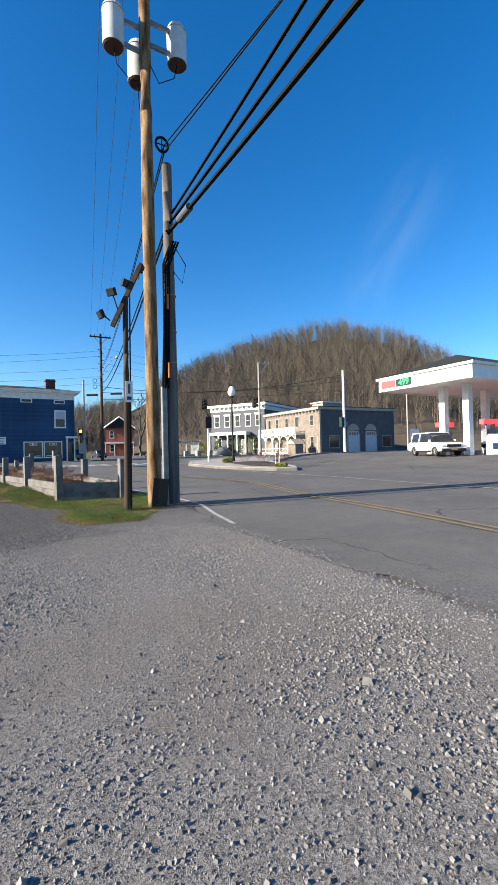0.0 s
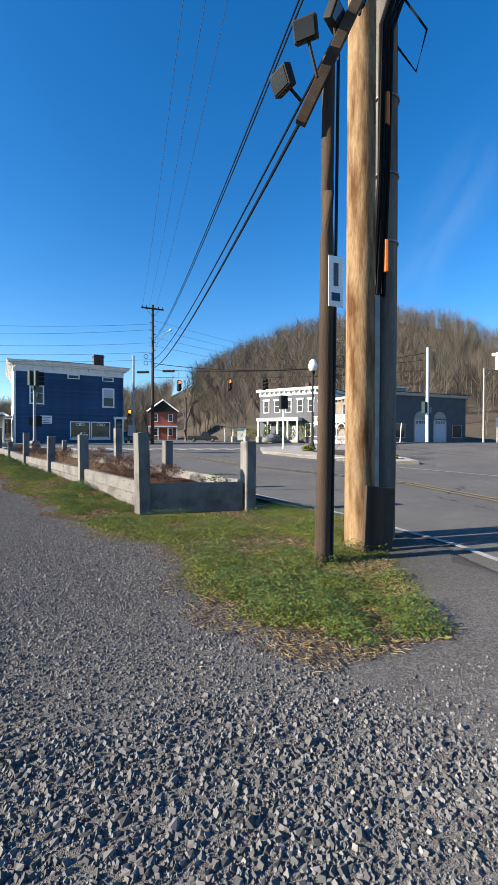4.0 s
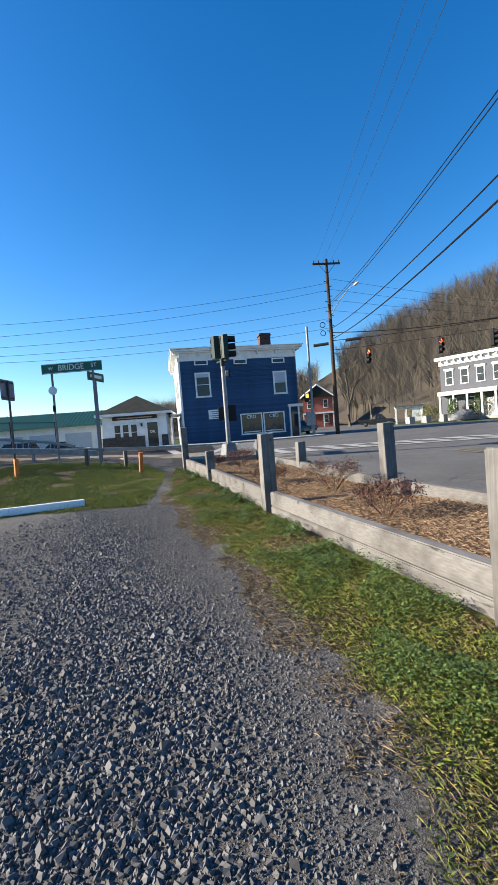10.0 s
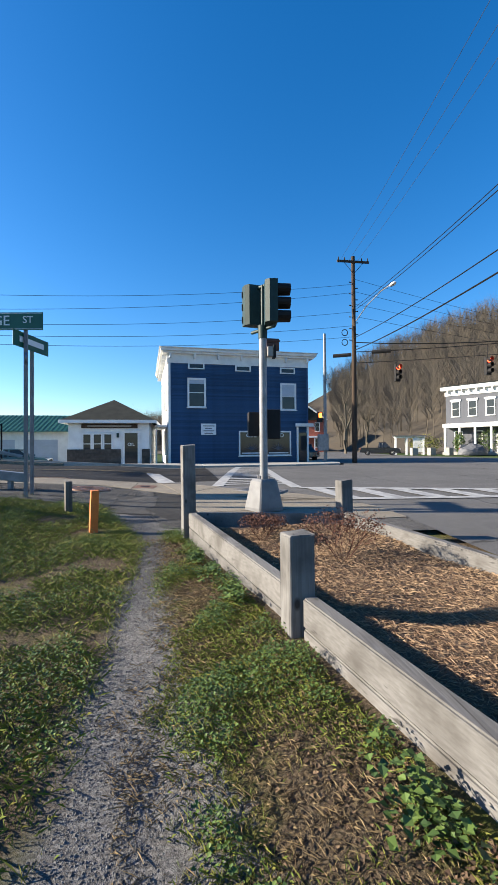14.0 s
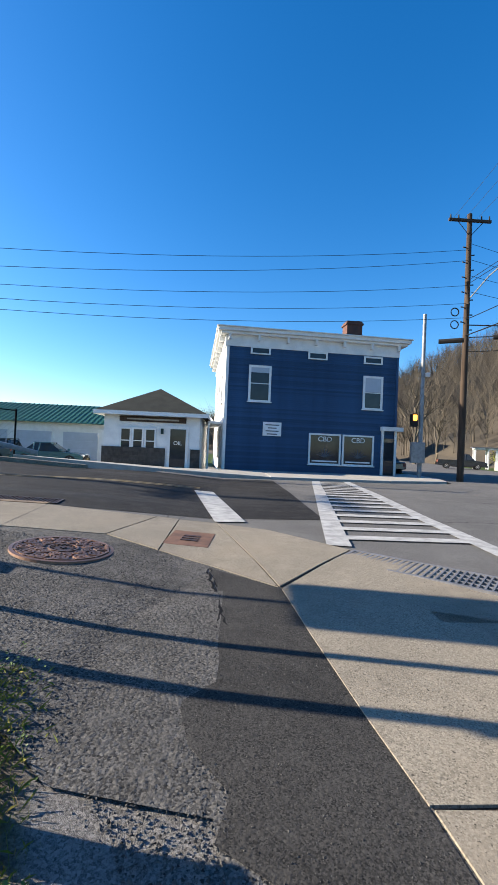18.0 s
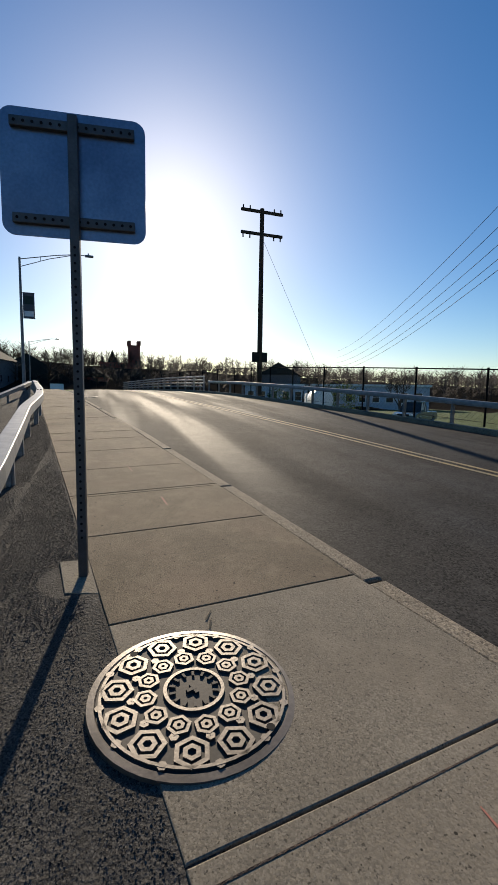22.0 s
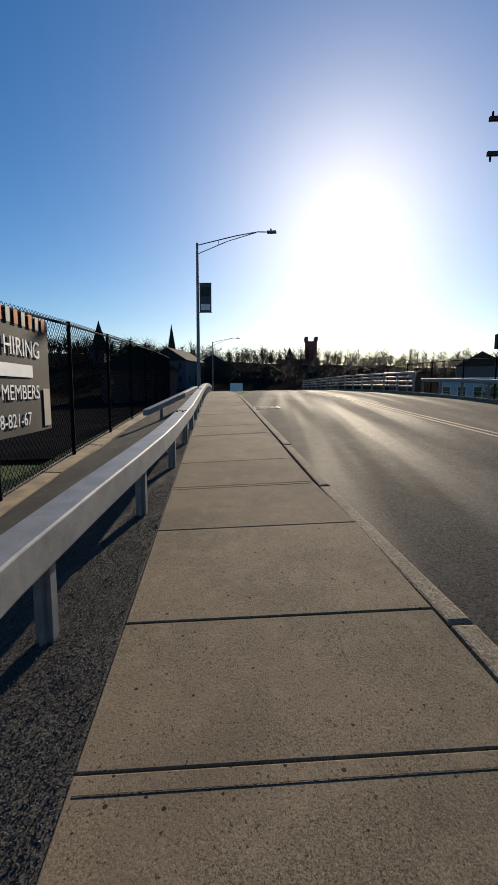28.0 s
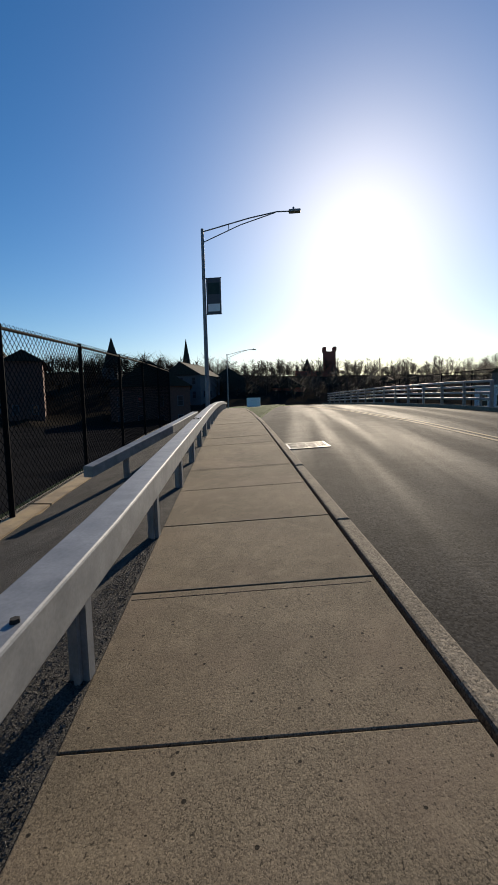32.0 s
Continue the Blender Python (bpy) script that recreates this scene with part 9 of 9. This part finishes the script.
def dry_shrub(x, y, z, r, h, seed):
    rg = random.Random(seed)
    t = thing("dry_shrub", pose(x, y, z), "dry red-brown leafless shrub in the planter", "shrub", "planter shrubs")
    co, fc = [], []
    lc, lf = [], []

    def twig(p, d, ln, w, lv):
        q = p + d * ln
        sd = d.cross(Vector((rg.uniform(-1, 1), rg.uniform(-1, 1), rg.uniform(-1, 1)))).normalized() * w
        k = len(co)
        co.extend([tuple(p + sd), tuple(p - sd), tuple(q + sd * 0.5), tuple(q - sd * 0.5)])
        fc.append((k, k + 1, k + 3, k + 2))
        if lv == 0:
            for _ in range(4):
                o = q + Vector((rg.uniform(-1, 1), rg.uniform(-1, 1), rg.uniform(-0.6, 0.6))) * 0.03
                s = rg.uniform(0.006, 0.013)
                a = Vector((rg.uniform(-1, 1), rg.uniform(-1, 1), rg.uniform(-1, 1))).normalized() * s
                b = a.cross(Vector((rg.uniform(-1, 1), rg.uniform(-1, 1), 1))).normalized() * s * 0.7
                k = len(lc)
                lc.extend([tuple(o - a), tuple(o + b), tuple(o + a), tuple(o - b)])
                lf.append((k, k + 1, k + 2, k + 3))
            return
        for _ in range(3):
            twig(p + (q - p) * rg.uniform(0.5, 1), (d + Vector((rg.uniform(-0.9, 0.9), rg.uniform(-0.9, 0.9), rg.uniform(-0.3, 0.6)))).normalized(), ln * 0.72, w * 0.7, lv - 1)

    for k in range(16):
        a = k * 0.393 + rg.uniform(-0.2, 0.2)
        twig(Vector((0.04 * math.cos(a), 0.04 * math.sin(a), 0)), Vector((math.cos(a) * r / h, math.sin(a) * r / h, 1)).normalized(), h * 0.58, 0.0040, 3)
    for nm, c_, f_, ma in (("twigs", co, fc, TWIG), ("dead_leaves", lc, lf, TWIG)):
        me = bpy.data.meshes.new(nm)
        me.from_pydata(c_, [], f_)
        me.materials.append(ma)
        ob = new(nm, me)
        ob.parent = t
        ob["kind"] = "stuff"


SHRUBS = [(0.55, 11.9, 0.30, 0.32), (0.35, 12.9, 0.34, 0.40), (0.7, 14.3, 0.40, 0.42), (0.45, 15.4, 0.36, 0.38), (0.72, 17.4, 0.36, 0.45), (0.40, 18.9, 0.28, 0.35), (0.62, 20.9, 0.36, 0.42), (0.35, 22.2, 0.28, 0.30), (0.5, 25.2, 0.28, 0.40), (0.3, 26.2, 0.2, 0.25)]
for i, (t, y, r, h) in enumerate(SHRUBS):
    x = nx(y) + (rx_(y) - nx(y)) * t
    dry_shrub(x, y, board_base(y) + 0.26, r, h, 50 + i)
for i, (x, y) in enumerate(((11.7, 20.6), (12.2, 22.8), (12.8, 24.6), (11.3, 24.2), (12.6, 21.5))):
    dry_shrub(x, y, island_z(x, y) + 0.02, 0.5, 0.7, 80 + i)
# green shrubs before the grey house
def leafy_bush(x, y, z, r, h, seed, label, material=LEAF):
    rg = np.random.default_rng(seed)
    co, fc = [], []
    for _ in range(1500):
        v = rg.normal(0, 1, 3)
        v = v / np.linalg.norm(v) * rg.uniform(0.55, 1.0)
        f = 1 + 0.35 * noise.noise(Vector(v * 2.5) + Vector((seed, 0, 0)))
        p = Vector((v[0] * r * f, v[1] * r * f, h * 0.5 + v[2] * h * 0.5 * f))
        s = rg.uniform(0.06, 0.14)
        a = Vector(rg.normal(0, 1, 3)).normalized() * s
        b = a.cross(Vector(rg.normal(0, 1, 3))).normalized() * s * 0.6
        k = len(co)
        co += [tuple(p - a), tuple(p + b), tuple(p + a), tuple(p - b)]
        fc.append((k, k + 1, k + 2, k + 3))
    me = bpy.data.meshes.new("bush")
    me.from_pydata(co, [], fc)
    me.materials.append(material)
    ob = tagged(new("bush", me), label, "bush")
    ob.matrix_basis = pose(x, y, z)


YEL_L = island_mat("spring_leaves", (0.22, 0.22, 0.04), (0.12, 0.15, 0.03))
leafy_bush(40.5, 80.5, 0.3, 1.6, 4.2, 1, "tall clipped green shrub before the grey house")
leafy_bush(43.2, 77.8, 0.3, 1.9, 4.0, 2, "yellow-green spring shrub before the grey house", YEL_L)
leafy_bush(37.2, 83.0, 0.3, 0.9, 3.4, 3, "narrow green shrub before the grey house")
leafy_bush(37.0, 92.5, 0.3, 3.0, 3.2, 5, "yellow-green spring bush at the woods' edge", YEL_L)
leafy_bush(-58.0, 62.0, -0.4, 2.4, 4.6, 6, "yellow-green willow bush beyond the yard", YEL_L)
leafy_bush(-70.0, 58.0, -0.4, 2.2, 4.0, 7, "green bush beyond the yard")
leafy_bush(11.2, 19.6, island_z(11.2, 19.6), 0.32, 0.18, 8, "low yellow-green plants on the island", YEL_L)
leafy_bush(11.0, 26.2, island_z(11.0, 26.2), 0.35, 0.28, 9, "low yellow-green plants on the island", YEL_L)

# small weeds in the end of the planter, chips of litter on the lot
x = -0.55 + rg.normal(0, 0.10, 260)
y = 10.75 + rg.normal(0, 0.10, 260)
leaves("weeds", "small green weed in the end of the planter", x, y, 0.27 + 0.20 * rg.random(260), 0.02, 0.05, LEAF, rg)
n = 130
y = rg.uniform(1, 24, n)
x = np.interp(y, [0, 8, 20, 25], [-2.6, -3.6, -5.0, -5.4]) + rg.normal(0, 0.7, n)
blades("litter", "pale chips and dry stalks scattered on the gravel", x, y, LAND.at(x, y) + 0.008, 0.003, 0.012, 0.004, DRYG, 3.0, rg)
REDSP = mat("faint_red_spray", (0.27, 0.10, 0.075), (0.23, 0.17, 0.12), 25, 80, 0.9, bump=0.0)
stripe([(-13.15, 32.73), (-13.46, 32.71)], 0.022, REDSP, "faint red spray mark on the sidewalk", 0.0185)
stripe([(-15.09, 32.44), (-14.92, 32.46), (-14.76, 32.48)], 0.014, REDSP, "faint red spray mark on the sidewalk", 0.0148)
stripe([(-9.56, 33.25), (-9.47, 33.28)], 0.02, REDSP, "faint red spray mark on the sidewalk", 0.0185)
y = 27.2 - 16.6 * rg.random(13000) ** 1.4
x = np.interp(y, NYS, NXS) - 0.10 - np.abs(rg.normal(0, 0.24, 13000))
leaves("leaf_litter", "brown dead leaves against the planter boards", x, y, LAND.at(x, y) + 0.006, 0.008, 0.024, LITTER, rg)


def crack(pts, width, lift=0.0165, material=CABLE, label="ragged open crack in the worn asphalt", category="crack"):
    """A ragged open crack in the asphalt."""
    out = []
    for a, b in zip(pts, pts[1:]):
        k = max(2, int(math.dist(a, b) / 0.06))
        out += [(a[0] + (b[0] - a[0]) * i / k + rg.normal(0, 0.012), a[1] + (b[1] - a[1]) * i / k + rg.normal(0, 0.012)) for i in range(k)]
    bm = bmesh.new()
    rows_ = []
    for i, (px_, py_) in enumerate(out):
        q0, q1 = out[max(i - 1, 0)], out[min(i + 1, len(out) - 1)]
        d = Vector((q1[0] - q0[0], q1[1] - q0[1])).normalized() * width * rg.uniform(0.3, 1.2)
        rows_.append([bm.verts.new((px_ + s * d.y, py_ - s * d.x, gz(px_, py_) + lift)) for s in (-0.5, 0.5)])
    for a, b in zip(rows_, rows_[1:]):
        bm.faces.new((a[0], a[1], b[1], b[0]))
    solid("pavement_" + category, bm, material, label, category, "structure")


crack([(-5.83, 31.69), (-5.76, 31.20), (-5.72, 30.83), (-5.68, 30.57), (-5.64, 30.37)], 0.014)
crack([(-5.87, 31.68), (-5.70, 30.68), (-5.79, 30.04), (-5.87, 29.69)], 0.020)
crack([(-10.84, 32.63), (-10.95, 32.66), (-11.09, 32.67)], 0.014, 0.0245, CABLE, "open crack across the concrete sidewalk slab")
crack([(-16.90, 31.34), (-16.96, 31.75), (-16.93, 32.1), (-17.0, 32.5), (-17.02, 33.0)], 0.009, 0.0150, CABLE, "hairline crack across the concrete sidewalk slab")
crack([(-9.52, 33.28), (-9.34, 33.275), (-9.17, 33.29)], 0.02, 0.0245, SCRAPE, "faded red paint mark on the sidewalk slab", "mark")
